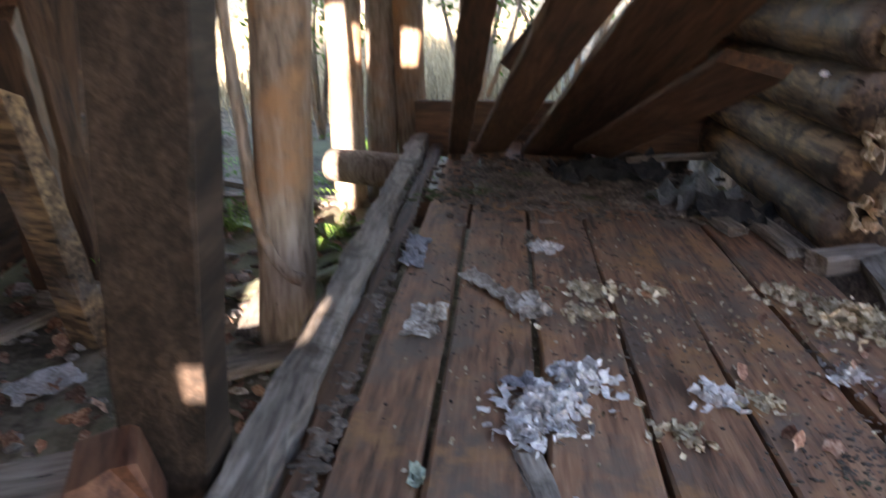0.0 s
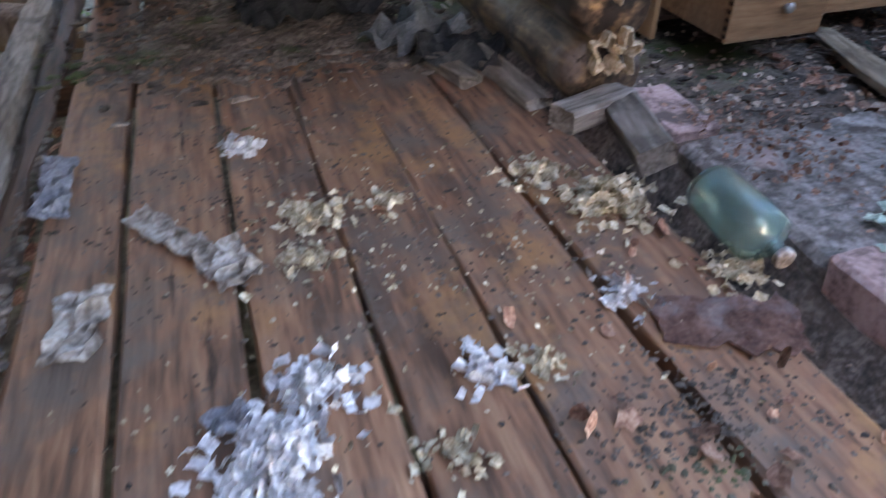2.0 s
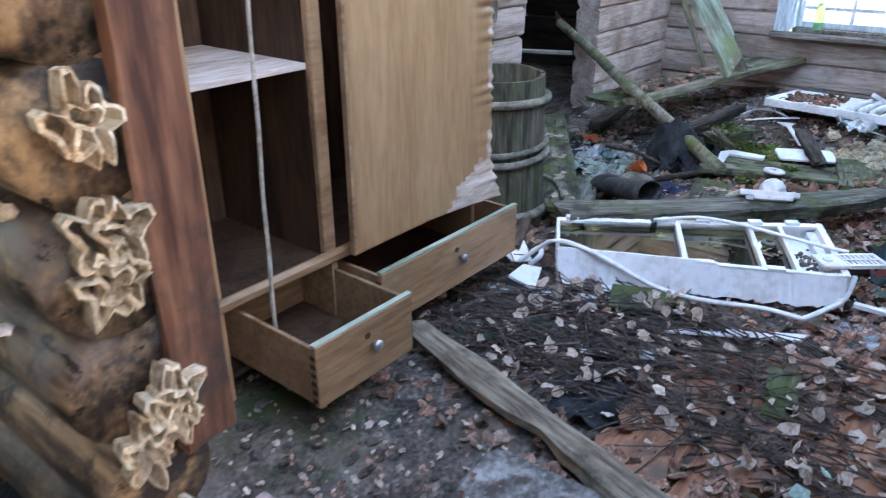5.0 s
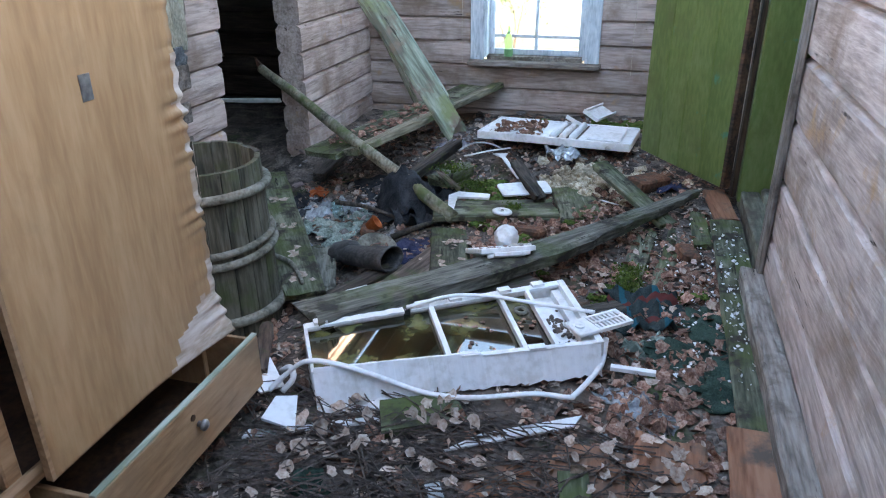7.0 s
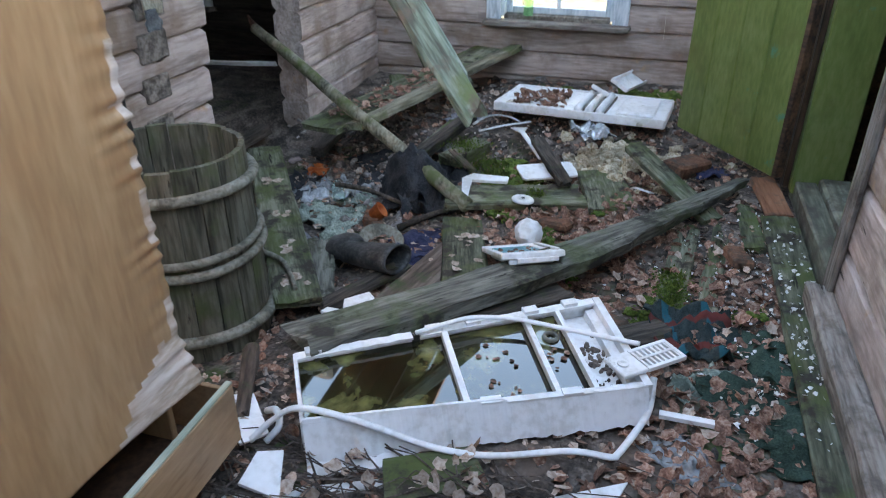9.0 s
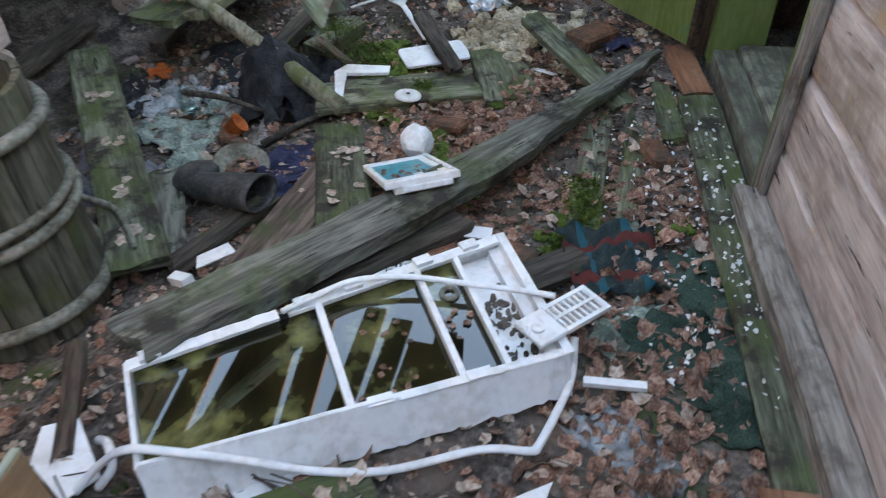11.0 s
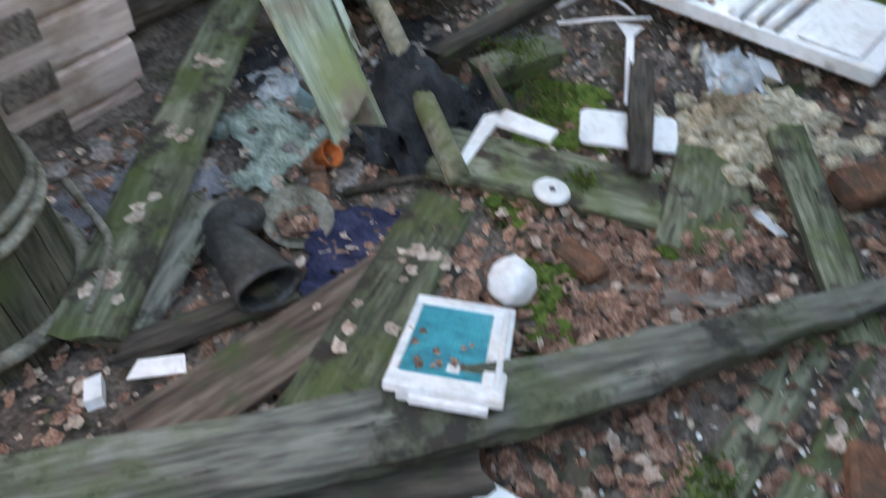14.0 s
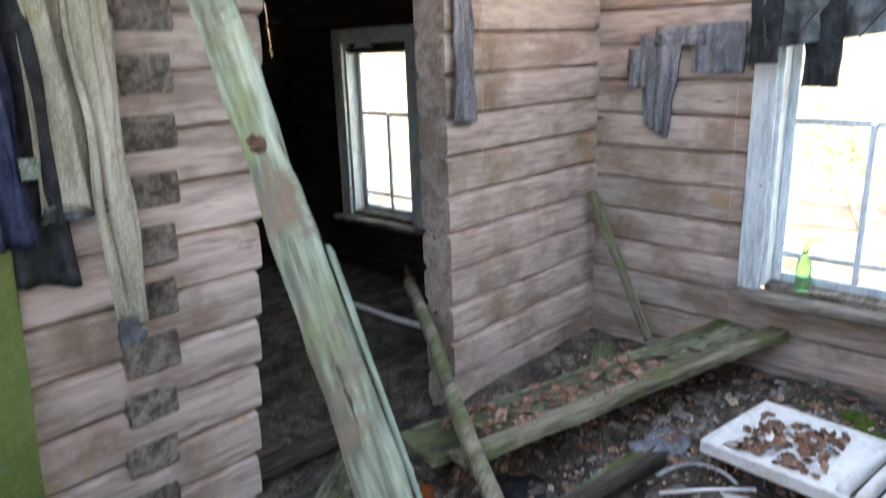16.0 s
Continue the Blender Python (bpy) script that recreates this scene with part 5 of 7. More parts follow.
for i, (y, z, n, s, x) in enumerate(((2.31, 0.42, 11, 0.09, 1.22), (2.30, 0.50, 8, 0.06, 1.27), (2.32, 0.19, 6, 0.04, 1.22), (2.31, 0.84, 7, 0.07, 1.24), (2.31, 1.0, 6, 0.06, 1.20), (2.31, 0.75, 4, 0.03, 1.20))):
    ruffle(y, z, n, s, 60 + i, x)
for i, (y, z) in enumerate(((2.62, 0.90), (2.53, 0.90))):
    bm = bmesh.new()
    pts = [(1.118 + 0.004 * math.sin(a * 3), y + 0.05 * math.cos(a), z - 0.01 + 0.03 * math.sin(a)) for a in [math.pi * j / 12 for j in range(13)]]
    tube(pts, 0.008, 0.008, 6, bm, wob=0.6)
    tagged(link("foam_loop", bm, "foam", smooth=True), "loop of dried foam on a brown log", "foam", "foam loops")
bm = bmesh.new()
lump(bm, (0, 0, 0), 0.018, 3, 0.7)
o = tagged(link("paint_blob", bm, "paper", smooth=True), "white blob stuck to a round log", "blob")
o.matrix_basis = pose(1.118, 2.58, 0.60)

# ---- litter on the veranda ----
def scraps(name, c, n, spread, size, material, label, category, seed, height=0.04):
    """A heap of crumpled scraps, one thing."""
    r = random.Random(seed)
    bm = bmesh.new()
    for k in range(n):
        a, d = r.uniform(0, 6.3), abs(r.gauss(0, spread))
        x, y = c[0] + d * math.cos(a), c[1] + d * math.sin(a)
        s = size * r.uniform(0.5, 1.4)
        z = max(0.0, height * (1 - d / (spread * 2.2))) * r.uniform(0.2, 1)
        m = Matrix.Translation((x, y, c[2] + z + 0.003)) @ Euler((r.gauss(0, 0.7), r.gauss(0, 0.7), r.uniform(0, 6.3))).to_matrix().to_4x4()
        g = {}
        for i in range(4):
            for j in range(4):
                u, v = (i / 3 - 0.5) * s, (j / 3 - 0.5) * s * 0.8
                w = s * 0.35 * noise.noise((u * 40 + k, v * 40, k * 0.7))
                p = m @ Vector((u + r.uniform(-0.1, 0.1) * s, v + r.uniform(-0.1, 0.1) * s, w))
                p.z = max(p.z, c[2] + 0.002)
                g[i, j] = bm.verts.new(p)
        for i in range(3):
            for j in range(3):
                bm.faces.new((g[i, j], g[i + 1, j], g[i + 1, j + 1], g[i, j + 1]))
    return tagged(link(name, bm, material), label, category, "", "stuff")


scraps("paper_heap", (0.13, 1.38, 0), 323, 0.055, 0.027, "paper", "heap of torn white paper on the floorboards", "paper heap", 1, 0.04)
scraps("paper_heap", (0.22, 1.50, 0), 187, 0.045, 0.027, "paper", "heap of torn white paper on the floorboards", "paper heap", 2, 0.035)
scraps("paper_heap", (0.08, 1.27, 0), 102, 0.035, 0.024, "paper", "torn white paper beside the heap", "paper heap", 21, 0.025)
scraps("paper_scraps", (0.14, 1.02, 0), 37, 0.03, 0.03, "paper", "small crumpled tissue on the floorboards", "paper", 3, 0.015)
scraps("paper_scraps", (0.86, 1.56, 0), 68, 0.035, 0.025, "paper", "torn paper by the rusted sheet", "paper", 4, 0.02)
scraps("paper_scraps", (0.52, 1.46, 0), 76, 0.045, 0.021, "paper", "small torn paper bits on a floorboard", "paper", 5, 0.015)
scraps("paper_scraps", (0.19, 2.42, 0), 51, 0.035, 0.026, "paper", "torn paper bits over a floor gap", "paper", 6, 0.02)
scraps("wadding", (0.30, 2.02, 0), 119, 0.055, 0.024, "wool", "tuft of yellowed wadding on the floorboards", "wadding", 7, 0.02)
scraps("wadding", (0.27, 1.86, 0), 68, 0.04, 0.022, "wool", "tuft of yellowed wadding on the floorboards", "wadding", 8, 0.015)
scraps("wadding", (1.00, 1.88, 0), 255, 0.075, 0.027, "wool", "heap of yellowed wadding near the threshold", "wadding", 9, 0.045)
scraps("wadding", (0.90, 2.05, 0), 102, 0.05, 0.022, "wool", "tuft of yellowed wadding near the threshold", "wadding", 10, 0.02)
scraps("wadding", (0.50, 2.04, 0), 68, 0.035, 0.021, "wool", "tuft of yellowed wadding on the floorboards", "wadding", 11, 0.015)
scraps("wadding", (0.40, 1.30, 0), 59, 0.04, 0.018, "wool", "tuft of yellowed wadding on the floorboards", "wadding", 12, 0.012)
scraps("wadding", (0.62, 1.43, 0), 51, 0.035, 0.016, "wool", "tuft of yellowed wadding on the floorboards", "wadding", 13, 0.01)
scraps("wadding", (1.12, 1.55, 0), 85, 0.05, 0.022, "wool", "tuft of wadding near the glass jar", "wadding", 14, 0.02)
for nm, cx, cy, w, h, rz, mt, lb in (("paper_sheet", -0.175, 1.80, 0.10, 0.20, -6, "wrap", "dirty crumpled paper strip on the floorboards"),
                                     ("paper_sheet", 0.02, 2.02, 0.07, 0.34, 35, "wrap", "crumpled dirty wrapper on the floorboards"),
                                     ("paper_sheet", 0.11, 1.90, 0.10, 0.16, 20, "wrap", "grey-brown crumpled wrapper on the floorboards"),
                                     ("paper_sheet", -0.26, 2.35, 0.08, 0.30, 0, "greycloth", "grey crumpled foil in the furrow"),
                                     ("card_scrap", -0.13, 1.12, 0.030, 0.055, 4, "palegreen", "small grey-green card scrap"),
                                     ("card_scrap", -0.12, 1.03, 0.045, 0.03, 30, "paper", "small torn paper scrap"),
                                     ("card_scrap", 0.075, 1.47, 0.06, 0.07, 10, "greycloth", "round grey felt pad"),
                                     ("rag", 0.86, 3.05, 0.32, 0.24, 20, "jacket", "grey rubbish and foil heaped at the wall"),
                                     ("rag", 0.98, 2.85, 0.3, 0.3, 60, "cloth", "dark rubbish heaped at the log wall"),
                                     ("rag", 0.55, 3.5, 0.5, 0.4, 10, "cloth", "dark rubbish at the veranda end")):
    big_ = nm == "rag"
    o = link(nm, sheet(w, h, 12 if big_ else 6, 14 if big_ else 12, 0.16 if big_ else 0.045, 7 if big_ else 22, 0.002, cx * 7, 0.02 if big_ else 0.008), mt)
    o.matrix_basis = pose(cx, cy, 0.002, 0, 0, rz)
    tagged(o, lb, "rubbish" if big_ else "paper")
veranda_on = lambda x, y: -0.33 < x < 1.08
crumbs("floor_dirt", 2600, None, 0.0045, "grime", "dark crumbs of dirt on the floorboards", "dirt", 41, flat, blobs=[(0.75, 1.2, 0.09), (0.9, 1.25, 0.1), (0.6, 1.8, 0.25), (0.3, 1.9, 0.3), (0.7, 2.4, 0.3), (0.0, 2.2, 0.25), (0.4, 2.9, 0.3)])
crumbs("veranda_end_dirt", 2600, None, 0.017, "grime", "dark dirt heaped on the boards under the fallen roof", "dirt", 43, flat,
       blobs=[(0.75, 3.3, 0.14), (0.45, 3.45, 0.22), (0.1, 3.45, 0.2), (0.5, 3.2, 0.16), (0.85, 2.95, 0.07), (0.15, 3.15, 0.18)])
# broken timbers added, near black, to darken the gap past the end of the veranda floor
for x0, y0, x1, y1, z0, z1, w in ((0.10, 4.42, 1.30, 4.30, -0.12, 0.02, 0.20), (0.45, 4.66, 1.50, 4.55, -0.20, -0.08, 0.24), (0.62, 3.98, 1.22, 4.22, -0.02, 0.05, 0.15),
                                  (0.80, 4.95, 1.75, 4.70, -0.34, -0.22, 0.26), (0.20, 4.85, 0.95, 5.05, -0.30, -0.30, 0.24), (0.95, 3.72, 1.10, 4.30, -0.06, 0.02, 0.13)):
    board("broken_board", (x0, y0, z0), (x1, y1, z1), w, 0.04, "dimlog", "added near-black board hiding the bright gap past the veranda", "board", group="boards past the veranda", rough=0.009, jag=0.06, roll=8)
crumbs("furrow_dirt", 420, (-0.37, 0.95, -0.31, 3.6), 0.013, "grime", "dirt and crumbs filling the furrow by the beam", "dirt", 42, lambda x, y: -0.005)
flakes("plaster_bits", 520, 0.010, "wool", "small pale bits of wadding and paper on the boards", "litter", 43, flat, blobs=[(0.6, 1.8, 0.2), (0.8, 1.65, 0.15), (0.35, 1.95, 0.2), (0.9, 2.0, 0.15), (0.5, 2.5, 0.3), (0.1, 1.4, 0.15)], keep=veranda_on)
flakes("dead_leaves_veranda", 36, 0.036, "leaf", "brown dead leaves on the veranda", "dead leaves", 44, flat, blobs=[(0.8, 1.4, 0.15), (0.95, 1.2, 0.1), (0.6, 2.3, 0.3), (0.95, 1.7, 0.1)], keep=veranda_on)
o = link("rusted_sheet", sheet(0.27, 0.15, 14, 9, 0.012, 9, 0.003, 5, 0.03), "rust")
o.matrix_basis = pose(1.005, 1.42, 0.004, 0, 0, -22)
tagged(o, "flaking rusted metal sheet on the floorboards", "metal sheet")
# glass jar lying on its side
jar = thing("glass_jar", Matrix.Translation((1.185, 1.66, 0.066)) @ Matrix.Rotation(radians(-92), 4, "Z") @ Matrix.Rotation(radians(92), 4, "Y"), "large greenish glass jar lying on its side", "jar")
part("body", lathe([(0.001, -0.118), (0.05, -0.116), (0.062, -0.105), (0.066, -0.085), (0.066, 0.075), (0.060, 0.096), (0.036, 0.108), (0.022, 0.112), (0.020, 0.120), (0.020, 0.150), (0.017, 0.150), (0.017, 0.115),
                    (0.034, 0.104), (0.056, 0.092), (0.062, 0.073), (0.062, -0.085), (0.056, -0.102), (0.001, -0.112)], 32), "jarglass", jar, "", smooth=True)
part("stopper", lathe([(0.001, 0.118), (0.0155, 0.118), (0.016, 0.15), (0.023, 0.151), (0.023, 0.165), (0.018, 0.168), (0.001, 0.168)], 20), "wrap", jar, "grey stopper in the neck", smooth=True)
# pink painted slabs beside the stone
for x0, y0, x1, y1, z in ((1.345, 1.03, 1.66, 1.54, 0.006), (1.345, 2.15, 1.53, 2.46, 0.0)):
    bm = boxbm(x0, y0, z - 0.12, x1, y1, z, 0.012)
    bmesh.ops.subdivide_edges(bm, edges=bm.edges, cuts=3, use_grid_fill=True)
    for v in bm.verts:
        v.co += Vector((noise.noise(v.co * 6), noise.noise(v.co * 6 + Vector((9, 0, 0))), 0.4 * noise.noise(v.co * 7))) * 0.014
    tagged(link("paint_slab", bm, "pink"), "stone slab with worn pink paint", "slab", "pink slabs")
# pale green scraps where the floor of the room begins
flakes("green_scraps", 300, 0.040, "mint", "pale green leaf and paper scraps by the doorway", "litter", 140, lambda x, y: 0.004, blobs=[(1.66, 1.56, 0.06), (1.74, 1.48, 0.07), (1.85, 1.40, 0.10), (2.1, 1.3, 0.14)], curl=0.8, tilt=0.4)


# tall dry grass added in the sunlit yard, pale to brighten the background
def grass(name, n, area, tall, seed):
    r = random.Random(seed)
    verts, faces = [], []
    for k in range(n):
        if k % 9 == 0:
            cx, cy = r.uniform(area[0], area[2]), r.uniform(area[1], area[3])
        x, y = r.gauss(cx, 0.12), r.gauss(cy, 0.12)
        z, h, a = out_height(x, y) - 0.02, tall * r.uniform(0.4, 1.2), r.uniform(0, 6.3)
        w, bx, by = 0.012, r.gauss(0, 0.16) * tall, r.gauss(0, 0.16) * tall
        b = len(verts)
        ux, uy = w * math.cos(a), w * math.sin(a)
        verts += [(x - ux, y - uy, z), (x + ux, y + uy, z), (x + bx * 0.4 + ux * 0.7, y + by * 0.4 + uy * 0.7, z + h * 0.6), (x + bx * 0.4 - ux * 0.7, y + by * 0.4 - uy * 0.7, z + h * 0.6), (x + bx, y + by, z + h)]
        faces += [(b, b + 1, b + 2, b + 3), (b + 3, b + 2, b + 4)]
    me = bpy.data.meshes.new(name)
    me.from_pydata(verts, [], faces)
    me.materials.append(M["straw"])
    return tagged(new(name, me), "tall straw-coloured grass added to brighten the yard", "grass", "", "stuff")


grass("dry_grass", 9000, (-6.0, 7.5, 0.8, 18.0), 0.7, 61)

# ---- the room's litter, largest first ----
# enamel stove top lying upside down as a tray
tr = thing("enamel_tray", Matrix.Translation((6.42, 2.13, -0.02)) @ Matrix.Rotation(radians(-5), 4, "Z") @ Matrix.Rotation(radians(4), 4, "Y"), "white enamel cooker panel strewn with dead leaves", "cooker panel")
part("plate", boxbm(-0.28, -0.56, 0.06, 0.30, 0.52, 0.072, 0.004), "white", tr)
for a in ((-0.295, -0.57, 0.025, -0.28, 0.53, 0.082), (0.30, -0.57, 0.03, 0.315, 0.53, 0.085)):
    part("rim", boxbm(*a, 0.005), "white", tr)
for a in ((-0.28, 0.52, 0.025, 0.30, 0.535, 0.08), (-0.28, -0.575, 0.025, 0.30, -0.56, 0.08)):
    part("rim", boxbm(*a, 0.005), "white", tr)
for k in range(3):
    part("roller", tube([(-0.25 + 0.07 * j, -0.02 - k * 0.07, 0.084) for j in range(8)], 0.024, 0.024, 12, wob=0.12), "white", tr, "dirty white rounded rib", smooth=True)
    part("grime_line", boxbm(-0.26, -0.061 - k * 0.07, 0.072, 0.25, -0.049 - k * 0.07, 0.079), "grime", tr, "dark dirt between two ribs")
part("stop", boxbm(-0.24, -0.50, 0.072, 0.24, -0.26, 0.092, 0.01), "white", tr)
flakes("leaf_litter_tray", 150, 0.045, "leaf", "dead leaves lying on the enamel panel", "dead leaves", 70, lambda x, y: 0.053 - (x - 6.42) * 0.07, area=(6.22, 2.22, 6.66, 2.58))
for nm, x, y, z, w, d, rx, rz, lb in (("plastic_tray", 6.86, 1.86, 0.09, 0.30, 0.14, 24, -24, "white ribbed plastic tray"), ("enamel_scrap", 6.66, 2.02, 0.05, 0.16, 0.12, 30, 30, "white enamel scrap standing on the panel")):
    t = thing(nm, pose(x, y, z, rx, 0, rz), lb, "tray")
    part("base", boxbm(-w / 2, -d / 2, 0, w / 2, d / 2, 0.008, 0.003), "white", t)
    for a in ((-w / 2, -d / 2, 0.008, w / 2, -d / 2 + 0.01, 0.03), (-w / 2, d / 2 - 0.01, 0.008, w / 2, d / 2, 0.03), (-w / 2, -d / 2 + 0.01, 0.008, -w / 2 + 0.01, d / 2 - 0.01, 0.03)):
        part("rim", boxbm(*a), "white", t)

# white appliance door liner pieces
def flat_piece(name, outline, thick, material, label, category, m, rim=0.0):
    bm = bmesh.new()
    lo = [bm.verts.new((x, y, 0)) for x, y in outline]
    hi = [bm.verts.new((x, y, thick)) for x, y in outline]
    bm.faces.new(lo[::-1])
    bm.faces.new(hi)
    k = len(lo)
    for i in range(k):
        bm.faces.new((lo[i], lo[(i + 1) % k], hi[(i + 1) % k], hi[i]))
    o = link(name, bm, material)
    o.matrix_basis = m
    return tagged(o, label, category)


def rounded(w, h, r, n=5):
    out = []
    for cx, cy, a0 in ((w / 2 - r, h / 2 - r, 0), (-w / 2 + r, h / 2 - r, 90), (-w / 2 + r, -h / 2 + r, 180), (w / 2 - r, -h / 2 + r, 270)):
        for i in range(n + 1):
            a = radians(a0 + 90 * i / n)
            out.append((cx + r * math.cos(a), cy + r * math.sin(a)))
    return out


flat_piece("plastic_sheet", rounded(0.17, 0.33, 0.025), 0.012, "white", "rounded white plastic panel on the moss", "panel", pose(5.47, 2.20, -0.085, 0, -6, 27))
flat_piece("white_corner", [(-0.325, -0.02), (-0.05, 0.05), (0.03, 0.005), (0.035, -0.20), (-0.035, -0.205), (-0.05, -0.10), (-0.06, -0.01), (-0.32, -0.05)], 0.015, "white", "cracked white plastic corner frame", "frame", pose(5.30, 2.595, -0.10))
flat_piece("white_strip", [(-0.11, -0.025), (0.11, -0.03), (0.115, 0.03), (-0.10, 0.02)], 0.006, "white", "cracked white plastic strip", "strip", pose(4.09, 1.926, -0.06, 4, 8, -86))
flat_piece("white_strip", [(-0.28, -0.014), (0.20, -0.014), (0.27, -0.05), (0.28, 0.06), (0.18, 0.016), (-0.28, 0.014)], 0.008, "white", "narrow white plastic strip", "strip", pose(5.83, 2.37, -0.055, 0, 0, 24))
flat_piece("white_strip", [(-0.05, -0.03), (0.06, -0.03), (0.05, 0.03), (-0.05, 0.02)], 0.005, "white", "bent white plastic shard", "strip", pose(5.27, 1.66, -0.05, 20, 0, 60))
flat_piece("white_strip", [(-0.08, -0.06), (0.10, -0.04), (0.08, 0.06), (-0.08, 0.04)], 0.005, "white", "white plastic shard in the wadding", "strip", pose(6.05, 1.94, -0.02, 14, 10, 20))
flat_piece("white_strip", [(-0.24, -0.02), (0.25, -0.014), (0.25, 0.012), (-0.22, 0.016)], 0.008, "white", "long broken white plastic strip", "strip", pose(2.865, 2.435, -0.02, 0, 0, -65))
flat_piece("white_strip", [(-0.24, -0.02), (0.20, -0.03), (0.25, 0.012), (-0.1, 0.022)], 0.008, "white", "long broken white plastic strip", "strip", pose(3.0, 1.81, -0.02, 0, 0, -58))
flat_piece("white_strip", [(-0.08, -0.06), (0.09, -0.02), (0.07, 0.05), (-0.05, 0.06)], 0.01, "white", "broken white plastic corner by the drawer", "strip", pose(2.86, 2.55, 0.015, 6, 0, 10))
flat_piece("white_strip", [(-0.08, -0.012), (0.08, -0.012), (0.08, 0.012), (-0.08, 0.012)], 0.015, "white", "short white plastic bar", "strip", pose(3.434, 1.452, -0.005, 0, 0, -90))
flat_piece("white_strip", [(-0.07, -0.03), (0.07, -0.02), (0.06, 0.03), (-0.05, 0.02)], 0.006, "white", "white plastic shard beside the barrel", "strip", pose(3.90, 2.72, -0.09, 10, 0, -50))
flat_piece("white_strip", [(-0.05, -0.02), (0.05, -0.02), (0.04, 0.02), (-0.05, 0.02)], 0.03, "white", "white plastic clip beside the barrel", "clip", pose(3.76, 2.77, -0.09, 0, 20, 60))
flat_piece("paper_strip", [(-0.05, -0.012), (0.05, -0.016), (0.05, 0.012), (-0.05, 0.014)], 0.003, "paper", "torn white paper strip among the leaves", "paper", pose(2.585, 2.12, -0.01, 0, 5, -60))
flat_piece("green_off_cut", [(-0.13, -0.045), (0.13, -0.04), (0.13, 0.05), (-0.13, 0.045)], 0.025, "moss", "pale green wooden off-cut", "off-cut", pose(2.72, 1.575, -0.02, 0, 0, 10))
flat_piece("mossy_off_cut", [(-0.14, -0.08), (0.15, -0.06), (0.14, 0.08), (-0.12, 0.07)], 0.03, "moss", "rotten mossy board piece beside the lining", "off-cut", pose(3.0, 2.13, -0.02, 4, 4, -60))

# vent grille
def grille(m, w, d, label, n=8):
    g = thing("vent_grille", m, label, "grille")
    part("solid_end", boxbm(-w / 2, -d / 2, 0, -w / 2 + w * 0.38, d / 2, 0.014, 0.003), "white", g)
    part("boss", lathe([(0.001, 0), (0.018, 0), (0.018, 0.006), (0.010, 0.007), (0.001, 0.004)], 16), "white", g, "round screw boss", pose(-w * 0.36, 0, 0.0145))
    for a in ((-w * 0.12, -d / 2, 0, w / 2, -d / 2 + 0.012, 0.014), (-w * 0.12, d / 2 - 0.012, 0, w / 2, d / 2, 0.014), (w / 2 - 0.012, -d / 2 + 0.012, 0, w / 2, d / 2 - 0.012, 0.014)):
        part("frame", boxbm(*a), "white", g)
    for k in range(n):
        x = -w * 0.12 + (w * 0.6) * (k + 0.5) / n
        part("slat", boxbm(x - 0.004, -d / 2 + 0.012, 0.002, x + 0.004, d / 2 - 0.012, 0.012), "white", g)
    part("middle_bar", boxbm(-w * 0.12, -0.005, 0.0125, w / 2 - 0.012, 0.005, 0.015), "white", g)
    return g


grille(Matrix.Translation((3.555, 1.594, 0.103)) @ Matrix.Rotation(radians(-46), 4, "Z") @ Matrix.Rotation(radians(2), 4, "Y"), 0.25, 0.105, "white plastic vent grille lying on the lining")
grille(Matrix.Translation((3.86, 2.11, -0.06)) @ Matrix.Rotation(radians(-82), 4, "Z") @ Matrix.Rotation(radians(8), 4, "Y"), 0.18, 0.085, "grey-white plastic vent grille among leaves", 7)
# door gasket
gk = curve_points([(2.98, 2.67, 0.0), (3.02, 2.62, 0.05), (3.03, 2.54, 0.112), (3.035, 2.42, 0.115), (3.06, 2.28, 0.07), (3.085, 2.14, 0.02), (3.115, 1.98, 0.006), (3.197, 1.775, 0.004), (3.207, 1.66, 0.004), (3.225, 1.64, 0.004), (3.32, 1.60, 0.008), (3.42, 1.565, 0.02), (3.52, 1.56, 0.07)], 6)
tagged(link("door_gasket", tube(gk, 0.012, 0.011, 8, flat=0.7), "white", smooth=True), "dirty white rubber door gasket looped round the lining", "gasket")
gk2 = curve_points([(3.49, 2.33, 0.105), (3.58, 2.22, 0.115), (3.63, 2.15, 0.112), (3.66, 2.02, 0.108), (3.655, 1.88, 0.106), (3.64, 1.70, 0.108), (3.62, 1.615, 0.118)], 6)
tagged(link("door_gasket", tube(gk2, 0.010, 0.010, 8, flat=0.7), "white", smooth=True), "white rubber gasket strip lying across the lining", "gasket")
gk3 = curve_points([(3.13, 2.70, -0.02), (3.09, 2.64, 0.03), (3.03, 2.60, 0.03), (3.0, 2.63, -0.01)], 5)
tagged(link("door_gasket", tube(gk3, 0.011, 0.011, 8), "white", smooth=True), "bent end of the white rubber gasket", "gasket")
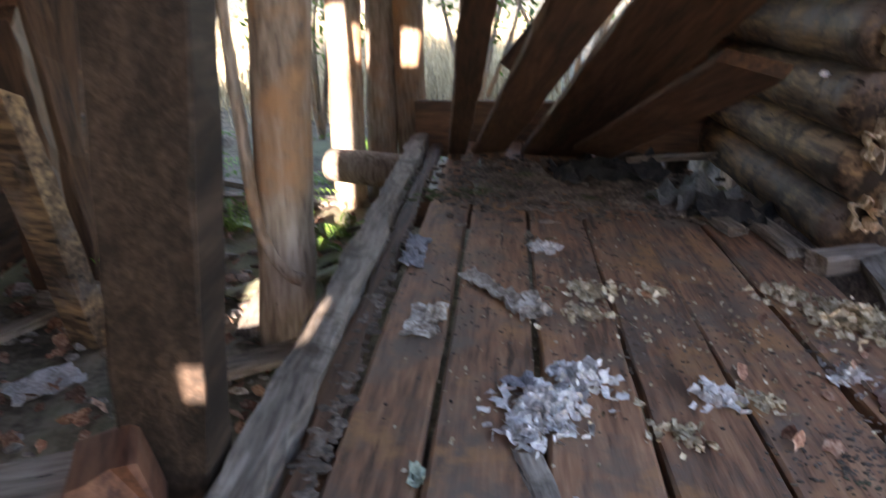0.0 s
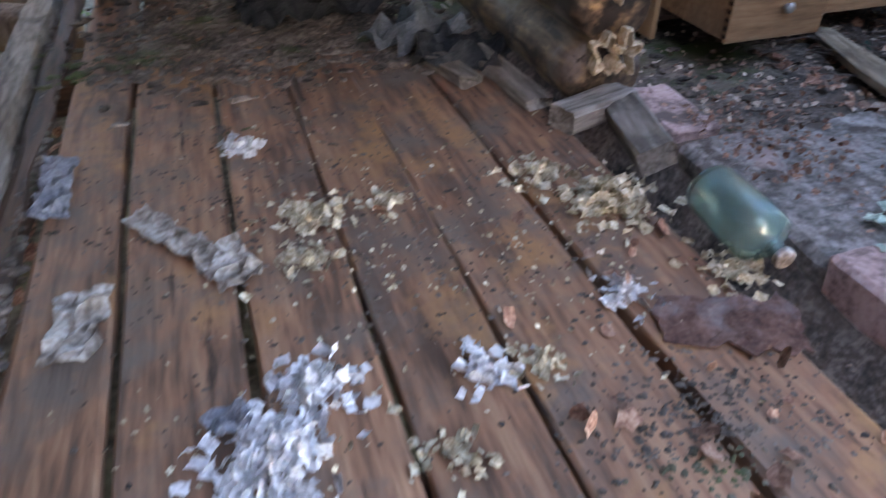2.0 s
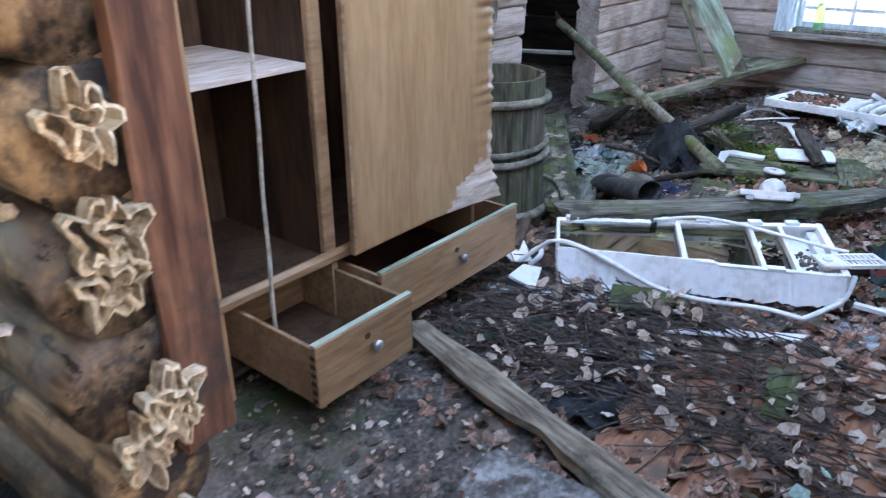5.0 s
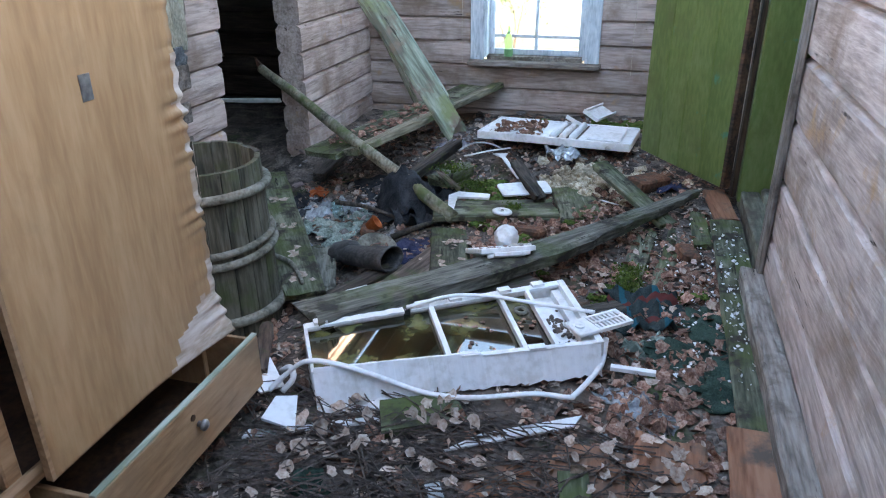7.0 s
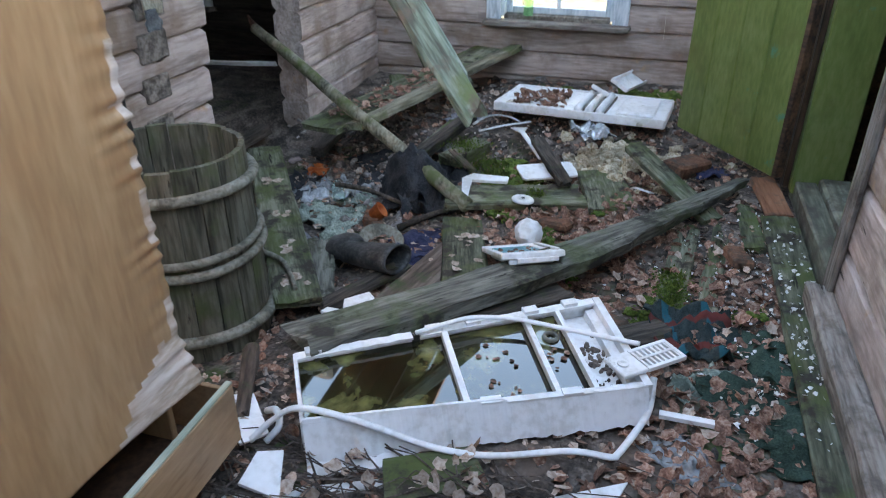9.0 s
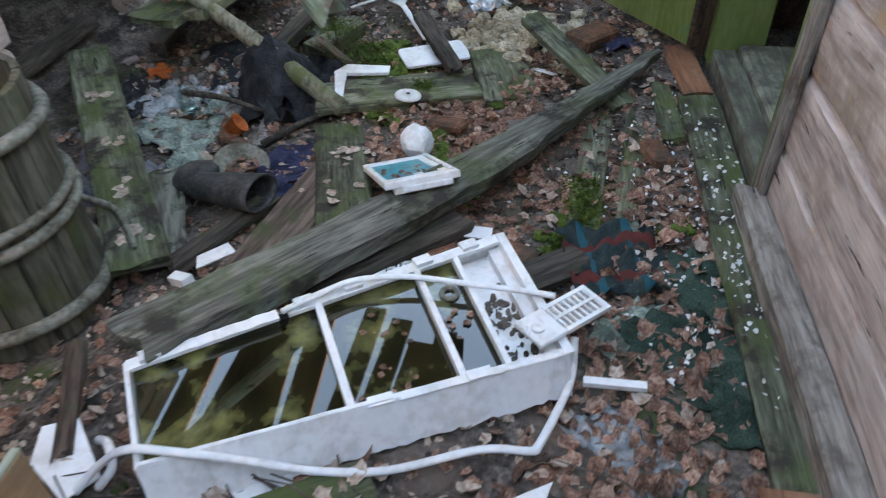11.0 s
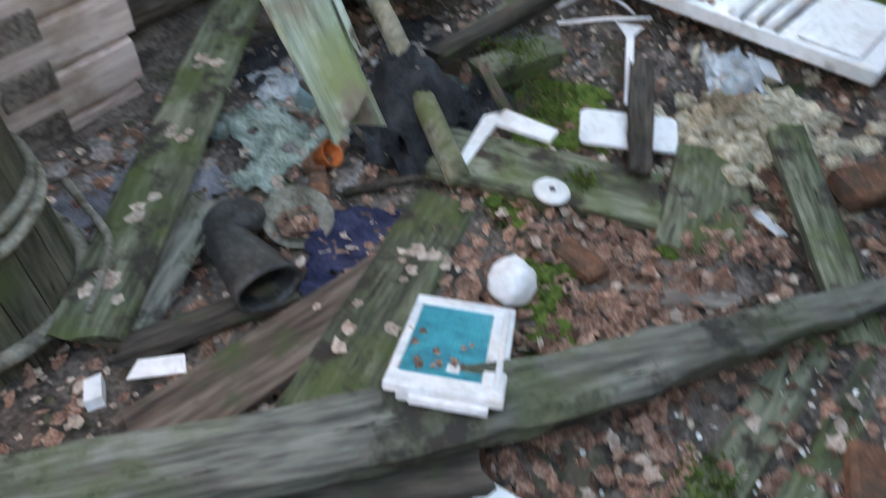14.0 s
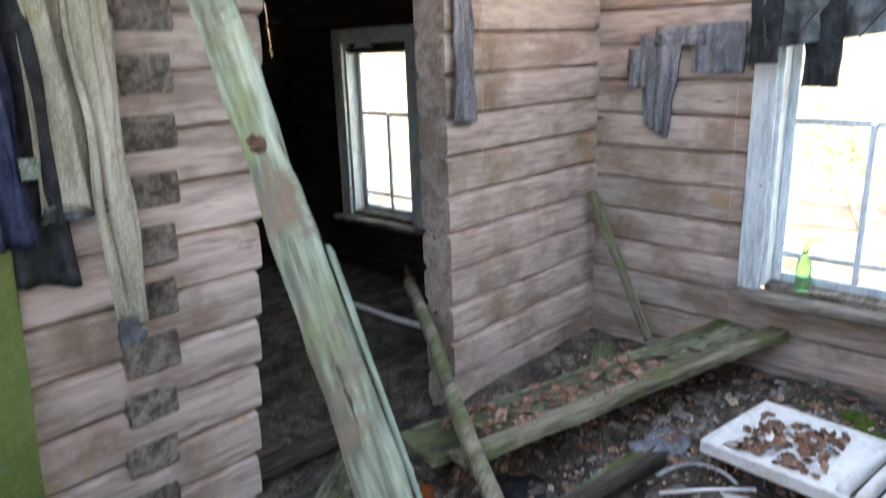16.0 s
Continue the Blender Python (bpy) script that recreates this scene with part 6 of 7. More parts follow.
# floating things in the water
flakes("water_scum", 34, 0.018, "leaf", "dead leaves and scum floating in the lining", "dead leaves", 71, lambda x, y: 0.0645, blobs=[tuple(fp(0.6, 0.5, 0)[:2]) + (0.05,), tuple(fp(0.8, 0.5, 0)[:2]) + (0.04,), tuple(fp(0.58, 0.15, 0)[:2]) + (0.05,)], tilt=0.05, curl=0.1)
crumbs("wet_dirt", 70, None, 0.012, "grime", "wet dirt on the lining's raised end", "dirt", 72, lambda x, y: 0.038, blobs=[tuple(fp(0.92, 0.5, 0)[:2]) + (0.04,), tuple(fp(0.93, 0.2, 0)[:2]) + (0.04,)])
tagged(link("rubber_ring", tube([(fp(0.80, 0.72, 0).x + 0.022 * math.cos(a), fp(0.80, 0.72, 0).y + 0.022 * math.sin(a), 0.064) for a in [2 * math.pi * i / 20 for i in range(21)]], 0.008, 0.008, 8), "hoop", smooth=True),
       "pale rubber ring floating in the water", "ring")

# framed teal panel on the heavy plank
pu = Vector((0.42, -0.908, 0.0)).normalized()
pv = Vector((0.82, 0.38, -0.40))
pv = (pv - pu * pv.dot(pu)).normalized()
pm = Matrix((pu, pv, pu.cross(pv))).transposed().to_4x4()
pm.translation = (4.09, 2.168, 0.082)
sc = thing("framed_panel", pm, "white plastic frame round a teal card, tilted off the plank", "framed panel")
PW, PL = 0.262, 0.43
part("card", boxbm(0.022, 0.055, 0.014, PW - 0.055, PL - 0.04, 0.018), "teal", sc, "teal printed card strewn with crumbs")
part("printed_mark", boxbm(0.125, 0.085, 0.0185, 0.155, 0.12, 0.0195), "white", sc, "small pale printed square")
for k in range(18):
    part("card_line", boxbm(0.028 + k * 0.0105, 0.06, 0.0183, 0.0295 + k * 0.0105, PL - 0.045, 0.0188), "tealline", sc, "fine darker printed line")
for a in ((0.0, 0.0, 0.0, PW, 0.055, 0.026), (0.0, PL - 0.04, 0.0, PW, PL, 0.026), (0.0, 0.055, 0.0, 0.022, PL - 0.04, 0.026), (PW - 0.055, 0.055, 0.0, PW, PL - 0.04, 0.022)):
    part("frame", boxbm(*a, 0.004), "white", sc)
part("ledge", boxbm(PW - 0.028, 0.03, 0.022, PW - 0.012, PL - 0.02, 0.034, 0.003), "white", sc)
part("back_box", boxbm(0.03, 0.006, -0.022, PW - 0.05, PL - 0.05, -0.001, 0.003), "white", sc)
part("front_lip", boxbm(0.06, -0.012, -0.016, PW - 0.03, 0.0055, 0.004, 0.003), "white", sc)
flakes("panel_crumbs", 16, 0.022, "leaf", "bits of leaf on the teal card", "litter", 170, lambda x, y: 0.104 - 0.43 * ((x - 4.085) * 0.861 + (y - 2.165) * 0.508), blobs=[(4.28, 2.13, 0.05)], tilt=0.2)
# ball, plates, boot, basin
bm = bmesh.new()
lump(bm, (0, 0, 0), 0.068, 5, 0.95, 3, 0.12)
o = link("crumpled_ball", bm, "white", smooth=False)
o.matrix_basis = pose(4.63, 2.155, -0.055)
tagged(o, "dented white ball with a faint pattern", "ball")
o = link("sink_strainer", lathe([(0.001, 0.018), (0.014, 0.018), (0.016, 0.012), (0.030, 0.012), (0.034, 0.018), (0.056, 0.016), (0.060, 0.010), (0.058, 0.004), (0.001, 0.004)], 26), "white", smooth=True)
o.matrix_basis = pose(5.04, 2.26, -0.088, 4, 3, 0)
tagged(o, "small white enamel drain cover", "drain cover")
part("drain_hole", lathe([(0.001, 0.0190), (0.010, 0.0190), (0.010, 0.0205), (0.001, 0.0205)], 14), "rubber", o, "dark drain hole")
bt = thing("rubber_boot", Matrix.Translation((4.235, 2.68, -0.07)) @ Matrix.Rotation(radians(72), 4, "Z") @ Matrix.Rotation(radians(14), 4, "Y"), "old black rubber boot lying on its side", "boot")
secs = []
for i in range(9):
    t = i / 8
    k = 16
    rx, rz = 0.098 - 0.035 * t, 0.062 - 0.012 * t
    secs.append([Vector((-0.02 + 0.30 * t, rx * math.cos(2 * math.pi * j / k), rz * math.sin(2 * math.pi * j / k) + 0.02 * t)) for j in range(k)])
inner = [[Vector((v.x, v.y * 0.90, (v.z - 0.02 * (i / 8)) * 0.88 + 0.02 * (i / 8))) for v in s] for i, s in enumerate(secs)]
bm = bmesh.new()
rings(bm, inner[::-1] + secs, close=False)
part("shaft", bm, "rubber", bt, "", smooth=True)
bm = bmesh.new()
lump(bm, (0.36, -0.06, 0.02), 0.10, 8, 0.55, 2, 0.12)
part("foot", bm, "rubber", bt, "", smooth=True)
o = link("metal_basin", lathe([(0.001, 0.005), (0.06, 0.006), (0.085, 0.03), (0.108, 0.045), (0.112, 0.05), (0.106, 0.051), (0.083, 0.038), (0.058, 0.014), (0.001, 0.012)], 26), "hoop", smooth=True)
o.matrix_basis = pose(4.54, 2.87, -0.19, 14, -10, 0)
tagged(o, "grey metal dish half buried in litter", "dish")
tagged(link("bent_rod", tube(curve_points([(4.17, 3.46, -0.06), (4.14, 3.32, -0.07), (4.10, 3.17, -0.08), (4.0, 3.07, -0.085), (3.905, 3.0, -0.085)], 5), 0.014, 0.010, 8, wob=0.2), "hoop", smooth=True), "bent broken barrel hoop piece", "hoop piece")
o = thing("pocket_radio", pose(2.666, 1.975, -0.022, 0, 0, 30), "small dark plastic phone case with a pale face", "phone case")
part("shell", boxbm(-0.045, -0.03, 0.0, 0.045, 0.03, 0.018, 0.004), "rubber", o)
part("face", boxbm(-0.036, -0.022, 0.0182, 0.036, 0.022, 0.020), "metal", o, "pale scratched face")
# bricks and stones
for i, (x, y, z, rz, s) in enumerate(((3.93, 1.95, -0.10, 25, 1.05), (4.0, 1.75, -0.09, 60, 0.8), (5.62, 1.45, -0.08, -35, 1.2), (4.58, 1.235, -0.05, 15, 0.75), (4.84, 3.03, -0.17, 15, 0.8), (4.70, 2.93, -0.17, 40, 0.6), (4.86, 2.06, -0.13, 70, 0.7))):
    bm = boxbm(-0.12 * s, -0.06 * s, 0, 0.12 * s, 0.06 * s, 0.065 * s, 0.012)
    for v in bm.verts:
        v.co += Vector((noise.noise(v.co * 30 + Vector((i, 0, 0))), noise.noise(v.co * 30 + Vector((0, i, 0))), 0)) * 0.008
    o = link("brick", bm, "brick")
    o.matrix_basis = pose(x, y, floor_z(x, y) + 0.004, 4, 6, rz)
    tagged(o, "chipped orange-red brick among the leaves", "brick", "loose bricks")
# boards half buried in the litter
for p, q, w, t, mt, lb in (((4.92, 1.43, -0.09), (4.10, 1.515, -0.085), 0.11, 0.03, "moss", "rotten mossy strip of flooring"), ((4.96, 1.275, -0.075), (4.03, 1.38, -0.08), 0.085, 0.03, "moss", "rotten dark strip of flooring"),
                           ((5.15, 1.17, -0.07), (4.70, 1.15, -0.06), 0.09, 0.05, "moss", "splintered mossy stub of board"), ((5.02, 2.66, -0.13), (5.23, 1.98, -0.13), 0.25, 0.04, "moss", "mossy board under the drain cover"),
                           ((5.24, 1.64, -0.13), (4.90, 1.35, -0.13), 0.10, 0.03, "moss", "rotten board under the heavy plank"), ((4.83, 1.90, -0.12), (4.97, 1.64, -0.11), 0.05, 0.02, "grey", "thin broken lath among leaves"),
                           ((3.81, 1.755, -0.07), (3.98, 1.52, -0.07), 0.12, 0.04, "rot", "dark board end beside the lining"), ((3.72, 2.34, -0.07), (4.12, 1.93, -0.07), 0.11, 0.05, "rot", "dark plank under the heavy plank"),
                           ((3.88, 2.88, -0.16), (4.30, 2.655, -0.15), 0.09, 0.03, "rot", "dark rotten board beside the boot"), ((4.60, 2.445, -0.15), (3.74, 2.565, -0.065), 0.19, 0.03, "moldbrown", "brown rotten board under the leaves"),
                           ((3.95, 2.92, -0.17), (4.42, 3.14, -0.15), 0.13, 0.02, "plankgrey", "blue-grey board beside the mossy board"),
                           ((5.80, 2.315, -0.045), (5.28, 2.075, -0.075), 0.085, 0.035, "rot", "dark stick lying over the white panel"),
                           ((5.40, 2.97, -0.09), (6.06, 2.80, -0.02), 0.09, 0.06, "rot", "rotten dark splinter of beam"), ((5.50, 3.02, -0.12), (6.10, 2.92, -0.06), 0.06, 0.03, "moss", "rotten mossy splinter of a beam"),
                           ((5.78, 2.66, -0.12), (5.46, 2.78, -0.12), 0.13, 0.08, "moss", "rotten block covered with green moss"), ((5.30, 2.60, -0.06), (5.38, 2.74, 0.0), 0.035, 0.02, "moldbrown", "small brown splinter standing upright"),
                           ((3.42, 2.92, -0.05), (3.05, 2.74, -0.01), 0.05, 0.035, "moldbrown", "grey stick by the barrel"), ((6.3, 3.3, -0.15), (7.1, 3.7, -0.08), 0.12, 0.03, "moss", "rotten board in the corner"),
                           ((5.6, 3.7, -0.2), (6.6, 3.75, -0.14), 0.10, 0.06, "rot", "rotten joist in the doorway"), ((4.9, 4.3, -0.2), (5.9, 4.25, -0.2), 0.12, 0.06, "rot", "dark joist beyond the doorway")):
    board("board_piece", p, q, w, t, mt, lb, "board", group="board pieces", rough=0.006, jag=0.03)
board("white_lath", (6.05, 4.20, 0.24), (6.15, 4.95, 0.18), 0.035, 0.02, "white", "pale lath beyond the doorway", "lath", roll=60)


# cloth and film
def rag(name, x, y, w, h, amp, mt, lb, cat, rz=0, fq=7, z=None, nx=18, ny=16, thick=0.006, rag_=0.03, tilt=0):
    o = link(name, sheet(w, h, nx, ny, amp, fq, thick, x * 5 + y, rag_), mt, smooth=True)
    o.matrix_basis = pose(x, y, floor_z(x, y) - 0.004 if z is None else z, tilt, 0, rz)
    return tagged(o, lb, cat)


rag("rag", 5.10, 2.80, 0.40, 0.36, 0.24, "cloth", "heap of black cloth on the pole's foot", "rag", 30, 8)
drape = link("rag", sheet(0.42, 0.36, 20, 18, 0.09, 9, 0.006, 4.2, 0.03, drop=lambda u, v: 0.24 * max(0.0, 1 - 3.0 * ((u - 0.5) ** 2 + (v - 0.5) ** 2))), "cloth", smooth=True)
drape.matrix_basis = pose(5.17, 2.90, -0.20, 0, 0, 20)
tagged(drape, "black cloth draped over the foot of the pole", "rag")
rag("rag", 5.42, 2.78, 0.42, 0.20, 0.13, "cloth", "black cloth trailing over the moss", "rag", -10, 8)
rag("rag", 4.58, 2.66, 0.28, 0.30, 0.05, "navy", "navy cloth pressed into the litter", "rag", 40, 9)
rag("rag", 4.36, 2.60, 0.14, 0.14, 0.05, "navy", "scrap of navy cloth", "rag", 10, 9)
rag("plaid_shirt", 3.97, 1.42, 0.34, 0.30, 0.12, "plaid", "plaid flannel shirt lying crumpled", "shirt", 12, 9)
rag("dark_cloth", 3.88, 1.16, 0.26, 0.22, 0.06, "darkgreen", "dark cloth under white plaster bits", "rag", 40, 9)
rag("green_cloth", 3.58, 1.22, 0.34, 0.32, 0.05, "darkgreen", "dark green cloth flattened on the floor", "rag", 20, 8)
rag("green_cloth", 3.46, 1.08, 0.34, 0.24, 0.04, "darkgreen", "dark green cloth by the wall", "rag", -10, 8)
rag("green_cloth", 3.68, 1.40, 0.10, 0.26, 0.07, "palegreen", "strip of green cloth", "rag", 50, 10)
rag("plastic_film", 3.14, 1.42, 0.30, 0.24, 0.035, "film", "crumpled clear plastic film", "film", 10, 16, thick=0.002)
rag("plastic_film", 3.30, 1.46, 0.20, 0.14, 0.03, "film", "crumpled clear plastic film", "film", 50, 18, thick=0.002)
rag("plastic_bag", 5.18, 3.42, 0.40, 0.30, 0.10, "film", "crumpled clear plastic bag", "bag", -25, 10, thick=0.002)
for i, (x, y, w, h, rz, mt) in enumerate(((4.72, 3.16, 0.3, 0.16, 10, "palegreen"), (4.88, 3.15, 0.40, 0.13, -30, "palegreen"), (5.20, 3.26, 0.3, 0.2, 30, "palegreen"), (4.86, 3.34, 0.3, 0.24, 70, "palegreen"), (4.46, 3.30, 0.26, 0.2, 0, "greycloth"),
                                          (4.34, 3.16, 0.2, 0.2, 45, "palegreen"), (4.52, 3.48, 0.4, 0.2, 20, "greycloth"), (4.20, 3.52, 0.35, 0.2, -10, "greycloth"), (5.42, 3.2, 0.4, 0.25, 10, "cloth"), (5.7, 3.3, 0.4, 0.3, 50, "cloth"),
                                          (5.95, 2.96, 0.3, 0.2, 15, "greycloth"), (6.3, 2.92, 0.3, 0.2, -15, "greycloth"), (5.2, 3.66, 0.4, 0.2, 0, "cloth"), (5.42, 3.62, 0.16, 0.12, 20, "orange"), (2.50, 2.44, 0.4, 0.12, -40, "darkgreen"), (2.36, 2.02, 0.24, 0.2, 20, "cloth"))):
    rag("litter_scrap", x, y, w, h, 0.06, mt, "crumpled scrap among the floor litter", "rag", rz, 11, nx=12, ny=10)
for i, (x, y) in enumerate(((5.02, 3.30), (4.75, 3.42), (5.45, 3.04))):
    bo = link("plastic_bottle", lathe([(0.001, 0), (0.03, 0.0), (0.036, 0.012), (0.036, 0.12), (0.03, 0.15), (0.013, 0.18), (0.013, 0.20), (0.001, 0.20)], 16), "jarglass", smooth=True)
    bo.matrix_basis = Matrix.Translation((x, y, floor_z(x, y) + 0.04)) @ Matrix.Rotation(i * 2.1 + 0.5, 4, "Z") @ Matrix.Rotation(radians(82), 4, "Y")
    tagged(bo, "clear plastic bottle in the litter", "bottle", "plastic bottles")
gb = link("glass_bottle", lathe([(0.001, 0), (0.036, 0.0), (0.038, 0.01), (0.038, 0.13), (0.030, 0.165), (0.014, 0.20), (0.013, 0.26), (0.015, 0.265), (0.001, 0.265)], 18), "bottle", smooth=True)
gb.matrix_basis = pose(7.40, 2.70, 0.415)
tagged(gb, "light green glass bottle on the window sill", "bottle")
# wadding heap
wb = bmesh.new()
wr = random.Random(77)
for k in range(150):
    x, y = wr.gauss(5.68, 0.20), wr.gauss(1.86, 0.16)
    s = wr.uniform(0.02, 0.055)
    lump(wb, (x, y, floor_z(x, y) + max(0, 0.09 - 0.25 * math.hypot(x - 5.7, y - 1.85)) * wr.uniform(0.2, 1)), s, k, 0.7, 2, 0.5)
tagged(link("wadding_heap", wb, "wool", smooth=False), "heap of dirty yellowed wadding by the door", "wadding", "", "stuff")
rag("plastic_film", 5.78, 2.0, 0.24, 0.2, 0.08, "film", "clear film on the wadding heap", "film", 30, 14, z=0.06, thick=0.002)
rag("blue_rag", 5.62, 1.32, 0.2, 0.16, 0.06, "navy", "blue-grey rag beside the door", "rag", 10)

# ---- clothes hung up ----
def hung(name, w, h, n, amp, mt, lb, cat, m, folds=6.0, shape=None, thick=0.012, owner=None):
    """Cloth hanging in folds: x across, z down from 0, folds pushed along y."""
    bm = bmesh.new()
    nx, nz = 26, 22
    g = {}
    for lev in (0, 1):
        for i in range(nx + 1):
            for j in range(nz + 1):
                u, v = i / nx, j / nz
                sx, dz = shape(u, v) if shape else (1.0, 0.0)
                x = (u - 0.5) * w * sx + 0.012 * noise.noise((v * 4, u * 3, n))
                y = amp * math.sin(u * folds * 6.283 + 2.2 * noise.noise((u * 3, v * 2, n))) * (0.35 + 0.65 * v) + 0.5 * amp * noise.noise((u * 9, v * 5, n))
                g[lev, i, j] = bm.verts.new((x, y + lev * thick, -v * h + dz))
    for i in range(nx):
        for j in range(nz):
            bm.faces.new((g[0, i, j], g[0, i + 1, j], g[0, i + 1, j + 1], g[0, i, j + 1]))
            bm.faces.new((g[1, i, j + 1], g[1, i + 1, j + 1], g[1, i + 1, j], g[1, i, j]))
    for i in range(nx):
        for j in (0, nz):
            bm.faces.new((g[0, i, j], g[1, i, j], g[1, i + 1, j], g[0, i + 1, j]))
    for j in range(nz):
        for i in (0, nx):
            bm.faces.new((g[0, i, j], g[0, i, j + 1], g[1, i, j + 1], g[1, i, j]))
    o = link(name, bm, mt, owner, lb if owner else "", smooth=True)
    o.matrix_basis = m
    return o if owner else tagged(o, lb, cat)


jk = thing("hanging_jacket", pose(4.27, 3.82, 2.08), "old khaki canvas jacket hanging on the log wall", "jacket")
hung("body", 0.20, 0.79, 3, 0.028, "khaki", "", "", pose(0, 0, 0), 1.6, lambda u, v: (0.75 + 0.35 * v, -0.14 * max(0, u - 0.55) * v), owner=jk)
hung("sleeve", 0.125, 1.02, 9, 0.024, "khaki", "loose khaki sleeve", "", pose(0.09, -0.025, -0.16), 1.0, lambda u, v: (1.0 - 0.25 * v, 0.0), owner=jk)
hung("cuff", 0.085, 0.09, 5, 0.01, "jacket", "dark frayed cuff", "", pose(0.08, -0.027, -1.16), 1.0, owner=jk)
hung("hem", 0.20, 0.05, 6, 0.02, "jacket", "dark torn hem", "", pose(-0.01, -0.003, -0.77), 1.6, owner=jk)
jd = thing("hanging_coat", pose(4.12, 3.84, 2.08), "dark blue-black coat hanging on the log wall", "coat")
hung("body", 0.24, 0.98, 7, 0.03, "cloth", "", "", pose(0, 0, 0), 2.0, lambda u, v: (0.8 + 0.2 * v, -0.05 * u), owner=jd)
hung("sleeve", 0.10, 0.75, 8, 0.03, "navy", "limp dark sleeve", "", pose(-0.04, -0.04, -0.12), 1.0, owner=jd)
hung("patch", 0.05, 0.06, 8, 0.004, "palegreen", "pale worn patch", "", pose(0.02, -0.045, -0.62), 1.0, owner=jd)
hung("hanging_rag", 0.14, 0.72, 11, 0.02, "greycloth", "grey rag hanging at the doorway", "rag", pose(6.14, 3.93, 2.08), 2.5, lambda u, v: (0.7 + 0.5 * v, 0.0))
EASTWARD = Matrix.Rotation(radians(-90), 4, "Z")
sh = thing("hanging_shirt", Matrix.Translation((7.355, 3.56, 1.76)) @ EASTWARD, "grey crumpled shirt hanging on the log wall", "shirt")
hung("body", 0.26, 0.52, 13, 0.022, "greycloth", "", "", pose(0, 0, 0), 3.0, lambda u, v: (1.0 - 0.45 * v, -0.06 * u), owner=sh)
hung("sleeve", 0.28, 0.26, 17, 0.018, "greycloth", "short crumpled sleeve", "", pose(0.34, 0, 0.04), 4.0, owner=sh)
hung("sleeve", 0.12, 0.22, 19, 0.018, "greycloth", "short crumpled sleeve", "", pose(-0.13, -0.004, -0.08), 2.0, owner=sh)
hung("shoulder", 0.30, 0.10, 20, 0.014, "greycloth", "", "", pose(0.13, -0.006, 0.03), 4.0, owner=sh)
qj = thing("quilted_jacket", Matrix.Translation((7.26, 2.68, 1.96)) @ EASTWARD, "quilted grey jacket hung over the window", "jacket")
hung("body", 0.60, 0.30, 21, 0.05, "jacket", "", "", pose(0, 0, 0), 2.0, lambda u, v: (1.0 - 0.12 * v, 0.06 * u), thick=0.03, owner=qj)
hung("sleeve", 0.16, 0.42, 23, 0.03, "cloth", "black hanging sleeve", "", pose(0.0, -0.01, -0.06), 1.0, thick=0.03, owner=qj)
hung("sleeve", 0.14, 0.34, 25, 0.03, "cloth", "black hanging sleeve", "", pose(-0.27, -0.01, -0.03), 1.0, thick=0.03, owner=qj)
for k in range(4):
    part("quilting_seam", tube([(-0.26 + 0.14 * k, -0.052, -0.01), (-0.16 + 0.14 * k, -0.058, -0.13), (-0.26 + 0.14 * k, -0.055, -0.26)], 0.004, 0.004, 5), "cloth", qj)
for x, y, z0, z1 in ((7.36, 3.10, 0.35, 1.8), (7.36, 1.66, 0.3, 2.0), (6.28, 3.95, 1.1, 1.95)):
    tagged(link("string", tube([(x, y + 0.004 * math.sin(k), z0 + (z1 - z0) * k / 10) for k in range(11)], 0.0022, 0.0022, 5), "rope"), "thin pale string hanging on the wall", "string", "strings")
hung("dark_flap", 0.10, 0.34, 27, 0.01, "rubber", "dark rubber flap behind the barrel", "flap", Matrix.Translation((3.70, 3.50, 0.86)), 0.5, lambda u, v: (0.4 + 0.6 * v, -0.1 * u))

# ---- leaves, twigs, plaster, moss ----
room_keep = lambda x, y: 0.97 < y < 3.85 and 1.4 < x < 7.3
fz = lambda x, y: floor_z(x, y) + 0.002
flakes("dead_leaves", 3400, 0.042, "leaf", "brown dead leaves strewn over the floor", "dead leaves", 80, fz, area=(2.0, 0.97, 7.3, 3.8), curl=0.7, tilt=0.35, keep=room_keep)
flakes("dead_leaves_drift", 2600, 0.045, "leaf", "drift of brown dead leaves in the room's middle", "dead leaves", 81, fz, blobs=[(4.6, 1.9, 0.25), (4.9, 2.0, 0.3), (5.3, 1.8, 0.25), (4.3, 1.2, 0.25), (2.2, 1.5, 0.2), (2.9, 1.3, 0.2), (4.1, 2.3, 0.2), (3.6, 1.3, 0.25)], curl=0.7, tilt=0.4, keep=room_keep)
flakes("pale_leaves", 600, 0.038, "leafpale", "pale dry leaves on top of the litter", "dead leaves", 82, lambda x, y: fz(x, y) + 0.012, area=(2.0, 1.0, 7.2, 3.8), curl=0.8, tilt=0.4, keep=room_keep)
flakes("plank_leaves", 26, 0.042, "leafpale", "pale leaves lying on the mossy board", "dead leaves", 83, lambda x, y: -0.104 + 0.0167 * (x - 3.86), blobs=[(4.0, 3.05, 0.035), (4.25, 3.22, 0.035), (4.55, 3.42, 0.035), (4.9, 3.65, 0.03)], tilt=0.12)
flakes("plank_leaves", 16, 0.042, "leafpale", "pale leaves lying on the short board", "dead leaves", 93, lambda x, y: -0.021 - 0.136 * (x - 3.98), blobs=[(4.30, 2.38, 0.05), (4.55, 2.45, 0.05)], tilt=0.12)
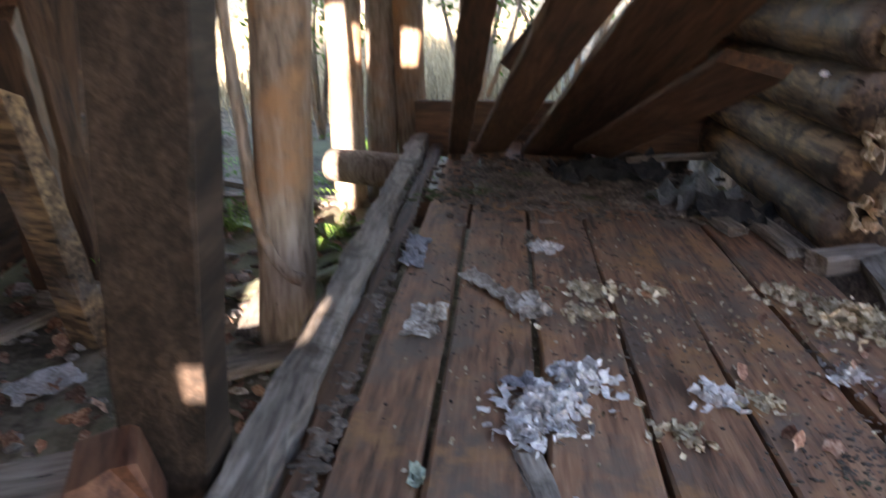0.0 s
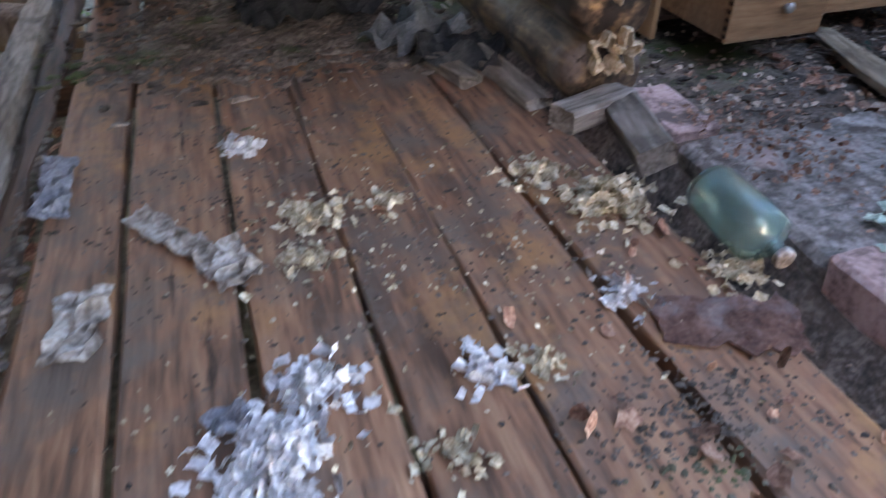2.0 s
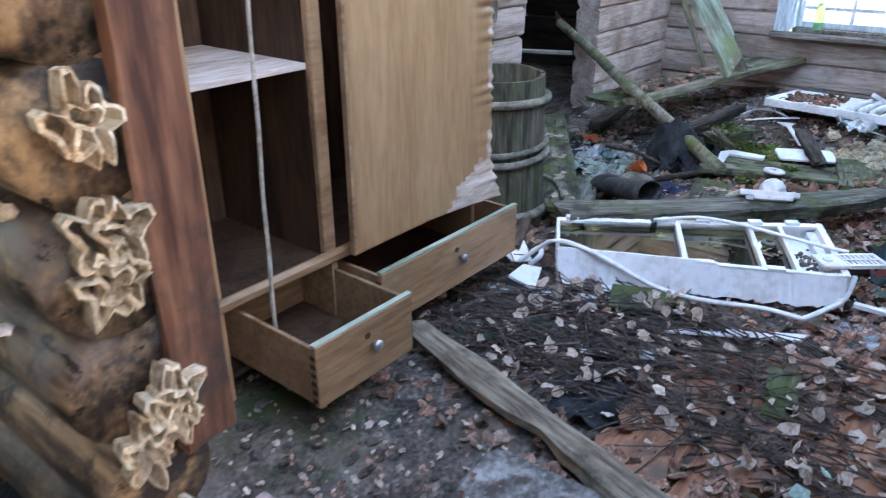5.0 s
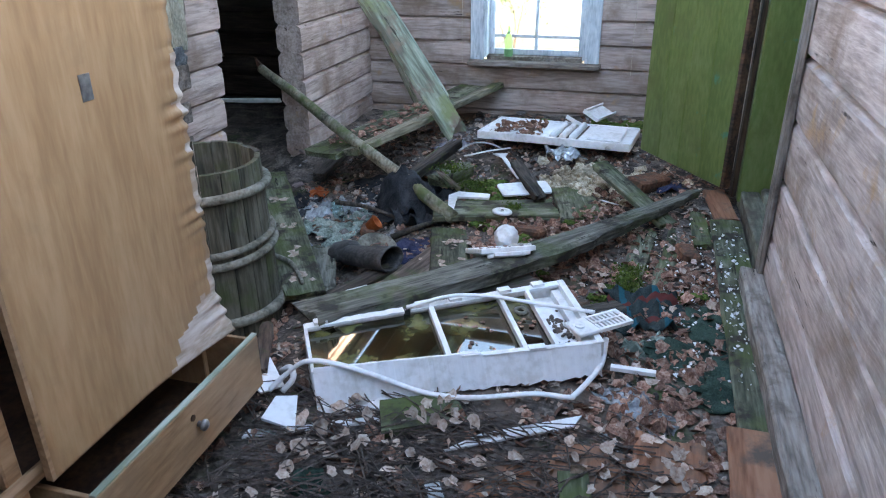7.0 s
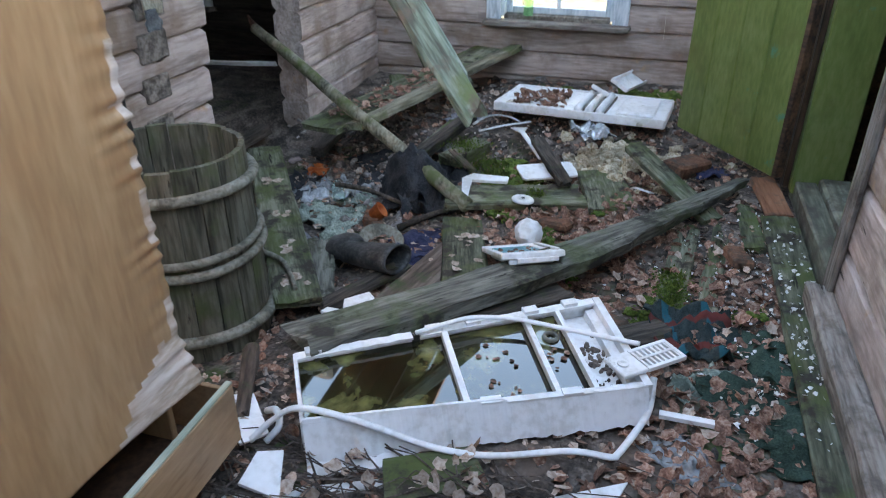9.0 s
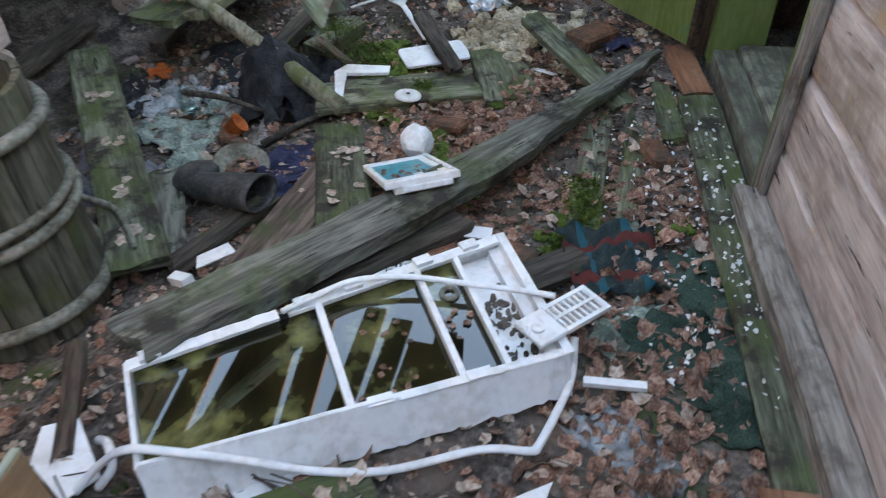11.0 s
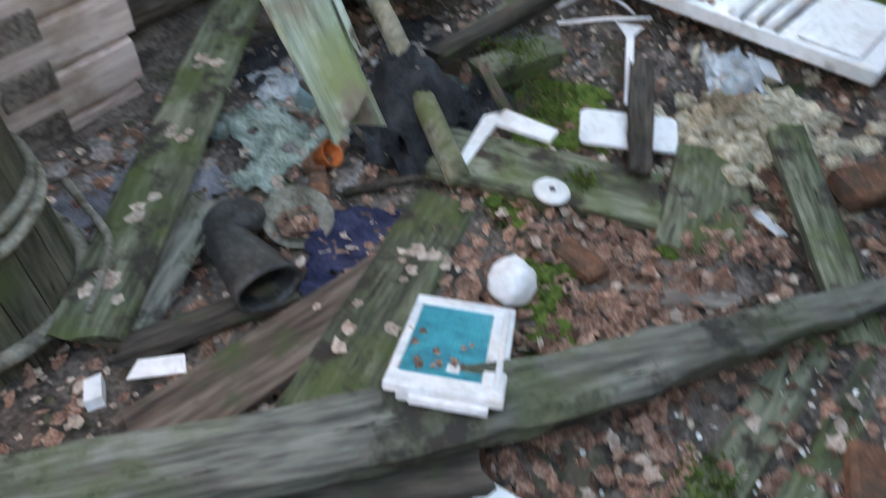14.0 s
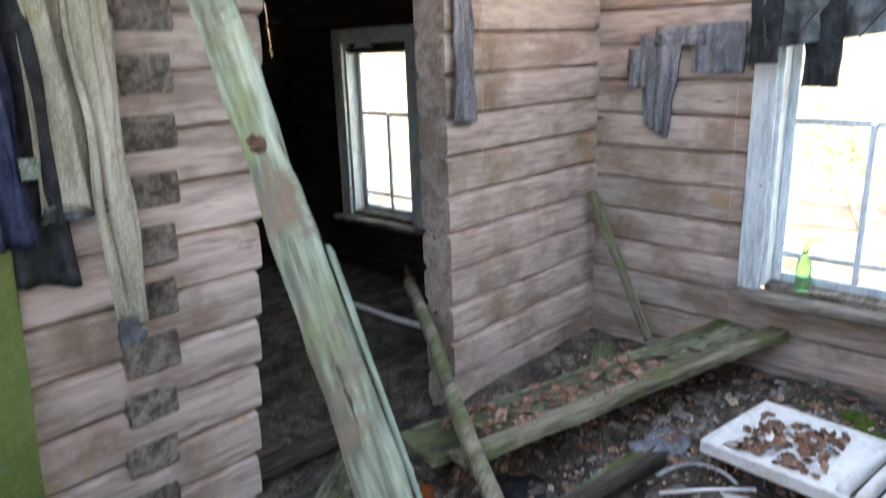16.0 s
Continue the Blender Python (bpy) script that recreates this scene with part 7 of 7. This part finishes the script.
flakes("bench_leaves", 160, 0.05, "leaf", "brown leaves strewn on the bench boards", "dead leaves", 84, lambda x, y: 0.107 + 0.027 * (x - 5.34), blobs=[(5.7, 3.45, 0.12), (6.1, 3.3, 0.12), (6.5, 3.15, 0.12)], tilt=0.2, keep=lambda x, y: abs((y - 3.44) + (x - 5.6) * 0.32) < 0.16)
flakes("plaster_flakes", 520, 0.015, "plaster", "white plaster flakes on the floor by the wall", "plaster", 85, lambda x, y: 0.016 if y < 1.105 and 2.97 < x < 4.98 else fz(x, y) + 0.006, blobs=[(4.1, 1.14, 0.2), (4.4, 1.14, 0.18), (3.85, 1.15, 0.2), (4.7, 1.2, 0.2), (3.7, 1.1, 0.2)], curl=0.9, tilt=0.5, keep=room_keep)
flakes("litter_bits", 4200, 0.02, "leafpale", "small pale scraps over the earth floor", "litter", 86, fz, area=(1.5, 1.0, 7.2, 3.8), curl=0.8, tilt=0.5, keep=room_keep)
flakes("slab_litter", 420, 0.017, "leaf", "brown leaf litter on the stone slab", "litter", 87, lambda x, y: 0.0, blobs=[(1.55, 2.1, 0.12), (1.6, 1.9, 0.15), (1.75, 2.3, 0.15)], keep=room_keep)
crumbs("soil_clods", 3000, (1.5, 0.98, 7.2, 3.8), 0.018, "grime", "dark soil clods and crumbs", "soil", 88, lambda x, y: floor_z(x, y) - 0.002)
crumbs("litter_rubble", 420, None, 0.035, "stone", "small rubble in the collapsed corner", "rubble", 89, lambda x, y: floor_z(x, y), blobs=[(5.3, 3.2, 0.3), (6.2, 3.3, 0.4), (6.8, 2.6, 0.3), (4.4, 3.4, 0.2), (6.9, 1.6, 0.3)])
# moss cushions
for i, (x, y, s) in enumerate(((4.22, 1.50, 0.09), (4.08, 1.55, 0.07), (4.0, 1.6, 0.06), (4.62, 2.02, 0.07), (4.76, 2.12, 0.10), (4.95, 2.33, 0.07), (5.45, 2.36, 0.14), (5.25, 2.42, 0.10), (5.6, 2.42, 0.12), (4.36, 1.92, 0.05), (4.14, 1.18, 0.04), (5.1, 1.86, 0.08), (6.9, 2.2, 0.14), (7.0, 1.7, 0.2))):
    bm = bmesh.new()
    mr_ = random.Random(i)
    for k in range(14):
        lump(bm, (mr_.gauss(0, s * 0.5), mr_.gauss(0, s * 0.5), 0.0), s * mr_.uniform(0.2, 0.42), i * 20 + k, 0.45, 2, 0.5)
    o = link("moss_cushion", bm, "mossclump")
    o.matrix_basis = pose(x, y, floor_z(x, y) + 0.01)
    tagged(o, "bright green moss cushion on the floor", "moss", "moss cushions", "stuff")
# twigs
tw = bmesh.new()
tr_ = random.Random(5)
for k in range(620):
    x, y = tr_.uniform(2.35, 3.05), tr_.uniform(1.2, 2.6)
    a = tr_.gauss(1.75, 0.5)
    L = tr_.uniform(0.12, 0.4)
    z = floor_z(x, y) + tr_.uniform(0.005, 0.04)
    b = tr_.gauss(0, 0.05)
    tube([(x, y, z), (x + L * 0.5 * math.cos(a), y + L * 0.5 * math.sin(a), z + 0.01 + b * 0.2), (x + L * math.cos(a + b * 4), y + L * math.sin(a + b * 4), z + tr_.uniform(-0.01, 0.015))], 0.0035, 0.002, 4, tw)
tagged(link("twigs", tw, "twig"), "dry twigs spread before the refrigerator lining", "twigs", "", "stuff")

flakes("basin_leaves", 26, 0.045, "leaf", "dead leaves gathered in the metal dish", "dead leaves", 90, lambda x, y: -0.165, blobs=[(4.51, 2.87, 0.045)], tilt=0.3)
flakes("bottom_twig_leaves", 200, 0.042, "leafpale", "dead leaves lying on the twigs", "dead leaves", 91, lambda x, y: floor_z(x, y) + 0.03, area=(2.3, 1.2, 3.1, 2.5), curl=0.8, tilt=0.5)

board("green_board", (3.90, 3.80, -0.22), (4.04, 3.86, 2.0), 0.15, 0.03, "green", "bright green painted board standing against the log wall", "board", roll=90)
flat_piece("white_strip", [(-0.10, -0.05), (0.10, -0.06), (0.12, 0.02), (0.02, 0.07), (-0.12, 0.04)], 0.006, "white", "cracked white plastic sheet by the drawer", "strip", pose(3.06, 2.74, 0.0, 8, 0, 45))

tagged(link("black_stick", tube(curve_points([(5.06, 3.33, -0.13), (5.0, 3.15, -0.11), (4.96, 3.0, -0.12), (4.93, 2.86, -0.15)], 5), 0.014, 0.011, 7, wob=0.4), "rot", smooth=True), "black wet stick lying in the litter", "stick")
tagged(link("black_stick", tube(curve_points([(4.72, 2.84, -0.17), (4.84, 2.72, -0.145), (4.96, 2.60, -0.13)], 5), 0.020, 0.014, 7, wob=0.4), "rot", smooth=True), "black rotten stick under the leaves", "stick")
cup = link("orange_pot", lathe([(0.001, 0.0), (0.034, 0.0), (0.044, 0.06), (0.048, 0.064), (0.044, 0.066), (0.040, 0.058), (0.031, 0.005), (0.001, 0.005)], 18), "orange", smooth=True)
cup.matrix_basis = pose(4.80, 3.01, -0.165, 50, -20, 30)
tagged(cup, "broken orange-brown plastic pot in the litter", "pot")
foil = link("crumpled_foil", sheet(0.11, 0.07, 10, 8, 0.05, 26, 0.001, 3.0, 0.012), "metal")
foil.matrix_basis = pose(4.185, 1.33, -0.062, 0, 0, -60)
tagged(foil, "crumpled silver foil on the rotten boards", "foil")
# tufts of moss on boards and earth: short upright leaves
for x, y, sp, z, n in ((4.40, 1.49, 0.035, -0.062, 330), (4.29, 1.50, 0.035, -0.06, 360), (4.20, 1.51, 0.025, -0.06, 200), (4.07, 1.57, 0.035, -0.085, 330), (4.01, 1.60, 0.025, -0.085, 200), (4.80, 2.10, 0.04, -0.135, 280),
                       (4.50, 1.98, 0.03, -0.12, 200), (5.42, 2.48, 0.07, -0.12, 520), (5.55, 2.56, 0.06, -0.11, 420), (5.15, 2.21, 0.03, -0.088, 140), (4.95, 2.34, 0.04, -0.14, 240), (5.62, 2.72, 0.06, -0.035, 300), (4.12, 1.26, 0.025, -0.05, 160)):
    flakes("moss_tuft", int(n * 1.6), 0.011, "mossclump", "tuft of bright green moss", "moss", int(x * 100 + y * 10), lambda a, b, z=z: z, blobs=[(x, y, sp)], tilt=1.0, curl=0.1, lobes=3)

rod = curve_points([(5.95, 2.76, -0.01), (6.04, 2.71, 0.012), (6.11, 2.64, 0.012), (6.13, 2.56, 0.0), (6.115, 2.49, -0.02)], 5)
tagged(link("bent_rail", tube(rod, 0.011, 0.010, 8, flat=0.6), "metal", smooth=True), "bent grey metal rail in the rubble", "rail")
tagged(link("bent_rail", tube([(5.86, 2.70, -0.02), (5.99, 2.56, -0.01), (6.12, 2.42, -0.015)], 0.009, 0.009, 8, flat=0.6), "white", smooth=True), "straight white rail in the rubble", "rail")
